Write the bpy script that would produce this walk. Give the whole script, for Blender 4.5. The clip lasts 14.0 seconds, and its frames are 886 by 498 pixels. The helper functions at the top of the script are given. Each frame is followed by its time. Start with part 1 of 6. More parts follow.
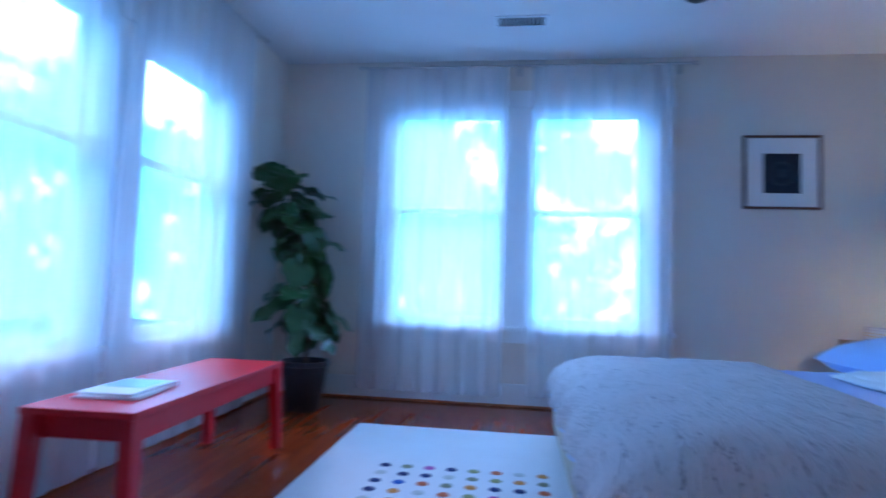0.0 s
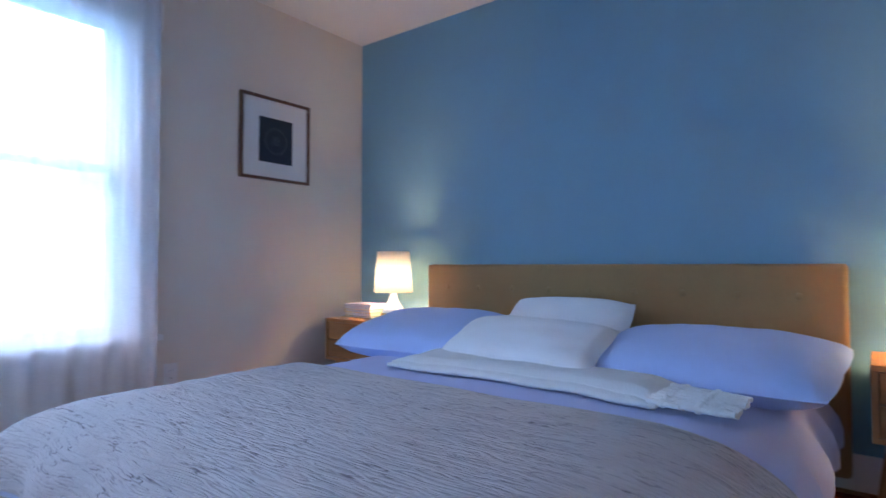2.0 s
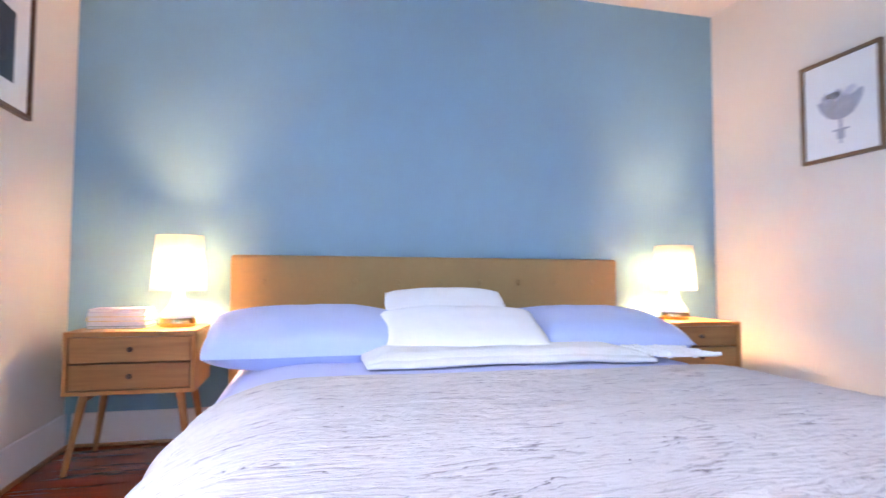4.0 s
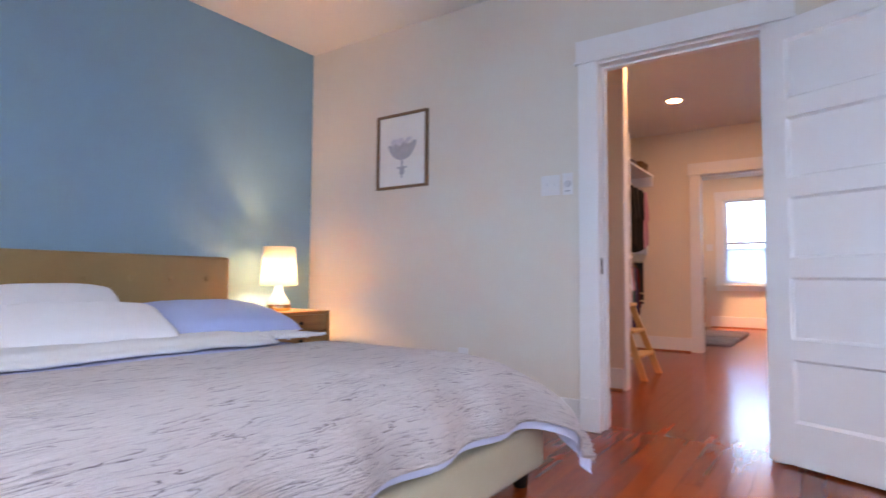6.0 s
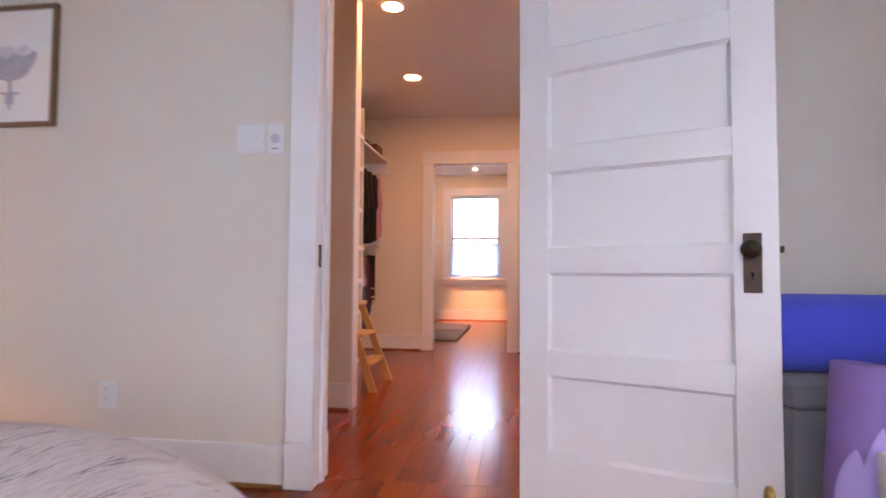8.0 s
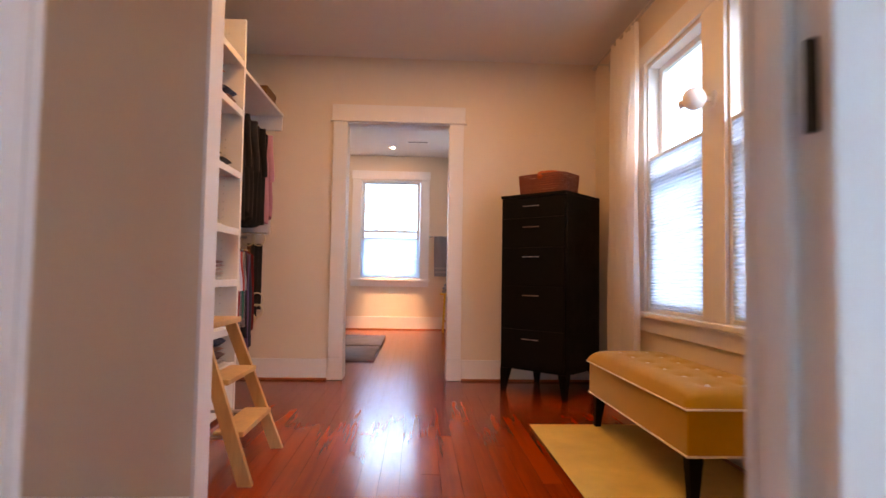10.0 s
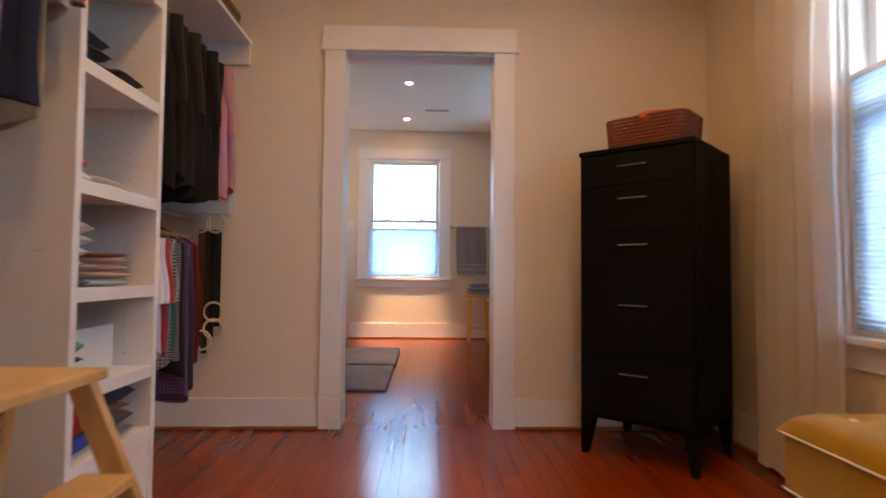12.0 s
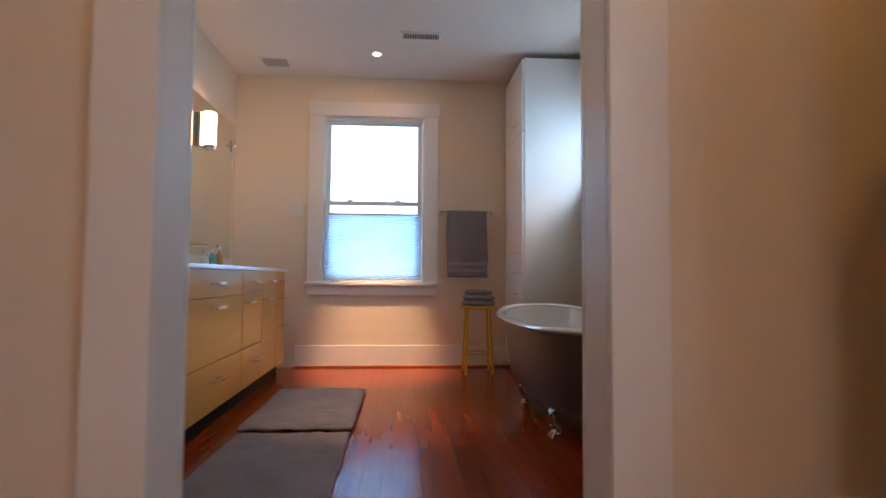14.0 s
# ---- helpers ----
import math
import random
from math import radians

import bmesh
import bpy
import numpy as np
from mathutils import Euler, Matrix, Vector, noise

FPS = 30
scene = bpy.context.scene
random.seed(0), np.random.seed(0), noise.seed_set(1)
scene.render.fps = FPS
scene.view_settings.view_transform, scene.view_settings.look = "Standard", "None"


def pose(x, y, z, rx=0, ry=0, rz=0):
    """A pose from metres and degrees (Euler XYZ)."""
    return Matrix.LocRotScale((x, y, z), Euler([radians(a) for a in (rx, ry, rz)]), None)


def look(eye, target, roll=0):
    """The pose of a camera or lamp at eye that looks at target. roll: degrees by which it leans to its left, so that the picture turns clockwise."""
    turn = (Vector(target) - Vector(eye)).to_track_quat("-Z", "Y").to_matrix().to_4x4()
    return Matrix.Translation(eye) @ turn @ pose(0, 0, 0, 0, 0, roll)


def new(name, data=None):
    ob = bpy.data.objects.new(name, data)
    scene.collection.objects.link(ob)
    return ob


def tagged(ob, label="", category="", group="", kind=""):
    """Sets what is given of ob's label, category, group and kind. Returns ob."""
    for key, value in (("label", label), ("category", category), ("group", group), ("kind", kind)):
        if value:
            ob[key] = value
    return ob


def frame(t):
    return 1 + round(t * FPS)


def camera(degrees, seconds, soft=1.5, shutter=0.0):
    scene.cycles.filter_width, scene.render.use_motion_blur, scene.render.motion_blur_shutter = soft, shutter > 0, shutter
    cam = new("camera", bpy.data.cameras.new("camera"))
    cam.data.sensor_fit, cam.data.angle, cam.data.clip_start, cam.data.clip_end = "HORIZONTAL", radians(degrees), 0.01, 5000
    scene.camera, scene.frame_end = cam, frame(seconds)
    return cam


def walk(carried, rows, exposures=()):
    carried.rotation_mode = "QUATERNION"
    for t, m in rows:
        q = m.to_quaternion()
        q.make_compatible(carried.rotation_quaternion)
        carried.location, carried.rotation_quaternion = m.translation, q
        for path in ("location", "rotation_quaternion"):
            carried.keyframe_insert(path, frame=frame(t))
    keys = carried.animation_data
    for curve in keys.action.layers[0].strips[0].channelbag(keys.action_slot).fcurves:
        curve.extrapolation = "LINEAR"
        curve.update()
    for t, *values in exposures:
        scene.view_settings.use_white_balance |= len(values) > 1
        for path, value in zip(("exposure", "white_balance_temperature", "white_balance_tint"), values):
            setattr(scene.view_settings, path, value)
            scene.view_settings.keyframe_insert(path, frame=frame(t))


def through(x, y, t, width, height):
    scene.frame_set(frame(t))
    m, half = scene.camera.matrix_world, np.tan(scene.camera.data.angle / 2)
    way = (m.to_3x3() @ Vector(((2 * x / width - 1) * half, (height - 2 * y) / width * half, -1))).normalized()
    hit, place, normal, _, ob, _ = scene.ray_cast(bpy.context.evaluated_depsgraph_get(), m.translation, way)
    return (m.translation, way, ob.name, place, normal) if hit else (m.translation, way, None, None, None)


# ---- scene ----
cam = camera(77.0, 14.0, 1.5, 0.5)
PATH = [
    (0, (0.42, -2.63, 0.903), (-1.56, -2.888, 1.019), 1.9),
    (0.2, (0.321, -2.62, 0.891), (-1.675, -2.638, 1.015), 0.7),
    (0.5, (0.151, -2.585, 0.88), (-1.82, -2.278, 1.018), 0.8),
    (1, (-0.085, -2.54, 0.896), (-1.903, -1.715, 1.023), -0.5),
    (1.5, (-0.394, -2.619, 0.905), (-2.049, -1.501, 1.003), -0.5),
    (2, (-0.738, -2.913, 0.946), (-1.966, -1.336, 1.008), 0.0),
    (2.2, (-0.914, -3.0, 0.955), (-2.003, -1.324, 1.006), 0.1),
    (4.3, (-2.789, -3.173, 0.838), (-2.052, -1.317, 0.942), 0.2),
    (4.5, (-2.866, -3.188, 0.839), (-1.954, -1.411, 0.942), 0.2),
    (5, (-2.98, -3.196, 0.828), (-1.677, -1.682, 0.934), 0.4),
    (5.5, (-3.031, -3.253, 0.829), (-1.535, -1.929, 0.935), 0.5),
    (6, (-3.025, -3.334, 0.822), (-1.376, -2.208, 0.933), 0.4),
    (6.5, (-2.939, -3.412, 0.83), (-1.188, -2.453, 0.94), 0.2),
    (7, (-2.765, -3.414, 0.825), (-0.928, -2.631, 0.929), 0.2),
    (7.5, (-2.497, -3.268, 0.838), (-0.574, -2.726, 0.935), 0.3),
    (8, (-2.116, -3.103, 0.832), (-0.136, -2.837, 0.926), 0.4),
    (8.5, (-1.701, -2.95, 0.842), (0.295, -2.866, 0.938), 0.9),
    (8.7, (-1.534, -2.892, 0.838), (0.464, -2.911, 0.936), 0.9),
    (10.8, (0.041, -2.699, 0.826), (2.035, -2.812, 0.922), 0.7),
    (11, (0.156, -2.68, 0.821), (2.15, -2.801, 0.916), 0.6),
    (11.5, (0.507, -2.673, 0.823), (2.504, -2.738, 0.913), 0.6),
    (12, (0.944, -2.628, 0.844), (2.941, -2.683, 0.931), 0.5),
    (12.5, (1.46, -2.613, 0.864), (3.457, -2.668, 0.946), 0.4),
    (13, (1.954, -2.587, 0.866), (3.949, -2.702, 0.945), 0.6),
    (13.5, (2.473, -2.591, 0.89), (4.468, -2.699, 0.965), 0.6),
    (14, (2.979, -2.606, 0.835), (4.971, -2.746, 0.934), 0.4),
]
EXPOSURES = [(0.0, 0.7, 5200, 44), (0.5, 0.2, 5550, 46), (1.0, 0.05, 5600, 46), (1.5, 0.45, 6400, 49), (2.2, 0.85, 7300, 57), (4.3, 2.2, 9500, 64), (5.0, 2.0, 9700, 65), (5.5, 1.65, 9700, 64), (6.0, 1.45, 10400, 65), (7.0, 1.85, 11600, 69), (7.5, 1.85, 11700, 70), (8.0, 1.55, 12100, 72), (8.7, 1.2, 12300, 73), (10.8, 1.7, 9600, 46), (12.0, 1.25, 9100, 44), (13.0, 0.9, 9200, 44), (14.0, 0.88, 9000, 43)]
walk(cam, [(t, look(e, g, r)) for t, e, g, r in PATH], EXPOSURES)

# ---- world and sun ----
world = bpy.data.worlds.new("sky")
scene.world = world
world.use_nodes = True
wn = world.node_tree.nodes
sky = wn.new("ShaderNodeTexSky")
sky.sky_type = "NISHITA"
sky.sun_disc = False
sky.sun_elevation, sky.sun_rotation = radians(32), radians(200)
world.node_tree.links.new(sky.outputs[0], wn["Background"].inputs[0])
wn["Background"].inputs[1].default_value = 0.12
sun = new("sun", bpy.data.lights.new("sun", "SUN"))
sun.data.energy, sun.data.angle, sun.data.color = 0.8, radians(12), (1.0, 0.95, 0.88)
sun.matrix_world = look((0, 0, 20), (5, 12, 7))


# daylight in the openings of the two bathroom windows
for opening, eye, aim, w, h, power in (("tub_window_daylight", (6.79, -4.16, 1.91), (6.79, 0.0, 1.4), 0.8, 0.74, 4.5), ("sash_window_daylight", (8.31, -2.32, 1.10), (4.0, -2.32, 1.0), 0.86, 0.6, 7.0)):
    daylight = new(opening, bpy.data.lights.new(opening, "AREA"))
    daylight.data.shape, daylight.data.size, daylight.data.size_y = "RECTANGLE", w, h
    daylight.data.energy, daylight.data.color = power, (0.28, 0.66, 1.0)
    daylight.matrix_world = look(eye, aim)


# ---- materials ----
def nodes_of(name):
    m = bpy.data.materials.new(name)
    m.use_nodes = True
    nt = m.node_tree
    return m, nt, nt.nodes["Principled BSDF"], nt.links


def mat(name, col, rough=0.5, metal=0.0, vary=0.08, scale=6.0, bump=0.0, bscale=120.0, stretch=(1, 1, 1), spec=0.5, island=0.0, obj_random=0.0, sheen=0.0, coat=0.0):
    """A painted, woven or plain surface: base colour with two scales of variation and fine relief."""
    m, nt, b, ln = nodes_of(name)
    N = nt.nodes.new
    tc = N("ShaderNodeTexCoord")
    mp = N("ShaderNodeMapping")
    mp.inputs["Scale"].default_value = stretch
    ln.new(tc.outputs["Object"], mp.inputs["Vector"])
    n1, n2 = N("ShaderNodeTexNoise"), N("ShaderNodeTexNoise")
    n1.inputs["Scale"].default_value, n2.inputs["Scale"].default_value = scale, scale * 9
    n1.inputs["Detail"].default_value = n2.inputs["Detail"].default_value = 4
    ln.new(mp.outputs[0], n1.inputs["Vector"]), ln.new(mp.outputs[0], n2.inputs["Vector"])
    add = N("ShaderNodeMath")
    add.operation = "MULTIPLY_ADD"
    ln.new(n2.outputs[0], add.inputs[0])
    add.inputs[1].default_value = 0.5
    ln.new(n1.outputs[0], add.inputs[2])
    last = add.outputs[0]
    centre = 0.75
    if obj_random:
        oi = N("ShaderNodeObjectInfo")
        ad = N("ShaderNodeMath")
        ad.operation = "MULTIPLY_ADD"
        ln.new(oi.outputs["Random"], ad.inputs[0])
        ad.inputs[1].default_value = obj_random
        ln.new(last, ad.inputs[2])
        last = ad.outputs[0]
        centre += obj_random / 2
    mr = N("ShaderNodeMapRange")
    mr.inputs[1].default_value, mr.inputs[2].default_value = centre - 0.45 - obj_random / 2, centre + 0.45 + obj_random / 2
    mr.inputs[3].default_value, mr.inputs[4].default_value = 1 - vary, 1 + vary
    ln.new(last, mr.inputs[0])
    mul = N("ShaderNodeVectorMath")
    mul.operation = "SCALE"
    mul.inputs[0].default_value = col[:3]
    ln.new(mr.outputs[0], mul.inputs["Scale"])
    ln.new(mul.outputs[0], b.inputs["Base Color"])
    b.inputs["Roughness"].default_value, b.inputs["Metallic"].default_value = rough, metal
    b.inputs["Specular IOR Level"].default_value = spec
    if sheen:
        b.inputs["Sheen Weight"].default_value = sheen
    if coat:
        b.inputs["Coat Weight"].default_value, b.inputs["Coat Roughness"].default_value = coat, 0.12
    if bump:
        n3, bp = N("ShaderNodeTexNoise"), N("ShaderNodeBump")
        n3.inputs["Scale"].default_value, n3.inputs["Detail"].default_value = bscale, 3
        ln.new(mp.outputs[0], n3.inputs["Vector"])
        bp.inputs["Strength"].default_value, bp.inputs["Distance"].default_value = bump, 0.01
        ln.new(n3.outputs[0], bp.inputs["Height"])
        ln.new(bp.outputs[0], b.inputs["Normal"])
    return m


def wood_mat(name, dark, light, rough=0.35, axis=0, scale=9.0, obj_random=0.25, coat=0.0, bump=0.12, even=False):
    """Wood: long streaks along one axis, finer pores, each board its own tone."""
    m, nt, b, ln = nodes_of(name)
    N = nt.nodes.new
    tc, mp, oi = N("ShaderNodeTexCoord"), N("ShaderNodeMapping"), N("ShaderNodeObjectInfo")
    st = [1.0, 1.0, 1.0]
    st[axis] = 0.07
    mp.inputs["Scale"].default_value = st
    ln.new(tc.outputs["Object"], mp.inputs["Vector"])
    off = N("ShaderNodeVectorMath")
    off.operation = "SCALE"
    off.inputs[0].default_value = (13.1, 7.7, 3.3)
    ln.new(oi.outputs["Random"], off.inputs["Scale"])
    ln.new(off.outputs[0], mp.inputs["Location"])
    n1, n2 = N("ShaderNodeTexNoise"), N("ShaderNodeTexNoise")
    n1.inputs["Scale"].default_value, n1.inputs["Detail"].default_value, n1.inputs["Distortion"].default_value = scale, 5, 0.6
    n2.inputs["Scale"].default_value, n2.inputs["Detail"].default_value = scale * 11, 3
    ln.new(mp.outputs[0], n1.inputs["Vector"]), ln.new(mp.outputs[0], n2.inputs["Vector"])
    a1, a2 = N("ShaderNodeMath"), N("ShaderNodeMath")
    a1.operation = a2.operation = "MULTIPLY_ADD"
    ln.new(n2.outputs[0], a1.inputs[0])
    a1.inputs[1].default_value = 0.35
    ln.new(n1.outputs[0], a1.inputs[2])
    ln.new(oi.outputs["Random"], a2.inputs[0])
    a2.inputs[1].default_value = obj_random
    ln.new(a1.outputs[0], a2.inputs[2])
    rp = N("ShaderNodeValToRGB")
    rp.color_ramp.elements[0].position, rp.color_ramp.elements[0].color = 0.42, (*dark, 1)
    rp.color_ramp.elements[1].position, rp.color_ramp.elements[1].color = 0.95, (*light, 1)
    ln.new(a2.outputs[0], rp.inputs[0])
    ln.new(rp.outputs[0], b.inputs["Base Color"])
    mr = N("ShaderNodeMapRange")
    mr.inputs[3].default_value, mr.inputs[4].default_value = (rough * 0.9, rough * 1.15) if even else (rough * 0.75, rough * 1.35)
    ln.new(n1.outputs[0], mr.inputs[0])
    ln.new(mr.outputs[0], b.inputs["Roughness"])
    if coat:
        b.inputs["Coat Weight"].default_value, b.inputs["Coat Roughness"].default_value = coat, 0.1
    if bump:
        bp = N("ShaderNodeBump")
        bp.inputs["Strength"].default_value, bp.inputs["Distance"].default_value = bump, 0.004
        ln.new(a1.outputs[0], bp.inputs["Height"])
        ln.new(bp.outputs[0], b.inputs["Normal"])
    return m


def cloth_mat(name, col, rough=0.9, vary=0.1, weave=900.0, bump=0.25, stretch=(1, 1, 1), through=0.0, sheen=0.15, fold=0.0):
    """Woven cloth; through: the share of light that passes."""
    m = mat(name, col, rough, 0, vary, 5.0, bump, weave, stretch, 0.2, sheen=sheen)
    if through:
        nt = m.node_tree
        tr, mx = nt.nodes.new("ShaderNodeBsdfTranslucent"), nt.nodes.new("ShaderNodeMixShader")
        tr.inputs[0].default_value = (*col[:3], 1)
        mx.inputs[0].default_value = through
        b = nt.nodes["Principled BSDF"]
        nt.links.new(b.outputs[0], mx.inputs[1]), nt.links.new(tr.outputs[0], mx.inputs[2])
        nt.links.new(mx.outputs[0], nt.nodes["Material Output"].inputs[0])
    return m


def sheer_mat(name, col, clear):
    """A thin voile: part of the light goes straight through, part is scattered."""
    m, nt, b, ln = nodes_of(name)
    N = nt.nodes.new
    tp, tr, df, m1, m2 = N("ShaderNodeBsdfTransparent"), N("ShaderNodeBsdfTranslucent"), N("ShaderNodeBsdfDiffuse"), N("ShaderNodeMixShader"), N("ShaderNodeMixShader")
    tr.inputs[0].default_value = df.inputs[0].default_value = (*col, 1)
    m1.inputs[0].default_value = 0.5
    ln.new(df.outputs[0], m1.inputs[1]), ln.new(tr.outputs[0], m1.inputs[2])
    tc, ns, mr = N("ShaderNodeTexCoord"), N("ShaderNodeTexNoise"), N("ShaderNodeMapRange")
    ns.inputs["Scale"].default_value = 240
    ln.new(tc.outputs["Object"], ns.inputs["Vector"])
    mr.inputs[3].default_value, mr.inputs[4].default_value = 1 - clear - 0.12, 1 - clear + 0.12
    ln.new(ns.outputs[0], mr.inputs[0])
    ln.new(mr.outputs[0], m2.inputs[0])
    ln.new(tp.outputs[0], m2.inputs[1]), ln.new(m1.outputs[0], m2.inputs[2])
    ln.new(m2.outputs[0], nt.nodes["Material Output"].inputs[0])
    return m


def glass_mat(name, tint=(1, 1, 1), rough=0.0):
    m, nt, b, ln = nodes_of(name)
    b.inputs["Base Color"].default_value = (*tint, 1)
    b.inputs["Roughness"].default_value, b.inputs["Transmission Weight"].default_value, b.inputs["IOR"].default_value = rough, 1.0, 1.45
    return m


def glow_mat(name, col, strength):
    m, nt, b, ln = nodes_of(name)
    b.inputs["Base Color"].default_value = (*col, 1)
    b.inputs["Emission Color"].default_value = (*col, 1)
    b.inputs["Emission Strength"].default_value = strength
    return m


def outdoors_mat(name, sky_col, leaf_col, strength, level, span):
    """Far trees against a pale sky, out of focus."""
    m, nt, b, ln = nodes_of(name)
    N = nt.nodes.new
    tc, sep = N("ShaderNodeTexCoord"), N("ShaderNodeSeparateXYZ")
    ln.new(tc.outputs["Object"], sep.inputs[0])
    n1, n2 = N("ShaderNodeTexNoise"), N("ShaderNodeTexNoise")
    n1.inputs["Scale"].default_value, n1.inputs["Detail"].default_value = 0.45, 9
    n2.inputs["Scale"].default_value, n2.inputs["Detail"].default_value = 2.4, 8
    ln.new(tc.outputs["Object"], n1.inputs["Vector"]), ln.new(tc.outputs["Object"], n2.inputs["Vector"])
    h = N("ShaderNodeMapRange")
    h.inputs[1].default_value, h.inputs[2].default_value = level - span, level + span
    ln.new(sep.outputs["Z"], h.inputs[0])
    s1, s2 = N("ShaderNodeMath"), N("ShaderNodeMath")
    s1.operation = s2.operation = "MULTIPLY_ADD"
    ln.new(n1.outputs[0], s1.inputs[0])
    s1.inputs[1].default_value = 1.5
    ln.new(h.outputs[0], s1.inputs[2])
    ln.new(n2.outputs[0], s2.inputs[0])
    s2.inputs[1].default_value = 0.7
    ln.new(s1.outputs[0], s2.inputs[2])
    rp = N("ShaderNodeValToRGB")
    rp.color_ramp.elements[0].position, rp.color_ramp.elements[0].color = 0.50, (*leaf_col, 1)
    rp.color_ramp.elements[1].position, rp.color_ramp.elements[1].color = 0.72, (*sky_col, 1)
    sc = N("ShaderNodeMath")
    sc.operation = "MULTIPLY"
    sc.inputs[1].default_value = 0.42
    ln.new(s2.outputs[0], sc.inputs[0])
    ln.new(sc.outputs[0], rp.inputs[0])
    em = N("ShaderNodeEmission")
    em.inputs[1].default_value = strength
    ln.new(rp.outputs[0], em.inputs[0])
    ln.new(em.outputs[0], nt.nodes["Material Output"].inputs[0])
    return m


WALL = mat("wall_paint", (0.74, 0.66, 0.575), 0.85, vary=0.03, scale=1.3, bump=0.05, bscale=260)
CREAMW = mat("cream_wall_paint", (0.76, 0.66, 0.545), 0.85, vary=0.03, scale=1.3, bump=0.05, bscale=260)
BLUE = mat("blue_wall_paint", (0.155, 0.385, 0.50), 0.8, vary=0.05, scale=1.1, bump=0.05, bscale=260)
YELLOW = mat("yellow_green_paint", (0.55, 0.50, 0.12), 0.8, vary=0.04, scale=1.3, bump=0.05, bscale=260)
CEIL = mat("ceiling_paint", (0.72, 0.70, 0.68), 0.9, vary=0.03, scale=0.9, bump=0.06, bscale=180)
TRIM = mat("trim_paint", (0.78, 0.77, 0.76), 0.42, vary=0.03, scale=3, bump=0.03, bscale=90)
FLOORW = wood_mat("floor_boards", (0.16, 0.015, 0.003), (0.36, 0.048, 0.007), 0.18, 0, 7, 0.16, coat=0.0, bump=0.0, even=True)
SHOE = wood_mat("shoe_moulding_wood", (0.20, 0.06, 0.02), (0.42, 0.16, 0.05), 0.35, 0)
SUB = mat("subfloor_gap", (0.02, 0.008, 0.005), 0.8)
WALNUT = wood_mat("nightstand_wood", (0.24, 0.070, 0.018), (0.50, 0.20, 0.065), 0.4, 0, 8)
WALNUT_Z = wood_mat("nightstand_leg_wood", (0.24, 0.070, 0.018), (0.50, 0.20, 0.065), 0.4, 2, 8)
BIRCH = wood_mat("ladder_wood", (0.48, 0.24, 0.08), (0.72, 0.44, 0.19), 0.4, 2, 7, 0.2)
MAPLE = wood_mat("vanity_wood", (0.45, 0.165, 0.020), (0.64, 0.285, 0.050), 0.32, 0, 5, 0.15, coat=0.2)
OAKSILL = wood_mat("wood_ledge", (0.35, 0.17, 0.07), (0.55, 0.30, 0.13), 0.4, 0, 6)
BLACKW = wood_mat("black_dresser_wood", (0.002, 0.0018, 0.002), (0.005, 0.004, 0.004), 0.6, 0, 10)
BLACKW.node_tree.nodes["Principled BSDF"].inputs["Specular IOR Level"].default_value = 0.12
FRAMEW = wood_mat("frame_wood", (0.06, 0.02, 0.01), (0.15, 0.055, 0.025), 0.35, 2, 14)
FRAMEL = wood_mat("light_frame_wood", (0.14, 0.06, 0.03), (0.26, 0.12, 0.06), 0.4, 2, 14)
RED = mat("red_lacquer", (0.66, 0.008, 0.014), 0.38, vary=0.05, scale=4)
PAPER = mat("paper", (0.82, 0.81, 0.78), 0.8, vary=0.02)
NAVY = mat("dark_print", (0.012, 0.016, 0.03), 0.35, vary=0.2, scale=20)
INK = mat("print_ink", (0.42, 0.43, 0.47), 0.8, vary=0.2, scale=30)
INKL = mat("print_ink_light", (0.62, 0.62, 0.66), 0.8, vary=0.15, scale=40)
CHROME = mat("chrome", (0.78, 0.78, 0.8), 0.12, 1.0, vary=0.03)
NICKEL = mat("brushed_nickel", (0.55, 0.53, 0.5), 0.3, 1.0, vary=0.05)
BRONZE = mat("aged_bronze", (0.05, 0.032, 0.02), 0.4, 0.8, vary=0.3, scale=30)
BRONZEL = mat("worn_bronze", (0.10, 0.045, 0.032), 0.45, 0.5, vary=0.4, scale=30)
PLASTIC = mat("white_plastic", (0.74, 0.74, 0.74), 0.35, vary=0.02)
GREYP = mat("grey_plastic", (0.35, 0.35, 0.36), 0.4, vary=0.05)
CERAMIC = mat("white_enamel", (0.82, 0.82, 0.82), 0.1, vary=0.02, coat=0.5)
TUBGREY = mat("tub_paint", (0.075, 0.072, 0.082), 0.45, vary=0.08, scale=3)
YPAINT = mat("yellow_enamel", (0.66, 0.40, 0.02), 0.35, vary=0.05)
TAN = cloth_mat("tan_upholstery", (0.40, 0.22, 0.10), vary=0.08, weave=700, bump=0.4)
MUSTARD = cloth_mat("mustard_velvet", (0.50, 0.275, 0.015), vary=0.14, weave=500, bump=0.2, sheen=0.4)
BEDBASE = cloth_mat("bed_base_upholstery", (0.52, 0.44, 0.31), weave=700, bump=0.4)
SHEET = cloth_mat("lavender_blue_sheet", (0.44, 0.49, 0.74), vary=0.05, weave=1200, bump=0.1)
PILLOWB = cloth_mat("blue_pillowcase", (0.37, 0.52, 0.82), vary=0.05, weave=1200, bump=0.1)
WHITECL = cloth_mat("white_cotton", (0.80, 0.79, 0.80), vary=0.04, weave=800, bump=0.2)
KNIT = cloth_mat("white_knit", (0.80, 0.78, 0.76), vary=0.06, weave=160, bump=0.7)
RUGW = cloth_mat("cream_rug", (0.76, 0.75, 0.73), vary=0.05, weave=350, bump=0.6)
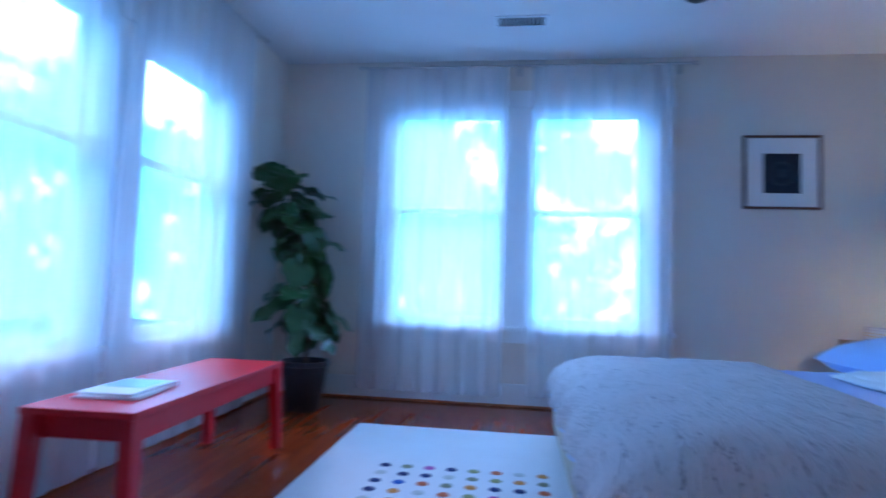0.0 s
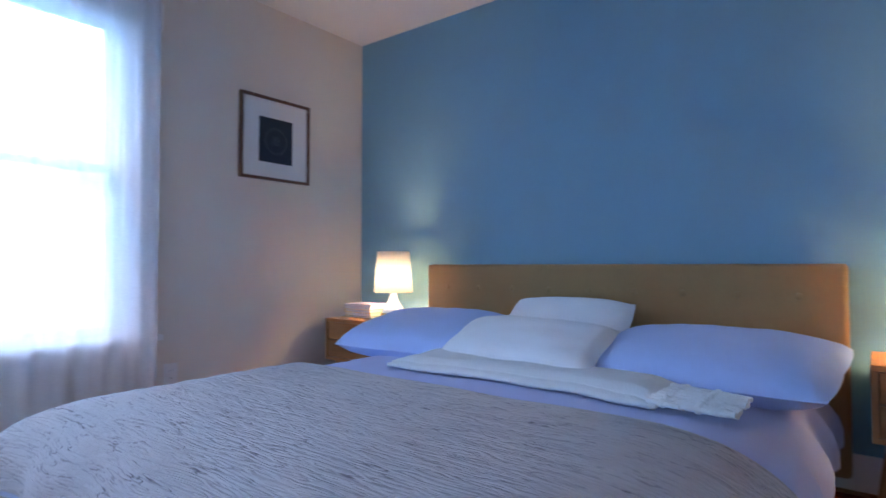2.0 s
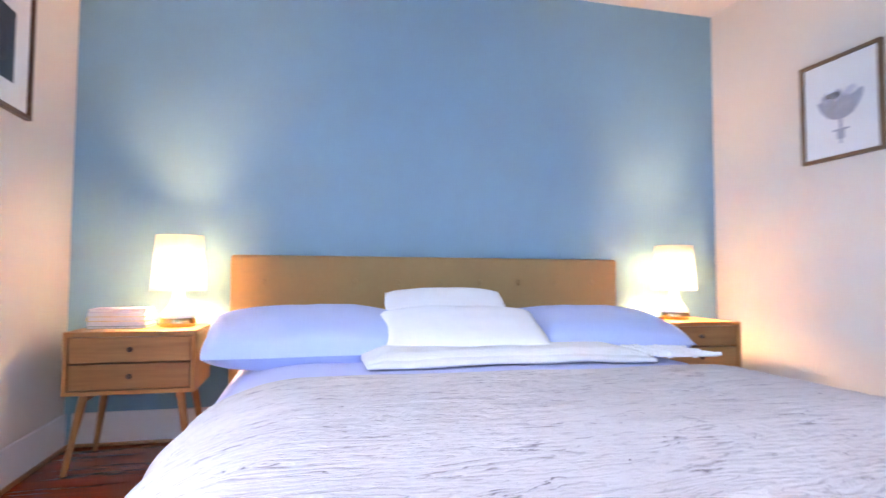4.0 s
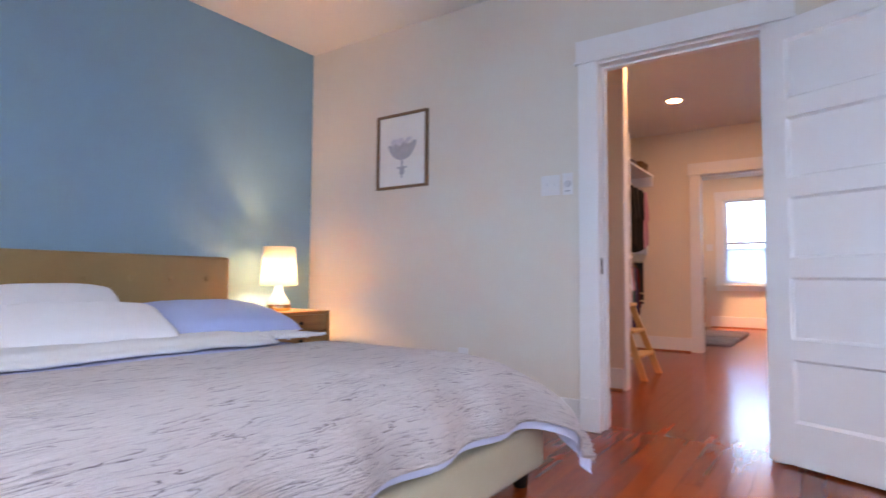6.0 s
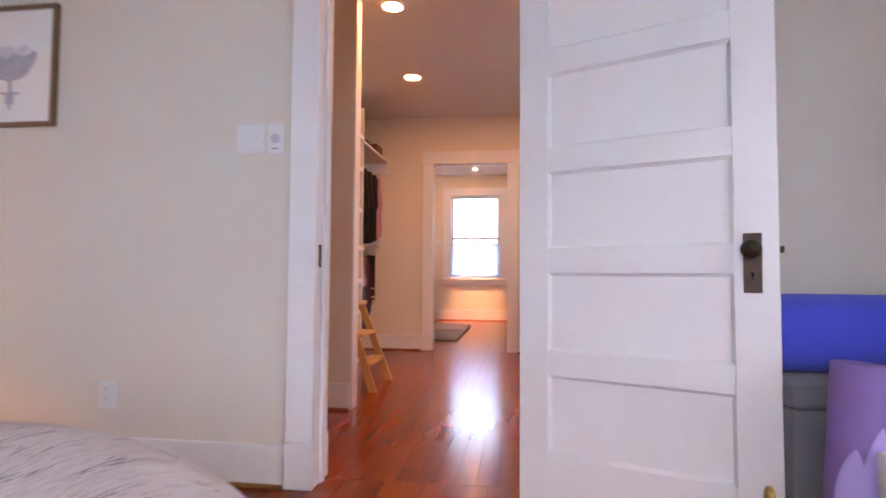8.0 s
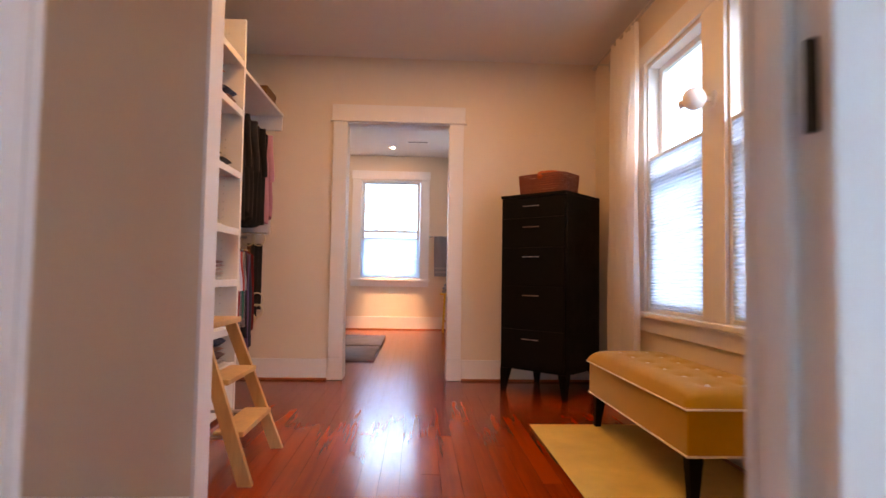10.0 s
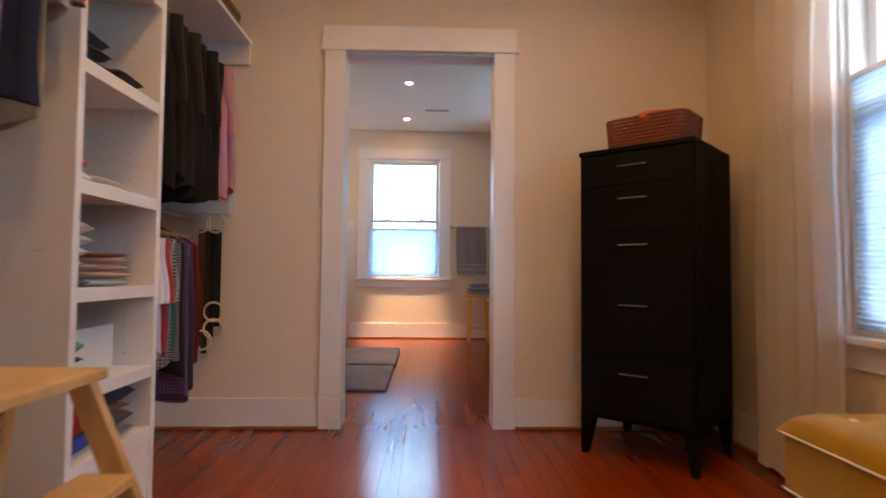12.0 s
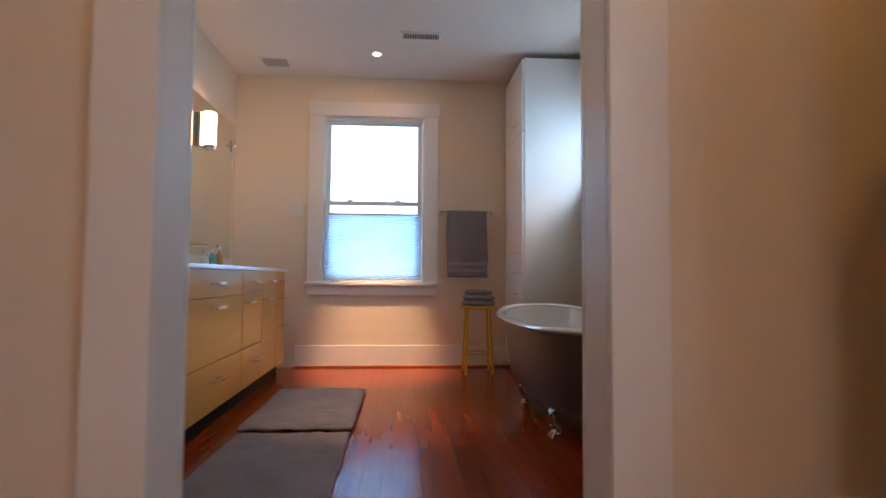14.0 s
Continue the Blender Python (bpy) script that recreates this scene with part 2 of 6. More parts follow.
RUGY = cloth_mat("yellow_rug", (0.75, 0.56, 0.17), vary=0.2, weave=350, bump=0.6)
MATG = cloth_mat("grey_bath_mat", (0.27, 0.235, 0.26), vary=0.3, weave=220, bump=0.9)
TOWEL = cloth_mat("grey_towel", (0.27, 0.28, 0.33), vary=0.1, weave=500, bump=0.7)
LINING = cloth_mat("quilt_lining", (0.50, 0.56, 0.72), vary=0.05, weave=900, bump=0.15)
BOLSTER = cloth_mat("blue_bolster_cloth", (0.018, 0.075, 0.55), vary=0.14, weave=260, bump=0.5, stretch=(1, 0.15, 1))
PURPLE = mat("purple_foam", (0.19, 0.105, 0.30), 0.7, vary=0.06, scale=4, bump=0.1, bscale=500)
LILAC = mat("lilac_foam", (0.40, 0.30, 0.62), 0.7, vary=0.05, scale=4, bump=0.1, bscale=500)
GREYF = cloth_mat("grey_upholstery", (0.15, 0.155, 0.17), vary=0.06, weave=500, bump=0.3)
WICKER = mat("straw", (0.50, 0.28, 0.08), 0.7, vary=0.25, scale=40, bump=0.6, bscale=160)
WICKERR = mat("red_brown_wicker", (0.20, 0.035, 0.012), 0.45, vary=0.3, scale=40, bump=0.5, bscale=160)
LEAF = mat("fig_leaf", (0.035, 0.10, 0.028), 0.38, vary=0.35, scale=5, bump=0.3, bscale=24)
BARK = mat("bark", (0.12, 0.075, 0.045), 0.85, vary=0.3, scale=20, bump=0.6, bscale=60)
SOIL = mat("potting_soil", (0.03, 0.02, 0.014), 0.95, vary=0.4, scale=30, bump=0.8, bscale=90)
POT = mat("black_pot", (0.022, 0.022, 0.026), 0.35, vary=0.1, scale=6)
SHEER = sheer_mat("white_voile", (0.96, 0.96, 0.99), 0.48)
DRAPE = cloth_mat("white_curtain_cloth", (0.90, 0.87, 0.84), vary=0.04, weave=600, bump=0.15, through=0.62)
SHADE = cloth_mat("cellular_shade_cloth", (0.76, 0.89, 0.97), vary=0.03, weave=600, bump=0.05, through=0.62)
GLASS = glass_mat("window_glass")
GLASSB = glass_mat("lamp_glass", (0.98, 0.97, 0.95), 0.02)
GLASST = glass_mat("teal_glass", (0.25, 0.8, 0.85), 0.02)
MIRROR = mat("mirror_silver", (0.86, 0.9, 0.88), 0.01, 1.0, vary=0.0)
OPAL = mat("opal_glass", (0.85, 0.84, 0.82), 0.25, vary=0.02)


def quilt_mat():
    """Crinkled, gathered cotton; shade in its short pleats is painted as dark lines across the bed."""
    m = cloth_mat("crinkled_quilt", (0.57, 0.495, 0.485), vary=0.08, weave=700, bump=0.15)
    nt = m.node_tree
    N, ln = nt.nodes.new, nt.links
    b = nt.nodes["Principled BSDF"]
    tc, mp = N("ShaderNodeTexCoord"), N("ShaderNodeMapping")
    mp.inputs["Scale"].default_value = (1.5, 15.0, 1.0)
    mp.inputs["Rotation"].default_value = (0, 0, radians(5))
    ln.new(tc.outputs["UV"], mp.inputs["Vector"])
    n = N("ShaderNodeTexNoise")
    n.inputs["Scale"].default_value, n.inputs["Detail"].default_value, n.inputs["Roughness"].default_value, n.inputs["Distortion"].default_value = 2.2, 3, 0.55, 0.15
    ln.new(mp.outputs[0], n.inputs["Vector"])
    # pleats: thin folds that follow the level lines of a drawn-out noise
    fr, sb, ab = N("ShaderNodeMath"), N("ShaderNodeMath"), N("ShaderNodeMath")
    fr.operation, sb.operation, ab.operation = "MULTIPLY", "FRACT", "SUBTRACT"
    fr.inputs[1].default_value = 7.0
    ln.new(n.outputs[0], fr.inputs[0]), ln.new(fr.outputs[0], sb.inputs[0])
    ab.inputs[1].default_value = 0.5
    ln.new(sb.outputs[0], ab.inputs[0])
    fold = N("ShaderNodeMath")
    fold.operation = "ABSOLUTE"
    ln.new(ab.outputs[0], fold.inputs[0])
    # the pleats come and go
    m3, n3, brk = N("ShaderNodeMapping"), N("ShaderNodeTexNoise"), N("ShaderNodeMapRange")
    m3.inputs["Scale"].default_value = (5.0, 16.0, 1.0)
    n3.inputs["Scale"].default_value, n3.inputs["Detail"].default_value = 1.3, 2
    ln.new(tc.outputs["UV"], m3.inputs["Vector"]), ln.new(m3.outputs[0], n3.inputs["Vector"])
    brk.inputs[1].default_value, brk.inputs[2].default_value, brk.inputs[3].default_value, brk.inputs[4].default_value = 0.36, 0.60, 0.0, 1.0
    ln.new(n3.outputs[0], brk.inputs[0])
    # crease shade darkened into the base colour along the bottom of each pleat
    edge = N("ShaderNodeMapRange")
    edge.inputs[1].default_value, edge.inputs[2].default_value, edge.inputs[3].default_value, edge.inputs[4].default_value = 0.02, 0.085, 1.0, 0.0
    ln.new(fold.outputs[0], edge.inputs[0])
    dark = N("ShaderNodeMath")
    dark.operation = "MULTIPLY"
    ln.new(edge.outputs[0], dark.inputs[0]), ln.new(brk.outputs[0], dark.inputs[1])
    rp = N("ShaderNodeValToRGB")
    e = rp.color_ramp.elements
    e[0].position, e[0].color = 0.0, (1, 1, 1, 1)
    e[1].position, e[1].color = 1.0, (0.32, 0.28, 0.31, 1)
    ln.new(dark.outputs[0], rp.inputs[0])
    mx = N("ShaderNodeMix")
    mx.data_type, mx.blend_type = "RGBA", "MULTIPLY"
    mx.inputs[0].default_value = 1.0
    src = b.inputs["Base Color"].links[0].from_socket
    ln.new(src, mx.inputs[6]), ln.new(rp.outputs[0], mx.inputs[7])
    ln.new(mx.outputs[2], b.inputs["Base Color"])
    bp = N("ShaderNodeBump")
    bp.inputs["Strength"].default_value, bp.inputs["Distance"].default_value = 0.7, 0.016
    m2, n2, ad = N("ShaderNodeMapping"), N("ShaderNodeTexNoise"), N("ShaderNodeMath")
    m2.inputs["Scale"].default_value = (30.0, 52.0, 1.0)
    n2.inputs["Scale"].default_value, n2.inputs["Detail"].default_value, n2.inputs["Distortion"].default_value = 1.6, 2, 0.4
    ln.new(tc.outputs["UV"], m2.inputs["Vector"])
    ln.new(m2.outputs[0], n2.inputs["Vector"])
    ad.operation = "MULTIPLY_ADD"
    ad.inputs[1].default_value = 0.55
    ln.new(n2.outputs[0], ad.inputs[0]), ln.new(fold.outputs[0], ad.inputs[2])
    ln.new(ad.outputs[0], bp.inputs["Height"])
    ln.new(b.inputs["Normal"].links[0].from_socket, bp.inputs["Normal"])
    ln.new(bp.outputs[0], b.inputs["Normal"])
    return m


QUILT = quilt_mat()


def lampshade_mat(name, strength):
    m = cloth_mat(name, (0.92, 0.90, 0.84), vary=0.03, weave=700, bump=0.15, through=0.88)
    return m


LAMPSHADE = lampshade_mat("lampshade_cloth", 1.0)
BULB = glow_mat("warm_bulb", (1.0, 0.86, 0.46), 115.0)
CAN = glow_mat("downlight_bulb", (1.0, 0.70, 0.27), 64.0)
CANB = glow_mat("bath_downlight_bulb", (1.0, 0.76, 0.46), 210.0)
SCONCEG = glow_mat("lit_sconce_glass", (1.0, 0.74, 0.38), 9.0)
PALETTE = {}


def dye(col, pattern=""):
    """Garment cloth in one colour, shared by all garments of that colour."""
    key = (col, pattern)
    if key not in PALETTE:
        m = cloth_mat("garment_cloth", col, vary=0.12, weave=700, bump=0.25)
        if pattern:
            nt = m.node_tree
            N, ln, b = nt.nodes.new, nt.links, nt.nodes["Principled BSDF"]
            tc = N("ShaderNodeTexCoord")
            mx = N("ShaderNodeMix")
            mx.data_type = "RGBA"
            src = b.inputs["Base Color"].links[0].from_socket
            ln.new(src, mx.inputs[6])
            mx.inputs[7].default_value = (0.30, 0.30, 0.33, 1) if pattern != "plaid" else (0.10, 0.09, 0.20, 1)
            w = N("ShaderNodeTexWave")
            w.bands_direction = "Z"
            w.inputs["Scale"].default_value = 34 if pattern == "stripe" else 22
            ln.new(tc.outputs["Object"], w.inputs["Vector"])
            last = w.outputs["Fac"]
            if pattern in ("plaid", "check"):
                w2, mxm = N("ShaderNodeTexWave"), N("ShaderNodeMath")
                w2.bands_direction = "Y"
                w2.inputs["Scale"].default_value = 22
                ln.new(tc.outputs["Object"], w2.inputs["Vector"])
                mxm.operation = "MAXIMUM"
                ln.new(w.outputs["Fac"], mxm.inputs[0]), ln.new(w2.outputs["Fac"], mxm.inputs[1])
                last = mxm.outputs[0]
            st = N("ShaderNodeMath")
            st.operation = "GREATER_THAN"
            st.inputs[1].default_value = 0.6
            ln.new(last, st.inputs[0])
            ln.new(st.outputs[0], mx.inputs[0])
            ln.new(mx.outputs[2], b.inputs["Base Color"])
        PALETTE[key] = m
    return PALETTE[key]


# ---- mesh helpers ----
def box(bm, x0, x1, y0, y1, z0, z1, bevel=0.0, seg=2):
    g = bmesh.ops.create_cube(bm, size=1.0, matrix=Matrix.Translation(((x0 + x1) / 2, (y0 + y1) / 2, (z0 + z1) / 2)) @ Matrix.Diagonal((x1 - x0, y1 - y0, z1 - z0, 1)))
    if bevel:
        es = {e for v in g["verts"] for e in v.link_edges}
        bmesh.ops.bevel(bm, geom=list(es), offset=bevel, segments=seg, affect="EDGES", profile=0.6)
    return bm


def rod(bm, p0, p1, r0, r1=None, seg=12):
    p0, p1 = Vector(p0), Vector(p1)
    r1 = r0 if r1 is None else r1
    d = p1 - p0
    m = Matrix.Translation((p0 + p1) / 2) @ d.to_track_quat("Z", "Y").to_matrix().to_4x4()
    bmesh.ops.create_cone(bm, cap_ends=True, segments=seg, radius1=r0, radius2=r1, depth=d.length, matrix=m)
    return bm


def bar4(bm, p0, p1, w0, d0, w1=None, d1=None):
    """A four-sided tapered bar from p0 to p1, its sides along x and y."""
    w1, d1 = w0 if w1 is None else w1, d0 if d1 is None else d1
    vs = []
    for p, w, d in ((p0, w0, d0), (p1, w1, d1)):
        for sx, sy in ((-1, -1), (1, -1), (1, 1), (-1, 1)):
            vs.append(bm.verts.new((p[0] + sx * w / 2, p[1] + sy * d / 2, p[2])))
    for f in ((3, 2, 1, 0), (4, 5, 6, 7), (0, 1, 5, 4), (1, 2, 6, 5), (2, 3, 7, 6), (3, 0, 4, 7)):
        bm.faces.new([vs[i] for i in f])
    return bm


def lathe(bm, prof, seg=32, cx=0.0, cy=0.0):
    rings = []
    for r, z in prof:
        rings.append([bm.verts.new((cx + r * math.cos(2 * math.pi * k / seg), cy + r * math.sin(2 * math.pi * k / seg), z)) for k in range(seg)])
    for a, b in zip(rings, rings[1:]):
        for k in range(seg):
            bm.faces.new((a[k], a[(k + 1) % seg], b[(k + 1) % seg], b[k]))
    return bm


def disc(bm, r, z, seg=32, cx=0.0, cy=0.0):
    bm.faces.new([bm.verts.new((cx + r * math.cos(2 * math.pi * k / seg), cy + r * math.sin(2 * math.pi * k / seg), z)) for k in range(seg)])
    return bm


def sheet(bm, nu, nv, fn, loop=False):
    """A grid of fn(u, v), u and v from 0 to 1."""
    cols = nu if loop else nu + 1
    vs = [[bm.verts.new(fn(i / nu, j / nv)) for i in range(cols)] for j in range(nv + 1)]
    for j in range(nv):
        for i in range(nu):
            k = (i + 1) % cols
            bm.faces.new((vs[j][i], vs[j][k], vs[j + 1][k], vs[j + 1][i]))
    return vs


def torus(bm, c, R, r, axis="x", seg=24, sub=8, arc=1.0):
    n = seg if arc >= 1 else seg + 1

    def fn(u, v):
        a, b = 2 * math.pi * u * arc, 2 * math.pi * v
        p, q, h = (R + r * math.cos(b)) * math.cos(a), (R + r * math.cos(b)) * math.sin(a), r * math.sin(b)
        d = {"x": (h, p, q), "y": (p, h, q), "z": (p, q, h)}[axis]
        return (c[0] + d[0], c[1] + d[1], c[2] + d[2])
    sheet(bm, seg, sub, fn)
    return bm


def mesh_of(name, bm, material, smooth=False):
    bmesh.ops.recalc_face_normals(bm, faces=bm.faces[:])
    me = bpy.data.meshes.new(name)
    bm.to_mesh(me)
    bm.free()
    for m in material if isinstance(material, (list, tuple)) else [material]:
        me.materials.append(m)
    if smooth:
        me.polygons.foreach_set("use_smooth", [True] * len(me.polygons))
        me.set_sharp_from_angle(angle=radians(40))
    return me


def thing(name, at, label, category, group="", kind="", turn=0.0):
    ob = new(name)
    ob.empty_display_size = 0.1
    ob.matrix_basis = pose(*at, 0, 0, turn)
    return tagged(ob, label, category, group, kind)


def part(name, bm, material, parent, label="", smooth=False, at=None):
    ob = new(name, mesh_of(name, bm, material, smooth))
    ob.parent = parent
    if at is not None:
        ob.matrix_basis = at
    if label:
        ob["label"] = label
    return ob


def solo(name, bm, material, label, category, group="", kind="", smooth=False, at=None):
    ob = new(name, mesh_of(name, bm, material, smooth))
    if at is not None:
        ob.matrix_basis = at
    return tagged(ob, label, category, group, kind)


def B():
    return bmesh.new()


# ---- large structure ----
H, HB = 2.61, 2.70


def wall(name, axis, a, b, lo, hi, z1, openings=(), material=None, label=""):
    """A wall across the given axis from a to b, running from lo to hi, with openings (lo, hi, bottom, top)."""
    bm = B()

    def piece(u0, u1, z0, z1):
        if u1 - u0 > 1e-4 and z1 - z0 > 1e-4:
            box(bm, *((a, b, u0, u1) if axis == "x" else (u0, u1, a, b)), z0, z1)
    at = lo
    for u0, u1, z0, zt in sorted(openings):
        piece(at, u0, 0, z1)
        piece(u0, u1, 0, z0)
        piece(u0, u1, zt, z1)
        at = u1
    piece(at, hi, 0, z1)
    return solo(name, bm, material or WALL, label or "off-white painted plaster wall", "wall", kind="structure")


WEST_WIN = [(-3.58, -2.722), (-2.54, -1.685)]
SOUTH_WIN = [(-2.90, -2.12), (-1.835, -1.055)]
CLOSET_WIN = [(2.25, 2.97), (1.32, 2.04)]
wall("wall_north", "y", 0.0, 0.13, -3.93, 0.13, H, material=BLUE, label="blue painted accent wall behind the bed")
wall("wall_west", "x", -3.93, -3.78, -4.65, 0.0, H, [(a, b, 0.575, 2.225) for a, b in WEST_WIN], label="off-white plaster wall with two sash windows")
wall("wall_south", "y", -4.65, -4.5, -3.78, 0.0, H, [(a, b, 0.55, 2.09) for a, b in SOUTH_WIN], label="off-white plaster wall with two sash windows")
wall("wall_east", "x", 0.0, 0.13, -4.65, 0.0, H, [(-3.148, -2.300, 0.0, 2.058)], label="off-white plaster wall with a doorway to the closet")
wall("wall_closet_north", "y", -1.1, -1.0, 0.13, 4.01, H, material=CREAMW)
wall("wall_closet_stub", "x", 1.24, 1.345, -2.08, -1.1, H, label="off-white plaster partition wall beside the closet rails", material=CREAMW)
wall("wall_closet_south", "y", -4.35, -4.2, 0.13, 4.01, H, [(a, b, 0.62, 2.2) for a, b in CLOSET_WIN], label="cream plaster wall with two sash windows", material=CREAMW)
wall("wall_closet_east", "x", 4.01, 4.14, -4.35, -1.0, HB, [(-3.008, -2.147, 0.0, 2.078)], label="cream plaster wall with a doorway to the bathroom", material=CREAMW)
wall("wall_bath_north", "y", -1.05, -0.95, 4.14, 8.33, HB, material=CREAMW)
wall("wall_bath_east", "x", 8.18, 8.33, -4.35, -1.05, HB, [(-2.79, -1.85, 0.77, 2.32)], label="off-white plaster wall with a sash window", material=CREAMW)
wall("wall_bath_south", "y", -4.35, -4.2, 4.14, 8.18, HB, [(6.35, 7.32, 1.5, 2.32)], YELLOW, "yellow-green painted wall with a window over the bathtub")
for nm, x0, x1, y0, y1, z in (("ceiling", -3.93, 0.13, -4.65, 0.13, H), ("ceiling_closet", 0.13, 4.01, -4.35, -1.0, H), ("ceiling_bath", 4.01, 8.33, -4.35, -0.95, HB)):
    bm = B()
    box(bm, x0, x1, y0, y1, z, z + 0.1)
    solo(nm, bm, CEIL, "white painted plaster ceiling", "ceiling", kind="structure")


def skirting(name, runs, z=0.165):
    """Painted skirting boards with a stained shoe moulding along the floor; runs: axis, wall face, side, lo, hi."""
    root = thing(name, (0, 0, 0), "white painted baseboard with a stained wooden shoe moulding", "baseboard", kind="structure")
    for axis, f, s, lo, hi in runs:
        bm, b2 = B(), B()
        f0, f1, f2 = f + s * 0.001, f + s * 0.018, f + s * 0.034
        for m, g0, g1, za, zb, bv in ((bm, f0, f1, 0.002, z, 0.004), (b2, f1 + s * 0.0005, f2, 0.001, 0.018, 0.005)):
            g0, g1 = min(g0, g1), max(g0, g1)
            box(m, *((g0, g1, lo, hi) if axis == "x" else (lo, hi, g0, g1)), za, zb, bv)
        part("board", bm, TRIM, root)
        part("shoe_moulding", b2, SHOE, root, "stained wood")
    return root


skirting("baseboard", [("x", -3.78, 1, -4.48, -0.02), ("y", 0.0, -1, -3.74, -0.02), ("y", -4.5, 1, -3.74, -0.02), ("x", 0.0, -1, -2.200, -0.02), ("x", 0.0, -1, -4.48, -3.252)])
skirting("baseboard_closet", [("x", 1.24, -1, -2.0795, -1.12), ("y", -1.1, -1, 0.15, 1.21), ("x", 4.01, -1, -2.045, -1.12), ("x", 4.01, -1, -4.18, -3.11), ("y", -4.2, 1, 0.15, 3.97), ("x", 1.345, 1, -2.0795, -1.12), ("x", 0.13, 1, -4.18, -3.30)])
skirting("baseboard_bath", [("x", 8.18, -1, -3.6, -1.62), ("x", 4.14, 1, -4.18, -3.12), ("y", -4.2, 1, 4.2, 7.4)], 0.20)


def casing(name, axis, f, s, lo, hi, top, w=0.122, head=0.14, label="white painted door casing"):
    """A door's trim on one face of a wall, with plinth blocks and a cap on the head."""
    root = thing(name, (0, 0, 0), label, "door casing", kind="structure")

    def bx(nm, u0, u1, z0, z1, d, bv=0.003):
        bm = B()
        g0, g1 = sorted((f + s * 0.001, f + s * d))
        box(bm, *((g0, g1, u0, u1) if axis == "x" else (u0, u1, g0, g1)), z0, z1, bv)
        part(nm, bm, TRIM, root)
    for u0, u1 in ((lo - w, lo), (hi, hi + w)):
        bx("plinth_block", u0 - 0.003, u1 + 0.001, 0.002, 0.18, 0.028)
        bx("side_board", u0, u1, 0.181, top + 0.02, 0.022)
    bx("head_board", lo - w - 0.012, hi + w + 0.012, top + 0.021, top + 0.021 + head, 0.026)
    bx("head_bead", lo - w - 0.022, hi + w + 0.022, top + 0.012, top + 0.026, 0.034)
    return root


casing("trim_bedroom_door", "x", 0.0, -1, -3.13, -2.318, 2.04, 0.112, 0.125)
casing("trim_bedroom_door_back", "x", 0.13, 1, -3.13, -2.318, 2.04, 0.112, 0.125)
casing("trim_bathroom_door", "x", 4.01, -1, -2.99, -2.165, 2.06, 0.115, 0.13)
casing("trim_bathroom_door_back", "x", 4.14, 1, -2.99, -2.165, 2.06, 0.115, 0.13)


def jamb(name, x0, x1, lo, hi, top, label, stops=True):
    root = thing(name, (0, 0, 0), label, "door jamb", kind="structure")
    for nm, b in (("jamb_side", (x0 + .001, x1 - .001, hi - .018, hi - .001, .002, top - .001)), ("jamb_side", (x0 + .001, x1 - .001, lo + .001, lo + .018, .002, top - .001)),
                  ("jamb_head", (x0 + .001, x1 - .001, lo + .0185, hi - .0185, top - .018, top - .001)),
                  ("door_stop", (x0 + .055, x0 + .09, hi - .031, hi - .0185, .003, top - .0185)), ("door_stop", (x0 + .055, x0 + .09, lo + .0185, lo + .031, .003, top - .0185)),
                  ("door_stop", (x0 + .055, x0 + .09, lo + .0315, hi - .0315, top - .031, top - .0185))):
        if nm == "door_stop" and not stops:
            continue
        bm = B()
        box(bm, *b, 0.002)
        part(nm, bm, TRIM, root)
    return root


jb = jamb("door_jamb_bedroom", 0.0, 0.13, -3.148, -2.300, 2.058, "white painted door jamb with a bronze strike plate")
bm = B()
box(bm, 0.012, 0.04, -2.3202, -2.3182, 0.86, 0.95, 0.0006)
part("strike_plate", bm, BRONZE, jb, "dark bronze strike plate")
jamb("door_jamb_bathroom", 4.01, 4.14, -3.008, -2.147, 2.078, "white painted door jamb, open passage", False)


# white cap on the partition end, paler than the wall to stand for daylight
bm = B()
box(bm, 1.236, 1.349, -2.094, -2.0805, 0.001, H - 0.001, 0.003)
solo("closet_end_lit_strip", bm, TRIM, "white strip standing for daylight on the closet partition's end", "trim", kind="structure")


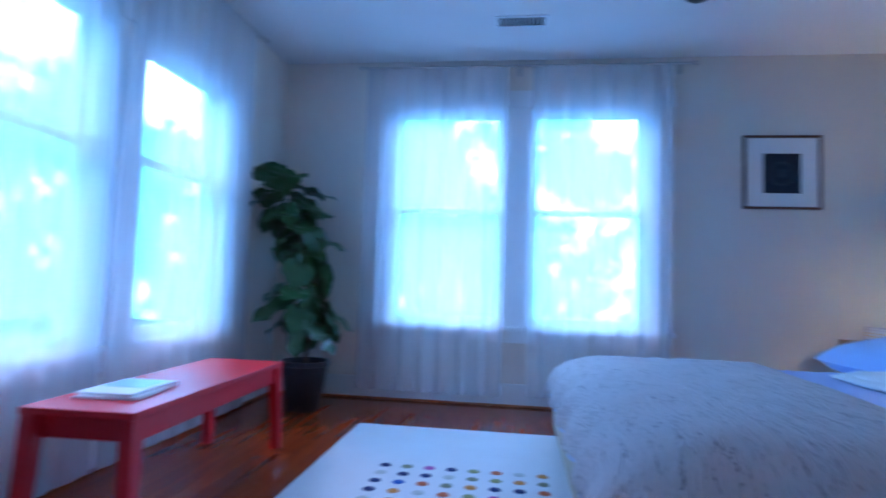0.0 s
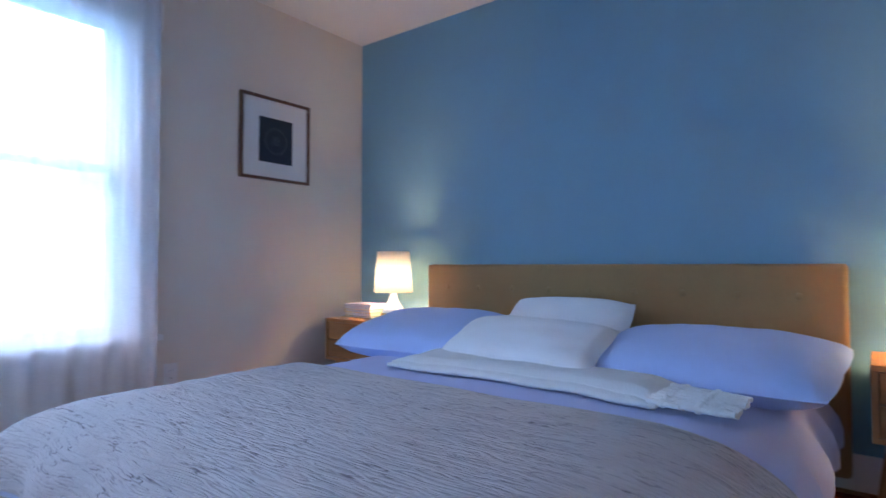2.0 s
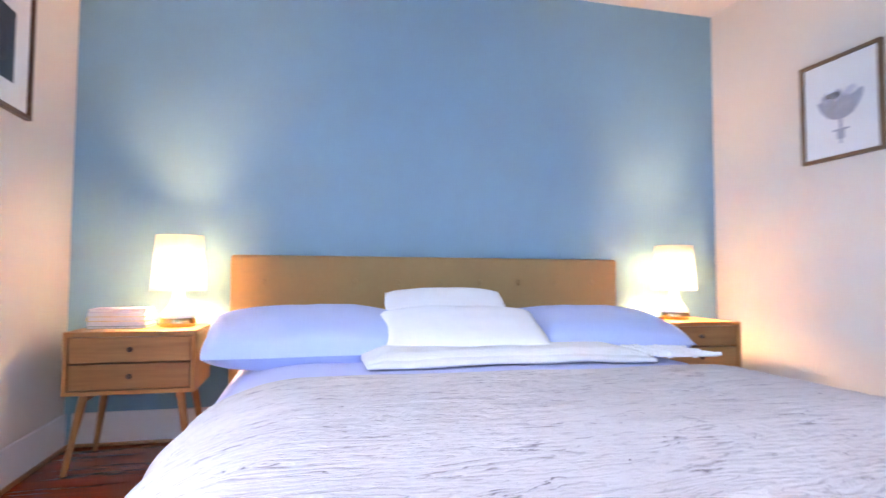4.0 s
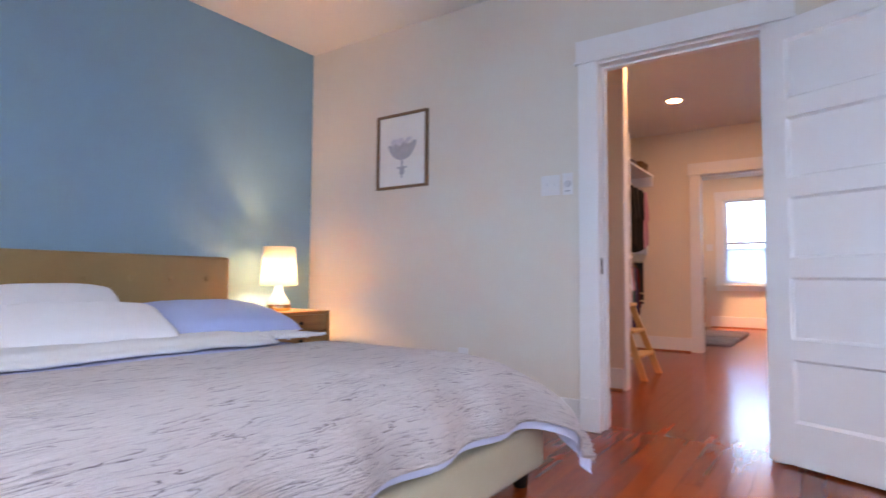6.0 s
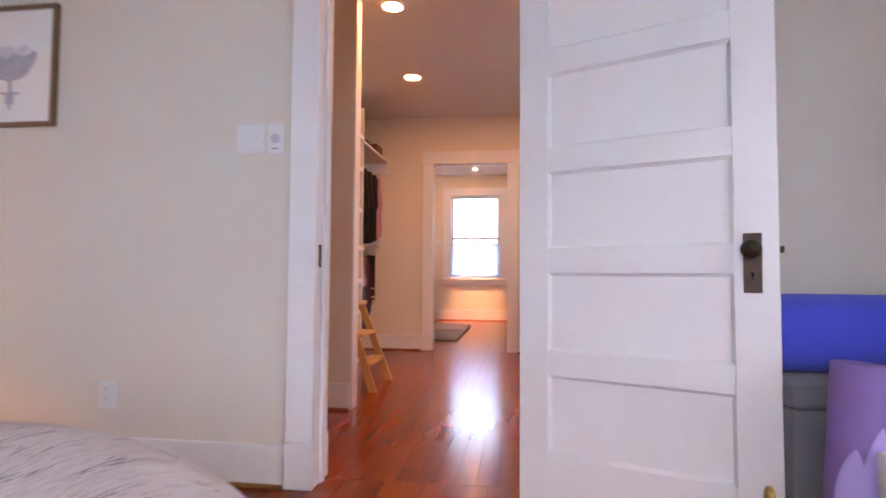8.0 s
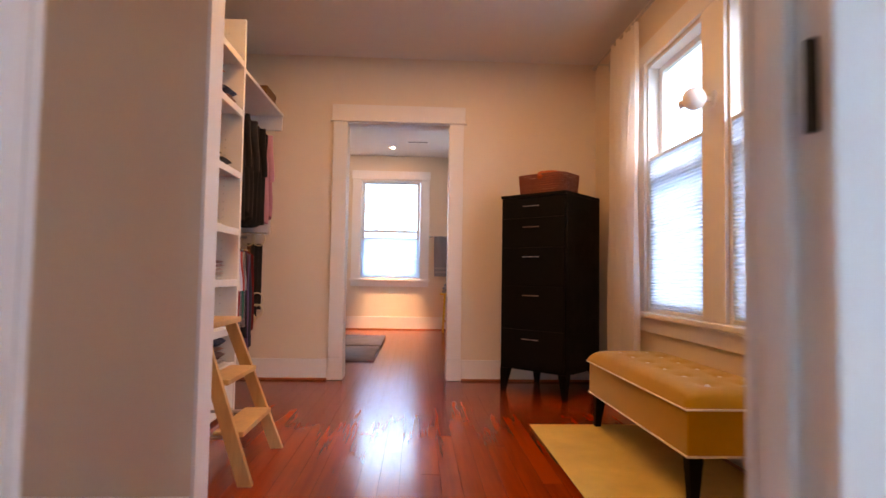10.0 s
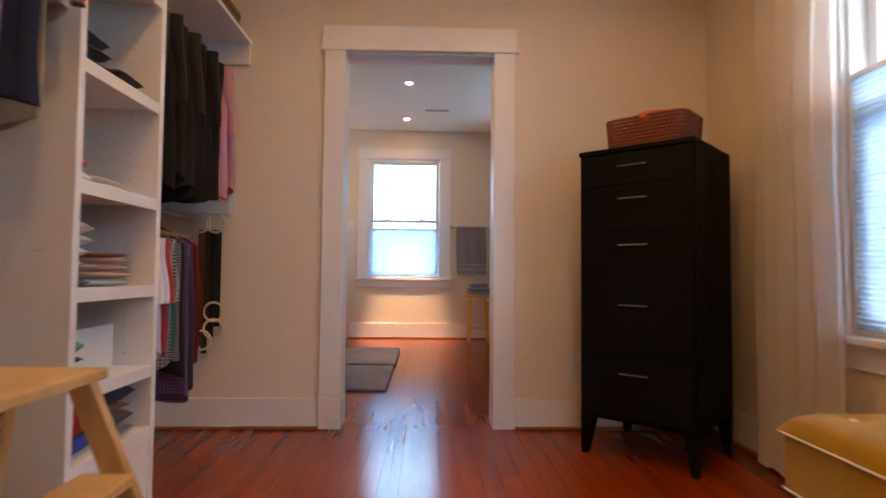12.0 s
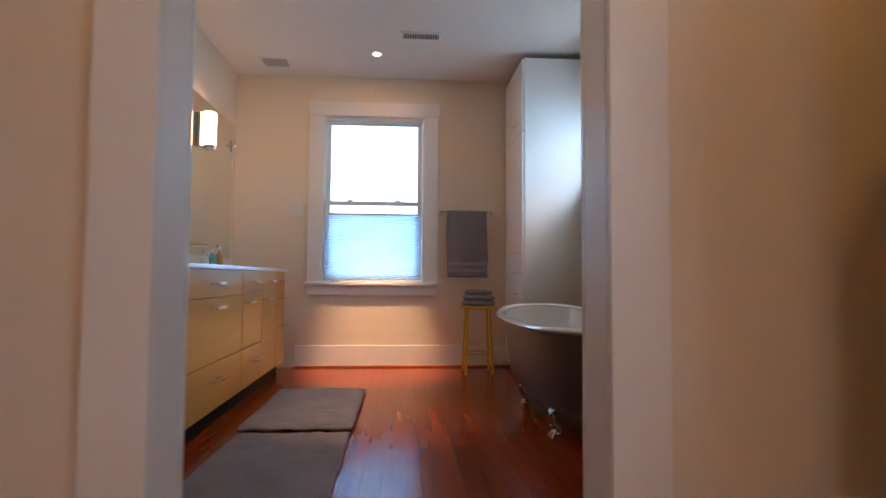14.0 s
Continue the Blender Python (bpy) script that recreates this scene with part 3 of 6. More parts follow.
# ---- windows ----
def window(name, axis, f, s, lo, hi, z0, z1, zm, label, depth=0.15, casing_w=0.11, share_lo=True, share_hi=True, shade=None):
    """A double-hung window in a wall whose room face is at f; s: +1 if the room lies on the plus side."""
    root = thing(name, (0, 0, 0), label, "window", kind="structure")

    def bx(nm, u0, u1, za, zb, d0, d1, mt=TRIM, bv=0.003, par=None, lab=""):
        bm = B()
        g0, g1 = sorted((f + s * d0, f + s * d1))
        box(bm, *((g0, g1, u0, u1) if axis == "x" else (u0, u1, g0, g1)), za, zb, bv)
        return part(nm, bm, mt, par or root, lab)
    # lining of the opening
    for u0, u1 in ((lo, lo + 0.016), (hi - 0.016, hi)):
        bx("window_lining", u0 + 0.0005, u1 - 0.0005, z0 + 0.001, z1 - 0.001, -depth + 0.002, -0.001)
    bx("window_lining", lo + 0.0165, hi - 0.0165, z1 - 0.017, z1 - 0.001, -depth + 0.002, -0.001)
    # sashes: upper outside, lower inside
    for nm, za, zb, dd in (("upper_sash", zm, z1 - 0.018, -0.105), ("lower_sash", z0 + 0.012, zm + 0.035, -0.066)):
        u0, u1, r = lo + 0.018, hi - 0.018, 0.045
        fr = B()
        g0, g1 = sorted((f + s * dd, f + s * (dd + 0.034)))
        for b in ((u0, u0 + r, za, zb), (u1 - r, u1, za, zb), (u0 + r, u1 - r, za, za + r * (1.3 if nm == "lower_sash" else 0.8)), (u0 + r, u1 - r, zb - r * 0.8, zb)):
            box(fr, *((g0, g1, b[0], b[1]) if axis == "x" else (b[0], b[1], g0, g1)), b[2], b[3], 0.002)
        sash = part(nm, fr, TRIM, root)
        gm = B()
        g = f + s * (dd + 0.017)
        box(gm, *((g - 0.002, g + 0.002, u0 + r - .004, u1 - r + .004) if axis == "x" else (u0 + r - .004, u1 - r + .004, g - 0.002, g + 0.002)), za + r * 0.7, zb - r * 0.7)
        pane = part("pane", gm, GLASS, sash, "clear glass")
        pane.visible_shadow = False
    lk = B()
    c = (lo + hi) / 2
    for dc in ((-0.22, 0.22) if hi - lo > 0.85 else (0.0,)):
        g0, g1 = sorted((f + s * -0.064, f + s * -0.03))
        box(lk, *((g0, g1, c + dc - 0.025, c + dc + 0.025) if axis == "x" else (c + dc - 0.025, c + dc + 0.025, g0, g1)), zm + 0.0355, zm + 0.052, 0.004)
    part("sash_lock", lk, NICKEL, root, "small metal sash lock")
    # casing, stool and apron
    a = lo - casing_w if share_lo else lo - 0.001
    b = hi + casing_w if share_hi else hi + 0.001
    if share_lo:
        bx("side_casing", lo - casing_w, lo - 0.0005, z0 + 0.0105, z1 + 0.008, 0.001, 0.021)
    if share_hi:
        bx("side_casing", hi + 0.0005, hi + casing_w, z0 + 0.0105, z1 + 0.008, 0.001, 0.021)
    bx("head_casing", a - (0.01 if share_lo else 0), b + (0.01 if share_hi else 0), z1 + 0.009, z1 + 0.14, 0.001, 0.024)
    bx("window_sill", a - (0.02 if share_lo else 0), b + (0.02 if share_hi else 0), z0 - 0.02, z0 + 0.01, -depth + 0.004, 0.055, bv=0.006)
    bx("apron", a, b, z0 - 0.11, z0 - 0.0205, 0.001, 0.02)
    return root


for k, (a, b) in enumerate(WEST_WIN):
    window("window_%d" % (k + 1), "x", -3.78, 1, a, b, 0.575, 2.225, 1.425, "white painted double-hung window behind sheer curtains", casing_w=0.181 if k else 0.12, share_hi=(k == 1), share_lo=True)
for k, (a, b) in enumerate(SOUTH_WIN):
    window("window_%d" % (k + 3), "y", -4.5, 1, a, b, 0.55, 2.09, 1.46, "white painted double-hung window behind sheer curtains", casing_w=0.14, share_hi=(k == 1))
for k, (a, b) in enumerate(CLOSET_WIN):
    window("window_%d" % (k + 5), "y", -4.2, 1, a, b, 0.62, 2.2, 1.44, "white double-hung window with a half-lowered cellular shade", casing_w=0.11)
window("window_7", "x", 8.18, -1, -2.79, -1.85, 0.77, 2.32, 1.50, "white double-hung bathroom window with a half-raised shade", casing_w=0.13)
window("window_8", "y", -4.2, 1, 6.35, 7.32, 1.5, 2.32, 1.92, "white painted window above the bathtub", casing_w=0.10)


def shade(name, axis, f, lo, hi, z0, z1, label):
    """A cellular shade: a pleated translucent sheet between two rails, with its cords."""
    root = thing(name, (0, 0, 0), label, "window shade")
    n = int((z1 - z0) / 0.019)
    for off in (-0.012, 0.012):
        bm = B()

        def fn(u, v):
            d = f + off + (0.007 if round(v * 2 * n) % 2 else -0.007) * (1 if off > 0 else -1)
            w = lo + (hi - lo) * u
            return (d, w, z0 + (z1 - z0) * v) if axis == "x" else (w, d, z0 + (z1 - z0) * v)
        sheet(bm, 1, 2 * n, fn)
        part("pleated_cloth", bm, SHADE, root)
    for za, zb in ((z0 - 0.02, z0), (z1, z1 + 0.02)):
        bm = B()
        box(bm, *((f - .02, f + .02, lo, hi) if axis == "x" else (lo, hi, f - .02, f + .02)), za, zb, 0.004)
        part("rail", bm, PLASTIC, root)
    return root


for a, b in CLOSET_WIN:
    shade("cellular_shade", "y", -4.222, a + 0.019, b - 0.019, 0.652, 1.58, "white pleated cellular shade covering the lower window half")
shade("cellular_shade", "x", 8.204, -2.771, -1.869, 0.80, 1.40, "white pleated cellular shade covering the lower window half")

# ---- outdoors ----
GRASS = mat("lawn", (0.07, 0.11, 0.04), 0.95, vary=0.4, scale=0.8, bump=0.5, bscale=30)
bm = B()
bmesh.ops.create_grid(bm, x_segments=2, y_segments=2, size=150, matrix=Matrix.Translation((2, -2, -0.6)))
solo("ground", bm, GRASS, "dull green lawn round the house", "ground", kind="structure")
TREES = outdoors_mat("far_trees_and_sky", (0.40, 0.78, 1.0), (0.022, 0.17, 0.32), 12.5, 8.6, 4.0)
TREES_S = outdoors_mat("near_trees_and_sky", (0.40, 0.78, 1.0), (0.02, 0.16, 0.28), 9.0, 10.5, 6.0)
SKYB = outdoors_mat("far_pale_sky", (0.15, 0.58, 1.0), (0.02, 0.18, 0.36), 5.0, 3.0, 3.0)
for nm, p0, p1, m in (("backdrop", (-16, -22), (-16, 16), TREES), ("backdrop_south", (-16, -17), (14, -17), TREES_S), ("backdrop_east", (22, -20), (22, 14), SKYB)):
    bm = B()
    bm.faces.new([bm.verts.new(v) for v in ((*p0, -0.6), (*p1, -0.6), (*p1, 12), (*p0, 12))])
    solo(nm, bm, m, "hazy trees against a bright pale sky", "backdrop", kind="structure")


# ---- bedroom: bed ----
def pillow_bm(w, d, h, seed, nu=26, nv=18, sharp=0.42, rnd=0.3):
    """A plump cushion lying flat, its corners drawn out, centred on x and y, bottom at z 0."""
    bm = B()
    for side in (1, -1):
        def fn(u, v):
            x, y = 2 * u - 1, 2 * v - 1
            e = max(0.0, (1 - abs(x) ** 2.6) * (1 - abs(y) ** 2.6)) ** sharp
            pin = 1 - 0.06 * (1 - abs(x)) * abs(y) ** 3
            pin2 = 1 - 0.06 * (1 - abs(y)) * abs(x) ** 3
            q = noise.noise(Vector((x * 2.2 + seed, y * 2.2, side * 0.7))) * 0.10 + noise.noise(Vector((x * 6 + seed, y * 6, side))) * 0.035
            xr, yr = x * math.sqrt(1 - rnd * y * y / 2), y * math.sqrt(1 - rnd * x * x / 2)
            return (xr * w / 2 * pin2, yr * d / 2 * pin, h / 2 + side * h / 2 * e * (1 + q))
        sheet(bm, nu, nv, fn)
    bmesh.ops.remove_doubles(bm, verts=bm.verts[:], dist=0.0008)
    return bm


bed = thing("bed", (-1.915, -1.35, 0.0), "king-size bed with a tufted tan headboard, made with blue sheets", "bed")
bm = B()
box(bm, -1.085, 1.085, 1.18, 1.29, 0.10, 0.957, 0.022, 3)
hb = part("headboard", bm, TAN, bed, "tan upholstered headboard", True)
for zz in (0.62, 0.82):
    for k in range(9):
        bm = B()
        bmesh.ops.create_uvsphere(bm, u_segments=10, v_segments=6, radius=0.016, matrix=Matrix.Translation((-0.92 + 0.23 * k, 1.179, zz)) @ Matrix.Diagonal((1, 0.5, 1, 1)))
        part("button", bm, TAN, hb, smooth=True)
bm = B()
box(bm, -1.01, 1.01, -1.04, 1.175, 0.08, 0.26, 0.03, 3)
part("base", bm, BEDBASE, bed, "beige upholstered bed base", True)
for sx in (-0.95, 0.95):
    for sy in (-0.96, 1.05):
        bm = B()
        rod(bm, (sx, sy, 0.0), (sx, sy, 0.08), 0.025, 0.035)
        part("leg", bm, BLACKW, bed)
bm = B()
box(bm, -0.93, 0.93, -0.86, 1.17, 0.261, 0.485)
bmesh.ops.bevel(bm, geom=[e for e in bm.edges if all(v.co.z > 0.48 for v in e.verts)], offset=0.13, segments=6, affect="EDGES", profile=0.5)
part("mattress", bm, WHITECL, bed, "white mattress", True)


def cover(bm, hx, y_foot, y_head, top, hang_side, hang_foot, nu, nv, amp, seed, side=(0.32, 0.21), foot=(0.36, 0.23), flare=0.0, droop=0.12):
    """A cover over the mattress: flat on top, rounded over both sides and the foot; side, foot: reach and drop of the rounding."""
    def arc(r, d):
        return math.pi / 2 * math.sqrt((r * r + d * d) / 2)
    L = hx - side[0] + arc(*side) + hang_side

    def along(s, edge, r, d):
        # s: the way from the middle outward; gives horizontal place and drop
        if s <= edge - r:
            return s, 0.0
        a = (s - (edge - r)) / arc(r, d) * math.pi / 2
        if a <= math.pi / 2:
            return edge - r + r * math.sin(a), d * (1 - math.cos(a))
        return edge, d + (s - (edge - r)) - arc(r, d)
    yf = -(y_foot)
    hang_foot += arc(*foot) - foot[0]

    def fn(u, v):
        s = (2 * u - 1) * L
        x, dz1 = along(abs(s), hx, *side)
        x = math.copysign(x, s)
        t = y_head - v * (y_head - y_foot + hang_foot)
        y, dz2 = along(-t, yf, *foot) if t < 0 else (-t, 0.0)
        y = -y
        z = top - max(dz1, dz2) - (droop if s > 0 else 0.12) * min(dz1, dz2)
        p = Vector((s, t, 0))
        g = noise.noise(Vector((p.x * 3 + seed, p.y * 22, 0.3))) + 0.6 * noise.noise(Vector((p.x * 6, p.y * 40 + seed, 1.7)))
        g2 = noise.noise(Vector((p.x * 1.7, p.y * 1.7, seed)))
        k = amp * g + amp * 1.6 * g2
        flat = 1.0 if dz1 + dz2 < 0.02 else 0.4
        fold = 0.02 * math.sin(t * 21 + seed) * min(1, dz1 / 0.2) + 0.02 * math.sin(s * 17 + seed) * min(1, dz2 / 0.2)
        if s < 0:
            x *= 1 - 0.02 * max(0.0, -t / yf) ** 2
        y -= flare * (max(0.0, x / hx - 0.55) / 0.45) ** 2 * max(0.0, -t / yf) ** 2
        return (x + (math.copysign(1, s) * fold if dz1 > dz2 else 0), y + (fold if dz2 >= dz1 else 0), max(z + k * flat, 0.05))
    grid = sheet(bm, nu, nv, fn)
    uv = bm.loops.layers.uv.new("UVMap")
    at = {vt: ((2 * i / nu - 1) * L, j / nv * (y_head - y_foot + hang_foot)) for j, row in enumerate(grid) for i, vt in enumerate(row)}
    for f in bm.faces:
        for lp in f.loops:
            lp[uv].uv = at[lp.vert]


bm = B()
cover(bm, 1.045, -0.90, 1.15, 0.506, 0.05, 0.0, 40, 40, 0.004, 3.0)
sh = part("sheet", bm, SHEET, bed, "lavender-blue cotton sheet", True)
quilt = thing("quilt", (-1.915, -1.35, 0.0), "crinkled pale grey-beige quilt spread over the foot of the bed", "quilt")
bm = B()
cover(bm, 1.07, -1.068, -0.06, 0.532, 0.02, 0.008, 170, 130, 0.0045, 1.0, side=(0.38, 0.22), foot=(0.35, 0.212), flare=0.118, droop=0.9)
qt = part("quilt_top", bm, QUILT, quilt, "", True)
so = qt.modifiers.new("thickness", "SOLIDIFY")
so.thickness, so.offset = 0.008, 1
bm = B()
cover(bm, 1.06, -1.058, -0.04, 0.520, 0.035, 0.022, 60, 50, 0.003, 1.0, side=(0.38, 0.22), foot=(0.35, 0.212), flare=0.118, droop=0.9)
part("quilt_lining", bm, LINING, quilt, "pale blue lining showing along the hem", True)

for nm, lb, x, y, z, w, d, h, tilt, spin, m, sd in (
        ("pillow", "blue cotton pillow lying against the headboard", -2.59, -0.62, 0.495, 0.92, 0.62, 0.20, 11, 3, PILLOWB, 1.0),
        ("pillow", "blue cotton pillow lying against the headboard", -1.25, -0.58, 0.495, 0.90, 0.62, 0.19, 10, -5, PILLOWB, 4.0),
        ("cushion", "white cotton cushion with corded corners behind another", -1.93, -0.40, 0.585, 0.66, 0.40, 0.16, 42, 0, WHITECL, 7.0)):
    solo(nm, pillow_bm(w, d, h, sd), m, lb, "pillow", group="pillows on the bed", smooth=True, at=pose(x, y, z, tilt, 0, spin))
pc = thing("cushion", (-2.05, -0.98, 0.545), "white cushion with ribbed pleats down its middle", "pillow", group="pillows on the bed")
pc.matrix_basis = pose(-1.95, -0.76, 0.525, 24, 0, -2)
part("cover", pillow_bm(0.76, 0.38, 0.17, 9.0, rnd=0.15), WHITECL, pc, smooth=True)
for k in range(11):
    bm = B()

    def rib(u, v, xx=-0.08 + 0.021 * k):
        yy = (2 * u - 1) * 0.165
        e = max(0.0, (1 - abs(xx / 0.33) ** 2.6) * (1 - abs(yy / 0.2) ** 2.6)) ** 0.42
        a = 2 * math.pi * v
        return (xx + 0.006 * math.cos(a), yy, 0.075 + 0.075 * e * 1.01 + 0.005 * math.sin(a))
    sheet(bm, 14, 6, rib)
    part("rib", bm, WHITECL, pc, smooth=True)

throw = thing("throw_blanket", (-1.77, -0.99, 0.524), "folded white knitted throw with knotted fringe across the bed", "blanket")
for j in range(2):
    bm = B()

    def lay(u, v, j=j):
        x = -0.64 + 1.14 * u
        y = (-0.17 + 0.30 * v) + 0.07 * math.sin(u * 2.2) - 0.10 * u + j * 0.03
        e = min(1.0, 5 * min(v, 1 - v) + 0.25, 9 * min(u, 1 - u) + 0.3)
        return (x, y, (0.022 + 0.022 * j) * e + 0.008 * noise.noise(Vector((x * 5, y * 9, j))))
    sheet(bm, 48, 16, lay)
    ob = part("fold", bm, KNIT, throw, smooth=True)
    so = ob.modifiers.new("thickness", "SOLIDIFY")
    so.thickness, so.offset = 0.014, -1
for k in range(9):
    bm = B()
    y0 = -0.23 + 0.032 * k
    pts = [(0.48 + 0.05 * i + 0.004 * random.random(), y0 - 0.012 * i + random.uniform(-0.012, 0.012), 0.02 + 0.008 * random.random()) for i in range(6)]
    for a, b in zip(pts, pts[1:]):
        rod(bm, a, b, 0.009, 0.008, 7)
    for p in pts[1:5:2]:
        bmesh.ops.create_uvsphere(bm, u_segments=8, v_segments=6, radius=0.014, matrix=Matrix.Translation(p))
    part("tassel", bm, KNIT, throw, smooth=True)


# ---- bedroom: nightstands and lamps ----
def nightstand(at, label):
    t = thing("nightstand", at, label, "nightstand", group="nightstands beside the bed")
    w, d, z0, z1 = 0.525, 0.40, 0.335, 0.605
    bm = B()
    for b in ((-w / 2, w / 2, -d / 2, d / 2, z1 - .022, z1), (-w / 2, w / 2, -d / 2, d / 2, z0, z0 + .018), (-w / 2, -w / 2 + .02, -d / 2, d / 2, z0 + .018, z1 - .022),
              (w / 2 - .02, w / 2, -d / 2, d / 2, z0 + .018, z1 - .022), (-w / 2 + .02, w / 2 - .02, d / 2 - .015, d / 2, z0 + .018, z1 - .022)):
        box(bm, *b, 0.003)
    part("body", bm, WALNUT, t)
    for k in range(2):
        za = z0 + 0.022 + k * 0.1155
        bm = B()
        box(bm, -w / 2 + .023, w / 2 - .023, -d / 2 + .006, d / 2 - .03, za, za + 0.108, 0.003)
        dr = part("drawer", bm, WALNUT, t)
        bm = B()
        rod(bm, (0, -d / 2 + .006, za + .056), (0, -d / 2 - .008, za + .056), 0.006)
        bmesh.ops.create_uvsphere(bm, u_segments=12, v_segments=8, radius=0.012, matrix=Matrix.Translation((0, -d / 2 - .012, za + .056)))
        part("knob", bm, BRONZEL, dr, "small dark knob", True)
    for sx in (-1, 1):
        for sy in (-1, 1):
            bm = B()
            rod(bm, (sx * (w / 2 - .015), sy * (d / 2 - .02), 0.0), (sx * (w / 2 - .07), sy * (d / 2 - .06), z0), 0.011, 0.019, 14)
            part("leg", bm, WALNUT_Z, t, smooth=True)
        bm = B()
        box(bm, sx * (w / 2 - .075) - .012, sx * (w / 2 - .075) + .012, -d / 2 + .05, d / 2 - .05, z0 - .03, z0 - .0005, .003)
        part("rail", bm, WALNUT, t)
    return t


nightstand((-3.36, -0.275, 0), "walnut two-drawer nightstand with books and a lamp on it")
nightstand((-0.50, -0.275, 0), "walnut two-drawer nightstand with a lamp on it")


def table_lamp(at):
    t = thing("table_lamp", at, "lit table lamp with a white drum shade and glass base", "lamp", group="bedside lamps")
    bm = B()
    lathe(bm, [(0.001, 0.0), (0.078, 0.0), (0.082, 0.006), (0.082, 0.034), (0.078, 0.04), (0.001, 0.041)])
    part("foot", bm, mat("lamp_foot_gold", (0.72, 0.50, 0.26), 0.15, 1.0, vary=0.05) if "lamp_foot_gold" not in bpy.data.materials else bpy.data.materials["lamp_foot_gold"], t, "polished gold foot", True)
    bm = B()
    lathe(bm, [(0.001, 0.042), (0.076, 0.042), (0.074, 0.06), (0.056, 0.085), (0.036, 0.115), (0.026, 0.145), (0.022, 0.18), (0.001, 0.181)])
    part("base", bm, CERAMIC, t, "white glazed base", True)
    bm = B()
    rod(bm, (0, 0, 0.181), (0, 0, 0.19), 0.010)
    rod(bm, (0, 0, 0.19), (0, 0, 0.204), 0.016)
    part("socket", bm, NICKEL, t, smooth=True)
    bm = B()
    bmesh.ops.create_uvsphere(bm, u_segments=16, v_segments=10, radius=0.05, matrix=Matrix.Translation((0, 0, 0.25)))
    part("bulb", bm, BULB, t, "lit bulb", True)
    bm = B()
    lathe(bm, [(0.124, 0.172), (0.105, 0.435)], 48)
    ob = part("shade", bm, LAMPSHADE, t, "white drum shade", True)
    so = ob.modifiers.new("thickness", "SOLIDIFY")
    so.thickness = 0.002
    bm = B()
    for a in range(3):
        c, s = math.cos(a * 2.094), math.sin(a * 2.094)
        rod(bm, (0.014 * c, 0.014 * s, 0.22), (0.105 * c, 0.105 * s, 0.43), 0.0018, seg=6)
    part("shade_ring", bm, NICKEL, t)
    return t


table_lamp((-3.22, -0.25, 0.606))
table_lamp((-0.50, -0.25, 0.606))


def book(at, w, d, h, col, turn):
    t = thing("book", at, "", "book", group="books stacked on the nightstand")
    t.matrix_basis = pose(*at, 0, 0, turn)
    bm = B()
    for b in ((-w / 2, w / 2, -d / 2, d / 2, 0, .002), (-w / 2, w / 2, -d / 2, d / 2, h - .002, h), (-w / 2, -w / 2 + .003, -d / 2, d / 2, .002, h - .002)):
        box(bm, *b)
    cv = part("cover", bm, mat("book_cover", col, 0.4, vary=0.05), t)
    bm = B()
    box(bm, -w / 2 + .004, w / 2 - .004, -d / 2 + .004, d / 2 - .004, .0025, h - .0025)
    part("page_block", bm, PAPER, t)
    return t


z = 0.606
for h, col, lb, w in ((0.012, (0.10, 0.25, 0.14), "thin dark green paperback at the bottom of a stack", 0.25), (0.02, (0.75, 0.74, 0.72), "white hardback book in a stack on the nightstand", 0.24),
                      (0.022, (0.80, 0.52, 0.03), "yellow book in a stack on the nightstand", 0.245), (0.018, (0.75, 0.73, 0.72), "white paperback book in a stack", 0.24), (0.016, (0.62, 0.55, 0.60), "pale pink book on top of a stack", 0.235)):
    bk = book((-3.455, -0.26, z), w, 0.17, h, col, random.uniform(-4, 4))
    bk["label"] = lb
    z += h + 0.0006


# ---- bedroom: pictures, switches ----
def picture(name, at, turn, w, h, frame_m, label, inner):
    t = thing(name, at, label, "picture")
    t.matrix_basis = pose(*at, 0, 0, turn)
    f = 0.018
    bm = B()
    for b in ((-w / 2, w / 2, h / 2 - f, h / 2), (-w / 2, w / 2, -h / 2, -h / 2 + f), (-w / 2, -w / 2 + f, -h / 2 + f, h / 2 - f), (w / 2 - f, w / 2, -h / 2 + f, h / 2 - f)):
        box(bm, b[0], b[1], -0.026, -0.001, b[2], b[3], 0.002)
    part("frame", bm, frame_m, t, "narrow dark wood frame")
    bm = B()
    box(bm, -w / 2 + f, w / 2 - f, -0.012, -0.004, -h / 2 + f, h / 2 - f)
    part("mount", bm, PAPER, t, "white mount board")
    inner(t)
    return t


def dark_print(t):
    bm = B()
    box(bm, -0.125, 0.125, -0.0135, -0.0122, -0.15, 0.135)
    part("print", bm, NAVY, t, "dark square print")
    bm = B()
    for R in (0.075, 0.085):
        torus(bm, (0, -0.0138, -0.01), R, 0.0012, "y", 40, 5)
    for k in range(10):
        box(bm, -0.03, 0.03, -0.0142, -0.0137, -0.035 + 0.006 * k, -0.0335 + 0.006 * k)
    part("print_lines", bm, mat("print_line_grey", (0.10, 0.11, 0.12), 0.6), t, "faint grey lines on the print")


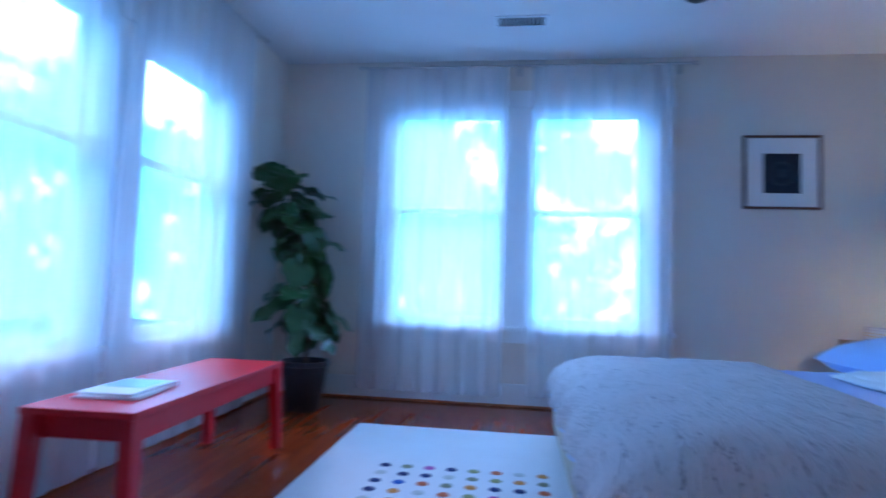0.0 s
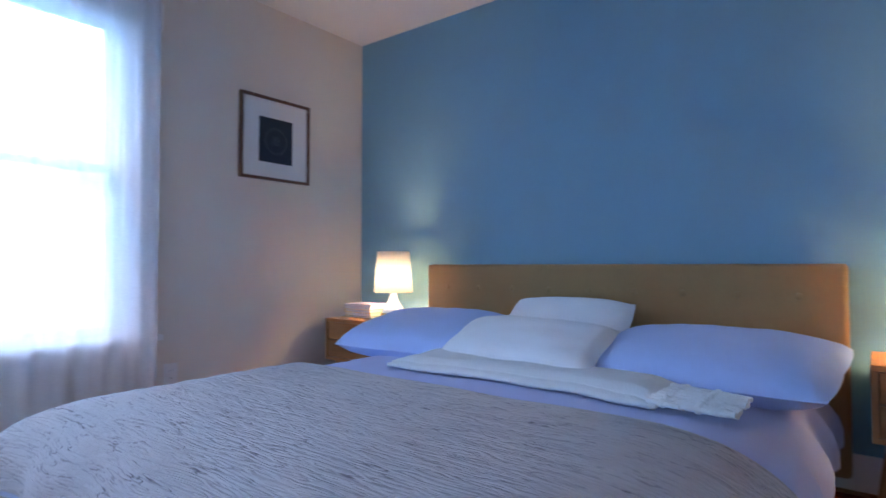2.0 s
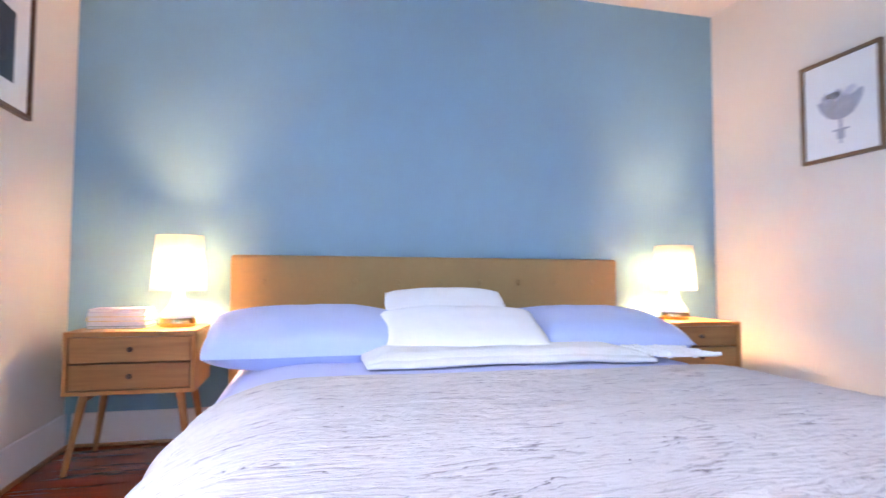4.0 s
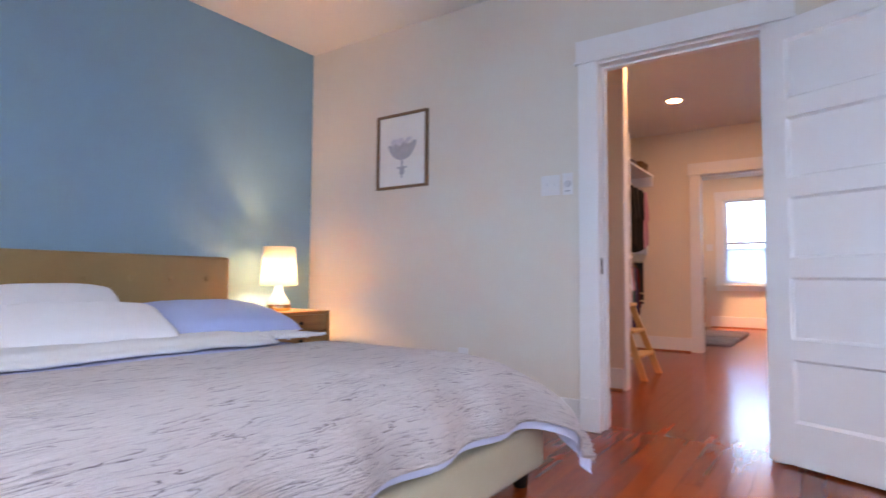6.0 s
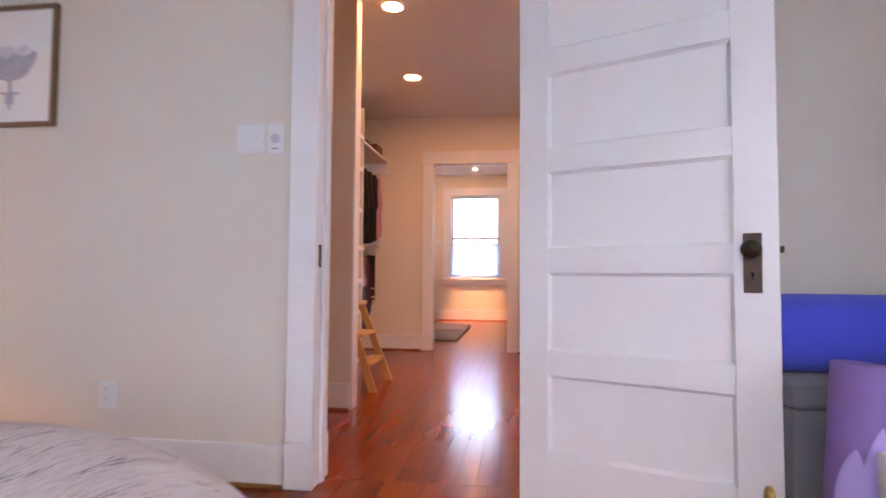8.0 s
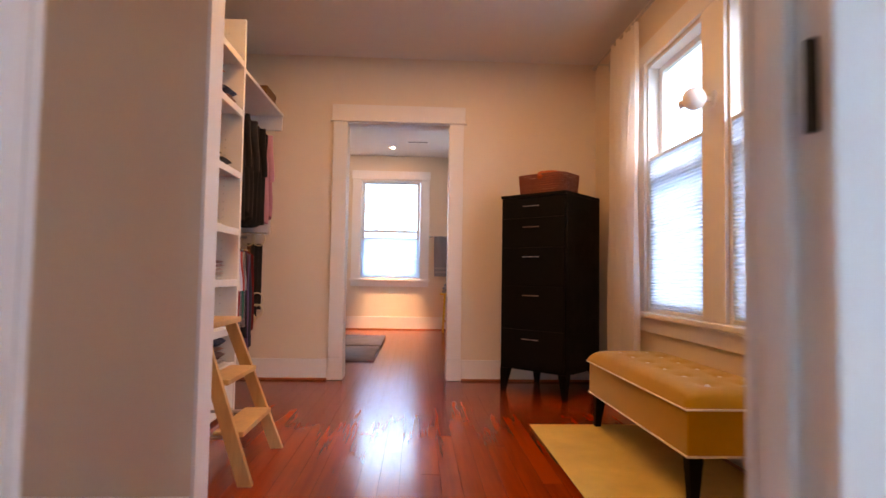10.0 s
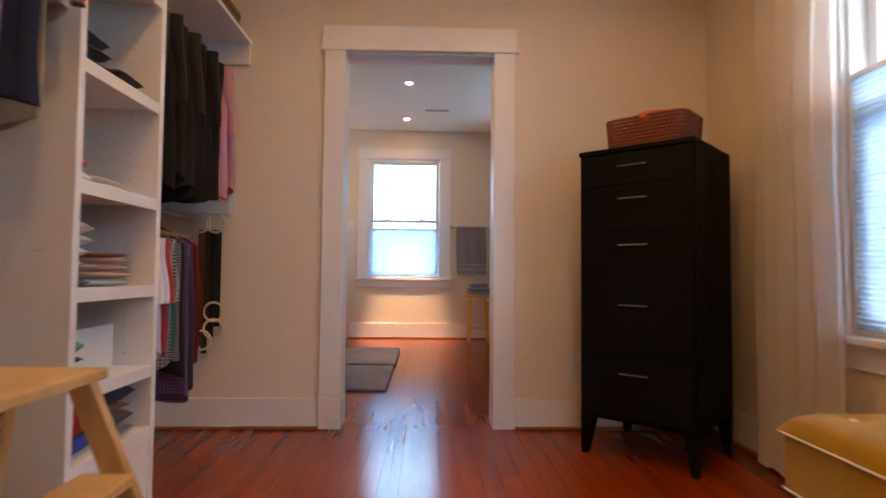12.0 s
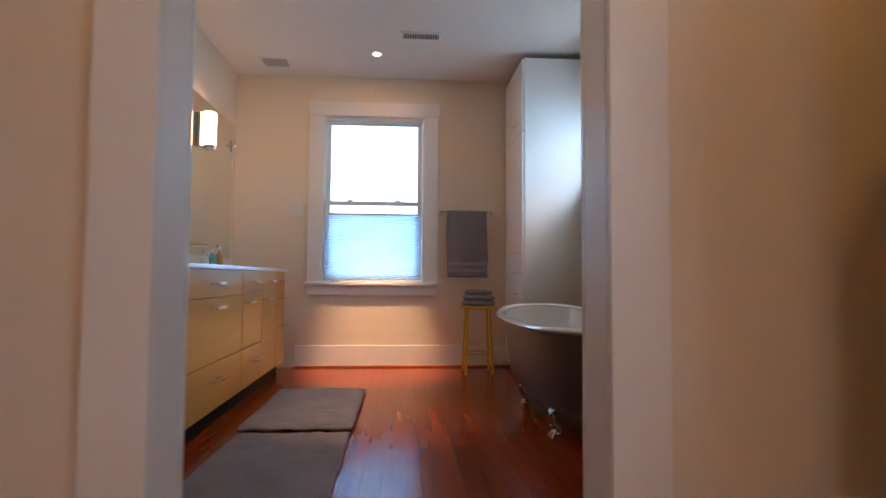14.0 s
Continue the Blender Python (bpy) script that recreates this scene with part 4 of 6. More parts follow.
def bowl_print(t):
    bm = B()

    def bowl(u, v):
        a = (2 * u - 1)
        top, bot = 0.055 + 0.01 * math.sin(a * 9), -0.045 - 0.02 * (1 - a * a)
        wd = 0.125 * (1 - 0.45 * v ** 2)
        return (a * wd, -0.0128 - 0.0006, top + (bot - top) * v)
    sheet(bm, 24, 8, bowl)
    part("print", bm, INK, t, "grey drawing of a footed bowl")
    bm = B()
    for k in range(16):
        a = random.uniform(-0.10, 0.10)
        r = random.uniform(0.012, 0.024)
        bm.faces.new([bm.verts.new((a + r * math.cos(q * 0.785), -0.0138, 0.06 + random.uniform(-0.02, 0.03) + 0.7 * r * math.sin(q * 0.785))) for q in range(8)])
    part("print_flowers", bm, INKL, t, "pale grey shapes heaped in the drawn bowl")
    bm = B()
    for b in ((-0.008, 0.008, -0.115, -0.06), (-0.045, 0.045, -0.123, -0.113), (-0.02, 0.02, -0.165, -0.123), (-0.006, 0.006, -0.19, -0.165)):
        box(bm, b[0], b[1], -0.0138, -0.0128, b[2], b[3])
    part("print_stem", bm, INK, t)


picture("framed_picture", (-3.78, -0.768, 1.755), 90, 0.52, 0.53, FRAMEW, "square dark print with a wide white mount in a brown frame", dark_print)
picture("framed_picture", (0.0, -0.925, 1.722), -90, 0.445, 0.53, FRAMEL, "grey bowl drawing on white paper in a brown wooden frame", bowl_print)


def plate(name, at, turn, w, h, label, category, extra):
    t = thing(name, at, label, category)
    t.matrix_basis = pose(*at, 0, 0, turn)
    bm = B()
    box(bm, -w / 2, w / 2, -0.007, -0.0005, -h / 2, h / 2, 0.003)
    part("cover_plate", bm, PLASTIC, t)
    extra(t)
    return t


def toggles(n):
    def fn(t):
        for k in range(n):
            bm = B()
            x = (k - (n - 1) / 2) * 0.046
            box(bm, x - .005, x + .005, -0.018, -0.0072, -.008, .012, .002)
            part("toggle", bm, PLASTIC, t)
    return fn


def sockets(t):
    for zz in (-0.02, 0.02):
        bm = B()
        box(bm, -.016, .016, -0.010, -0.0072, zz - .014, zz + .014, .004)
        so = part("socket", bm, PLASTIC, t)
        bm = B()
        for xx in (-.006, .006):
            box(bm, xx - .0012, xx + .0012, -0.0108, -0.0101, zz - .004, zz + .006)
        part("slot", bm, GREYP, so)


def dial(t):
    bm = B()
    rod(bm, (0, -0.0072, 0.0), (0, -0.014, 0.0), 0.020, 0.018, 24)
    part("dial", bm, mat("dial_grey", (0.55, 0.55, 0.57), 0.4), t, "round grey dial", True)
    bm = B()
    box(bm, -.014, .014, -0.0078, -0.0072, -.044, -.038)
    part("marking", bm, GREYP, t)


plate("light_switch", (0.0, -2.03, 1.378), -90, 0.118, 0.118, "white double light switch plate on the wall", "light switch", toggles(2))
plate("fan_control", (0.0, -2.135, 1.378), -90, 0.062, 0.125, "white wall control with a round grey dial", "wall control", dial)
plate("outlet", (0.0, -1.43, 0.335), -90, 0.075, 0.118, "white power outlet above the baseboard", "outlet", sockets)
plate("outlet", (-3.78, -1.42, 0.36), 90, 0.075, 0.118, "white power outlet above the baseboard", "outlet", sockets)
plate("outlet", (4.01, -3.46, 0.36), -90, 0.075, 0.118, "white power outlet beside the doorway", "outlet", sockets)
plate("light_switch", (8.18, -1.62, 1.45), -90, 0.118, 0.118, "white double light switch plate on the wall", "light switch", toggles(2))


# ---- bedroom: door ----
DOOR_TURN = math.degrees(math.atan2(-0.707, -0.324))
door = thing("door_1", (-0.004, -3.118, 0.0), "white five-panel wooden door standing open into the bedroom", "door", kind="structure", turn=DOOR_TURN)
W, T = 0.83, 0.038
panels = [(0.199 + 0.3655 * k, 0.199 + 0.3655 * k + 0.279) for k in range(5)]
bm = B()
for b in ((0.0, 0.11, 0.012, 2.03), (0.71, W, 0.012, 2.03)):
    box(bm, b[0], b[1], -T / 2, T / 2, b[2], b[3], 0.002)
zs = [0.012] + [v for p in panels for v in p] + [2.03]
for a, b in zip(zs[::2], zs[1::2]):
    box(bm, 0.1105, 0.7095, -T / 2, T / 2, a, b)
part("stiles_and_rails", bm, TRIM, door)
for a, b in panels:
    bm = B()
    box(bm, 0.1105, 0.7095, -0.004, 0.004, a + 0.0005, b - 0.0005)
    for s in (-1, 1):
        for u0, z0, u1, z1, du, dz in ((0.1108, a + 0.0008, 0.7092, a + 0.0008, 0, 1), (0.1108, b - 0.0008, 0.7092, b - 0.0008, 0, -1), (0.1108, a + 0.0008, 0.1108, b - 0.0008, 1, 0), (0.7092, a + 0.0008, 0.7092, b - 0.0008, -1, 0)):
            e = 0.011
            pts = [(u0, s * 0.0165, z0), (u1, s * 0.0165, z1), (u1 - (e if dz and u1 > u0 else 0) + e * du, s * 0.0042, z1 + e * dz - (e if du else 0)), (u0 + (e if dz else 0) + e * du, s * 0.0042, z0 + e * dz + (e if du else 0))]
            bm.faces.new([bm.verts.new(p) for p in pts])
    part("panel", bm, TRIM, door)
for s in (-1, 1):
    bm = B()
    y0, y1 = sorted((s * (T / 2 + 0.0003), s * (T / 2 + 0.004)))
    box(bm, 0.735, 0.785, y0, y1, 0.785, 0.965, 0.0015)
    pl = part("lock_plate", bm, BRONZEL, door, "aged bronze lock plate")
    bm = B()
    rod(bm, (0.76, s * (T / 2 + .004), 0.915), (0.76, s * (T / 2 + .04), 0.915), 0.011, 0.009)
    bmesh.ops.create_uvsphere(bm, u_segments=18, v_segments=12, radius=0.029, matrix=Matrix.Translation((0.76, s * (T / 2 + .055), 0.915)) @ Matrix.Diagonal((1, 0.72, 1, 1)))
    part("knob", bm, BRONZE, pl, "round dark bronze knob", True)
    bm = B()
    rod(bm, (0.76, s * (T / 2 + .0042), 0.842), (0.76, s * (T / 2 + .0052), 0.842), 0.005, seg=10)
    box(bm, 0.758, 0.762, *sorted((s * (T / 2 + .0042), s * (T / 2 + .0052))), 0.825, 0.842)
    part("keyhole", bm, BLACKW, pl)
bm = B()
box(bm, W + 0.0003, W + 0.012, -0.008, 0.008, 0.905, 0.925, 0.002)
part("latch", bm, BRONZE, door)
for zz in (0.22, 1.02, 1.82):
    bm = B()
    rod(bm, (-0.008, 0.022, zz - 0.045), (-0.008, 0.022, zz + 0.045), 0.006, seg=10)
    part("hinge", bm, BRONZE, door)


# ---- bedroom: things behind the door ----
trunk = thing("storage_bench", (-0.21, -4.175, 0.0), "low dark grey upholstered storage bench against the wall", "bench")
bm = B()
box(bm, -0.20, 0.20, -0.305, 0.305, 0.03, 0.46, 0.012, 3)
part("body", bm, GREYF, trunk, "", True)
bm = B()
box(bm, -0.205, 0.205, -0.31, 0.31, 0.4605, 0.528, 0.02, 3)
part("lid", bm, GREYF, trunk, "", True)
for sx in (-.16, .16):
    for sy in (-.26, .26):
        bm = B()
        rod(bm, (sx, sy, 0), (sx, sy, 0.03), 0.018)
        part("foot", bm, BLACKW, trunk)
bol = thing("bolster", (-0.17, -4.175, 0.529), "blue cloth yoga bolster lying on the storage bench", "bolster")
bm = B()


def roll(u, v):
    a = 2 * math.pi * u
    r = 0.125 * (1 + 0.02 * noise.noise(Vector((math.cos(a) * 2, math.sin(a) * 2, v * 6))))
    e = min(1.0, 0.80 + 6 * min(v, 1 - v))
    return (r * e * math.cos(a) * 0.95, -0.31 + 0.62 * v, 0.126 + r * e * math.sin(a))


sheet(bm, 32, 20, roll, True)
part("cover", bm, BOLSTER, bol, "", True)
for yy in (-0.3102, 0.3102):
    bm = B()
    rod(bm, (0, yy, 0.126), (0, yy + math.copysign(0.004, yy), 0.126), 0.097, 0.09, 32)
    part("end_disc", bm, BOLSTER, bol)

bask = thing("basket", (-0.64, -3.95, 0.0), "round woven straw basket with two loop handles", "basket")
for k in range(11):
    bm = B()
    zz = 0.012 + 0.019 * k
    torus(bm, (0, 0, zz), 0.172 + 0.05 * math.sin(k / 10 * 1.5), 0.0115, "z", 48, 8)
    part("coil", bm, WICKER, bask, smooth=True)
bm = B()
rod(bm, (0, 0, 0.002), (0, 0, 0.014), 0.168, seg=40)
part("bottom", bm, WICKER, bask)
for a in (75, 255):
    bm = B()
    c, s = math.cos(radians(a)), math.sin(radians(a))
    pts = [Vector((0.222 * c - s * 0.055 * math.cos(q), 0.222 * s + c * 0.055 * math.cos(q), 0.19 + 0.105 * math.sin(q))) for q in [math.pi * i / 10 for i in range(11)]]
    for p, q in zip(pts, pts[1:]):
        rod(bm, p, q, 0.010, seg=8)
    part("handle", bm, WICKER, bask, smooth=True)
ymat = thing("yoga_mat", (-0.52, -4.00, 0.016), "rolled purple yoga mat with a lilac petal pattern", "yoga mat")
ymat.matrix_basis = pose(-0.56, -3.925, 0.016, 4, 0, 0)


bm = B()


def spiral(u, v):
    a = -u * 2 * math.pi * 4.5
    r = 0.072 - 0.0085 * 4.5 * u
    return (r * math.cos(a), r * math.sin(a), 0.60 * v)


sheet(bm, 170, 1, spiral)
ob = part("roll", bm, PURPLE, ymat, "", True)
so = ob.modifiers.new("thickness", "SOLIDIFY")
so.thickness, so.offset = 0.005, -1
for a, zc, ln in ((2.5, 0.30, 0.20), (3.25, 0.35, 0.22), (4.1, 0.30, 0.22), (2.9, 0.10, 0.16), (3.8, 0.10, 0.16)):
    bm = B()

    def petal(u, v, a=a, zc=zc, ln=ln):
        w = 0.42 * math.sin(math.pi * min(1, v * 0.94 + 0.06)) ** 0.7
        b = a + (2 * u - 1) * w + 0.25 * (v - 0.5)
        return (0.0732 * math.cos(b), 0.0732 * math.sin(b), zc - ln / 2 + ln * v)
    sheet(bm, 10, 12, petal)
    part("petal", bm, LILAC, ymat, "lilac petal print", True)
tw = thing("rolled_towel", (-0.67, -4.03, 0.016), "rolled white fluffy towel standing in the basket", "towel")
bm = B()


def towel_roll(u, v):
    a = u * 2 * math.pi * 3.2
    r = 0.085 - 0.019 * u * 3.2 + 0.003 * noise.noise(Vector((a, v * 5, 0)))
    return (r * math.cos(a), r * math.sin(a), 0.42 * v - (0.02 if v > 0.97 else 0))


sheet(bm, 90, 10, towel_roll)
ob = part("roll", bm, cloth_mat("white_terry", (0.82, 0.81, 0.80), vary=0.05, weave=240, bump=0.9), tw, "", True)
so = ob.modifiers.new("thickness", "SOLIDIFY")
so.thickness = 0.016


# ---- bedroom: curtains ----
def curtain(name, axis, f, lo, hi, z0, z1, folds, amp, material, label, seed, category="curtain", sway=0.0):
    root = thing(name, (0, 0, 0), label, category, group="curtains")
    bm = B()

    def fn(u, v):
        w = lo + (hi - lo) * u + sway * (1 - v) * (u - 0.5)
        g = amp * (0.6 + 0.4 * (1 - v)) * (math.sin(u * folds * 2 * math.pi + seed) + 0.5 * math.sin(u * folds * 3.7 * math.pi + seed * 2 + v * 1.5))
        g += amp * 0.8 * noise.noise(Vector((u * 6, v * 2.5, seed)))
        zz = z0 + (z1 - z0) * v + (0.008 * math.sin(u * folds * 2 * math.pi + seed) if v < 0.01 else 0)
        return (f + g, w, zz) if axis == "x" else (w, f + g, zz)
    sheet(bm, int(folds * 12), 26, fn)
    part("cloth", bm, material, root, "", True)
    bm = B()

    def hem(u, v):
        x, y, z = fn(u, 0.0)
        return (x + (0.0015 if axis == "x" else 0), y + (0.0015 if axis == "y" else 0), z + 0.05 * v)
    sheet(bm, int(folds * 12), 1, hem)
    part("hem", bm, material, root, "", True)
    return root


def rail(name, axis, f, wallf, lo, hi, z, posts, label, r=0.009):
    root = thing(name, (0, 0, 0), label, "curtain rod")
    bm = B()
    P = (lambda u, d=f, zz=z: (d, u, zz)) if axis == "x" else (lambda u, d=f, zz=z: (u, d, zz))
    rod(bm, P(lo), P(hi), r, seg=14)
    part("rod", bm, NICKEL, root, smooth=True)
    for u in (lo, hi):
        bm = B()
        rod(bm, P(u - 0.018), P(u + 0.018), r * 1.7, seg=14)
        part("finial", bm, NICKEL, root, smooth=True)
    for u in posts:
        bm = B()
        rod(bm, P(u), P(u, wallf), 0.007, seg=8)
        s = 1 if wallf > f else -1
        a, b = sorted((wallf - s * 0.012, wallf - s * 0.001))
        box(bm, *((a, b, u - .018, u + .018) if axis == "x" else (u - .018, u + .018, a, b)), z - 0.05, z + 0.03, 0.003)
        part("bracket", bm, NICKEL, root)
    return root


rail("curtain_rod", "x", -3.69, -3.78, -3.84, -1.38, 2.53, (-3.79, -2.63, -1.47), "thin metal curtain rod on wall brackets")
curtain("sheer_curtain", "x", -3.69, -3.79, -2.71, 0.085, 2.525, 8, 0.013, SHEER, "sheer white curtain hanging over a bedroom window", 0.4)
curtain("sheer_curtain", "x", -3.69, -2.53, -1.54, 0.09, 2.525, 7, 0.013, SHEER, "sheer white curtain hanging over a bedroom window", 1.9)
rail("curtain_rod", "y", -4.40, -4.5, -3.20, -0.70, 2.545, (-3.13, -1.85, -0.77), "thin metal curtain rod on wall brackets")
curtain("sheer_curtain", "y", -4.40, -3.05, -1.89, 0.04, 2.54, 9, 0.014, SHEER, "sheer white curtain hanging over a bedroom window", 2.7, sway=0.16)
curtain("sheer_curtain", "y", -4.40, -1.81, -0.75, 0.04, 2.54, 8, 0.014, SHEER, "sheer white curtain hanging over a bedroom window", 5.2)

# ---- bedroom: red bench, magazine, plant, rug, ceiling ----
rb = thing("bench", (-1.84, -4.035, 0.0), "glossy red wooden bench under the windows", "bench", turn=1.0)
bm = B()
box(bm, -0.60, 0.60, -0.205, 0.205, 0.425, 0.45, 0.004)
part("seat", bm, RED, rb)
for y in (-0.175, 0.175):
    bm = B()
    box(bm, -0.56, 0.56, y - .011, y + .011, 0.345, 0.4245, 0.002)
    part("apron", bm, RED, rb)
for x in (-0.55, 0.55):
    bm = B()
    box(bm, x - .011, x + .011, -0.17, 0.17, 0.345, 0.4245, 0.002)
    part("apron", bm, RED, rb)
for sx in (-1, 1):
    for sy in (-1, 1):
        bm = B()
        bar4(bm, (sx * 0.595, sy * 0.19, 0.0), (sx * 0.565, sy * 0.176, 0.4245), 0.042, 0.042, 0.062, 0.05)
        part("leg", bm, RED, rb)
mz = thing("magazine", (-1.30, -4.0, 0.4635), "pale blue and white magazines lying on the bench", "magazine")
mz.matrix_basis = pose(-1.54, -4.06, 0.4505, 0, 0, 8)
MAGB = mat("magazine_blue", (0.30, 0.52, 0.72), 0.3, vary=0.3, scale=9)
for k, (w, d, a) in enumerate(((0.30, 0.23, 0), (0.28, 0.21, -7))):
    bm = B()
    box(bm, -w / 2, w / 2, -d / 2, d / 2, 0.011 * k, 0.011 * k + 0.0105, 0.002)
    part("issue", bm, PAPER, mz, at=pose(0, 0, 0, 0, 0, a))
    if k:
        bm = B()
        box(bm, -w / 2 + .02, w * .1, -d / 2 + .015, d / 2 - .03, 0.022, 0.0226)
        part("cover_picture", bm, MAGB, mz, "blue cover picture", at=pose(0, 0, 0, 0, 0, a))

pot = thing("potted_plant", (-3.28, -4.04, 0.0), "tall fiddle-leaf fig in a black pot in the corner", "plant")
bm = B()
lathe(bm, [(0.001, 0.0), (0.105, 0.0), (0.112, 0.01), (0.155, 0.30), (0.165, 0.305), (0.165, 0.335), (0.150, 0.335), (0.143, 0.29), (0.001, 0.285)], 40)
part("pot", bm, POT, pot, "black ribbed pot", True)
bm = B()
disc(bm, 0.144, 0.297, 30)
part("soil", bm, SOIL, pot)
TR = [Vector((0.0, 0.0, 0.28)), Vector((0.02, 0.03, 0.48)), Vector((0.0, 0.0, 0.80)), Vector((-0.04, -0.07, 1.10)), Vector((-0.06, -0.15, 1.38)), Vector((-0.08, -0.23, 1.56))]
bm = B()
for k, (a, b) in enumerate(zip(TR, TR[1:])):
    rod(bm, a, b, 0.016 - 0.0022 * k, 0.0138 - 0.0022 * k, 10)
part("trunk", bm, BARK, pot, smooth=True)


def fig_leaf(n_len, n_w, droop):
    bm = B()

    def fn(u, v):
        a = 2 * u - 1
        shape = (math.sin(math.pi * min(1.0, 0.04 + 0.96 * v)) ** 0.55) * (0.55 + 0.75 * v if v < 0.72 else 1.09)
        x = a * n_w / 2 * shape
        return (x, n_len * v, -droop * v * v + 0.10 * abs(x) + 0.012 * math.sin(v * 16) * abs(a))
    sheet(bm, 6, 12, fn)
    return bm


LEAVES = [mesh_of("leaf", fig_leaf(l, w, d), LEAF, True) for l, w, d in ((0.30, 0.21, 0.08), (0.25, 0.18, 0.10), (0.20, 0.14, 0.04))]
rnd = random.Random(5)
for k in range(72):
    f = 0.25 + 0.75 * k / 71
    if 0.47 < f < 0.55:
        continue
    seg = min(int(f * 5), 4)
    p = TR[seg].lerp(TR[seg + 1], f * 5 - seg)
    ob = new("leaf", LEAVES[rnd.randrange(3)])
    ob.parent = pot
    ang = k * 137.5 + rnd.uniform(-20, 20)
    up = rnd.uniform(-65, 5) if f < 0.88 else rnd.uniform(-20, 45)
    ob.matrix_basis = Matrix.Translation(p) @ pose(0, 0, 0, 0, 0, ang) @ pose(0, 0.03, 0, up, rnd.uniform(-25, 25), 0) @ Matrix.Scale(rnd.uniform(0.85, 1.25), 4)

rg = thing("rug", (0, 0, 0), "cream wool rug with rows of coloured dots beside the bed", "rug")
bm = B()
box(bm, -2.98, -1.35, -3.56, -1.9, 0.0065, 0.017, 0.004)
part("weave", bm, RUGW, rg)
DOTS = [mat("dot_wool", c, 0.95, vary=0.1, bump=0.5, bscale=350) for c in ((0.02, 0.03, 0.12), (0.55, 0.12, 0.35), (0.32, 0.34, 0.14), (0.55, 0.56, 0.5), (0.03, 0.12, 0.45), (0.25, 0.26, 0.16), (0.02, 0.04, 0.14), (0.62, 0.14, 0.05), (0.65, 0.25, 0.05))]
dm = []
for m in DOTS:
    bm = B()
    lathe(bm, [(0.001, 0.0035), (0.022, 0.0035), (0.027, 0.0)], 14)
    dm.append(mesh_of("dot", bm, m, True))
for i in range(8):
    for j in range(8):
        ob = new("dot", dm[(j * 5 + i * 3 + (i * j) % 4) % 9])
        ob.parent = rg
        ob.matrix_basis = pose(-2.25 + 0.105 * i, -3.22 + 0.1057 * j, 0.0171)


def vent(name, at, w, d, n, label, turn=0):
    t = thing(name, at, label, "air vent", turn=turn)
    bm = B()
    for b in ((-w / 2, w / 2, -d / 2, -d / 2 + .02), (-w / 2, w / 2, d / 2 - .02, d / 2), (-w / 2, -w / 2 + .02, -d / 2 + .02, d / 2 - .02), (w / 2 - .02, w / 2, -d / 2 + .02, d / 2 - .02)):
        box(bm, *b, -0.008, -0.0005, 0.002)
    part("frame", bm, PLASTIC, t)
    # no hollow here: a flat black sheet paints the duct's shade behind the slats
    bm = B()
    box(bm, -w / 2 + .02, w / 2 - .02, -d / 2 + .02, d / 2 - .02, -0.0012, -0.0005)
    part("backing", bm, BLACKW, t, "black sheet standing for the shade in the duct")
    for k in range(n):
        bm = B()
        x = -w / 2 + .03 + (w - .06) * k / (n - 1)
        box(bm, x - .0035, x + .0035, -d / 2 + .021, d / 2 - .021, -0.006, -0.0015)
        part("slat", bm, PLASTIC, t)
    return t


vent("ceiling_vent", (-3.14, -2.628, H), 0.34, 0.16, 12, "white metal ceiling air vent", 90)
fl = thing("ceiling_light", (-2.86, -1.62, H), "dark bronze ceiling light fitting, unlit", "ceiling light")
bm = B()
lathe(bm, [(0.001, -0.001), (0.07, -0.001), (0.07, -0.02), (0.05, -0.035), (0.001, -0.04)], 28)
part("canopy", bm, BRONZE, fl, smooth=True)


def downlight(at, m, r=0.065):
    t = thing("recessed_light", at, "lit round recessed ceiling light with a white trim", "ceiling light", group="recessed lights")
    bm = B()
    lathe(bm, [(r, -0.0045), (r + 0.018, -0.006), (r + 0.02, -0.0006)], 32)
    part("trim_ring", bm, PLASTIC, t, smooth=True)
    bm = B()
    lathe(bm, [(0.001, -0.004), (r - 0.002, -0.004), (r - 0.001, -0.0008)], 32)
    part("lens", bm, m, t, "glowing lens")
    return t


for p in ((1.42, -2.28), (2.74, -2.16), (2.83, -3.22), (1.45, -3.25)):
    downlight((p[0], p[1], H), CAN)
for p in ((6.32, -2.43), (7.60, -2.36)):
    downlight((p[0], p[1], HB), CANB, 0.026)
    beam = new("recessed_light_beam", bpy.data.lights.new("recessed_light_beam", "SPOT"))
    beam.data.energy, beam.data.color = 240.0 if p[0] > 7 else 45.0, (1.0, 0.85, 0.52)
    beam.data.spot_size, beam.data.spot_blend, beam.data.shadow_soft_size = radians(34), 0.8, 0.02
    beam.matrix_world = look((p[0], p[1], HB - 0.03), (p[0] + (0.30 if p[0] > 7 else 0.0), p[1] + 0.0001, 0.0))
vent("ceiling_vent", (7.22, -2.72, HB), 0.32, 0.14, 14, "white metal ceiling air vent", 90)
vent("exhaust_fan", (7.86, -1.47, HB), 0.26, 0.24, 12, "square grey bathroom exhaust fan grille", 90)


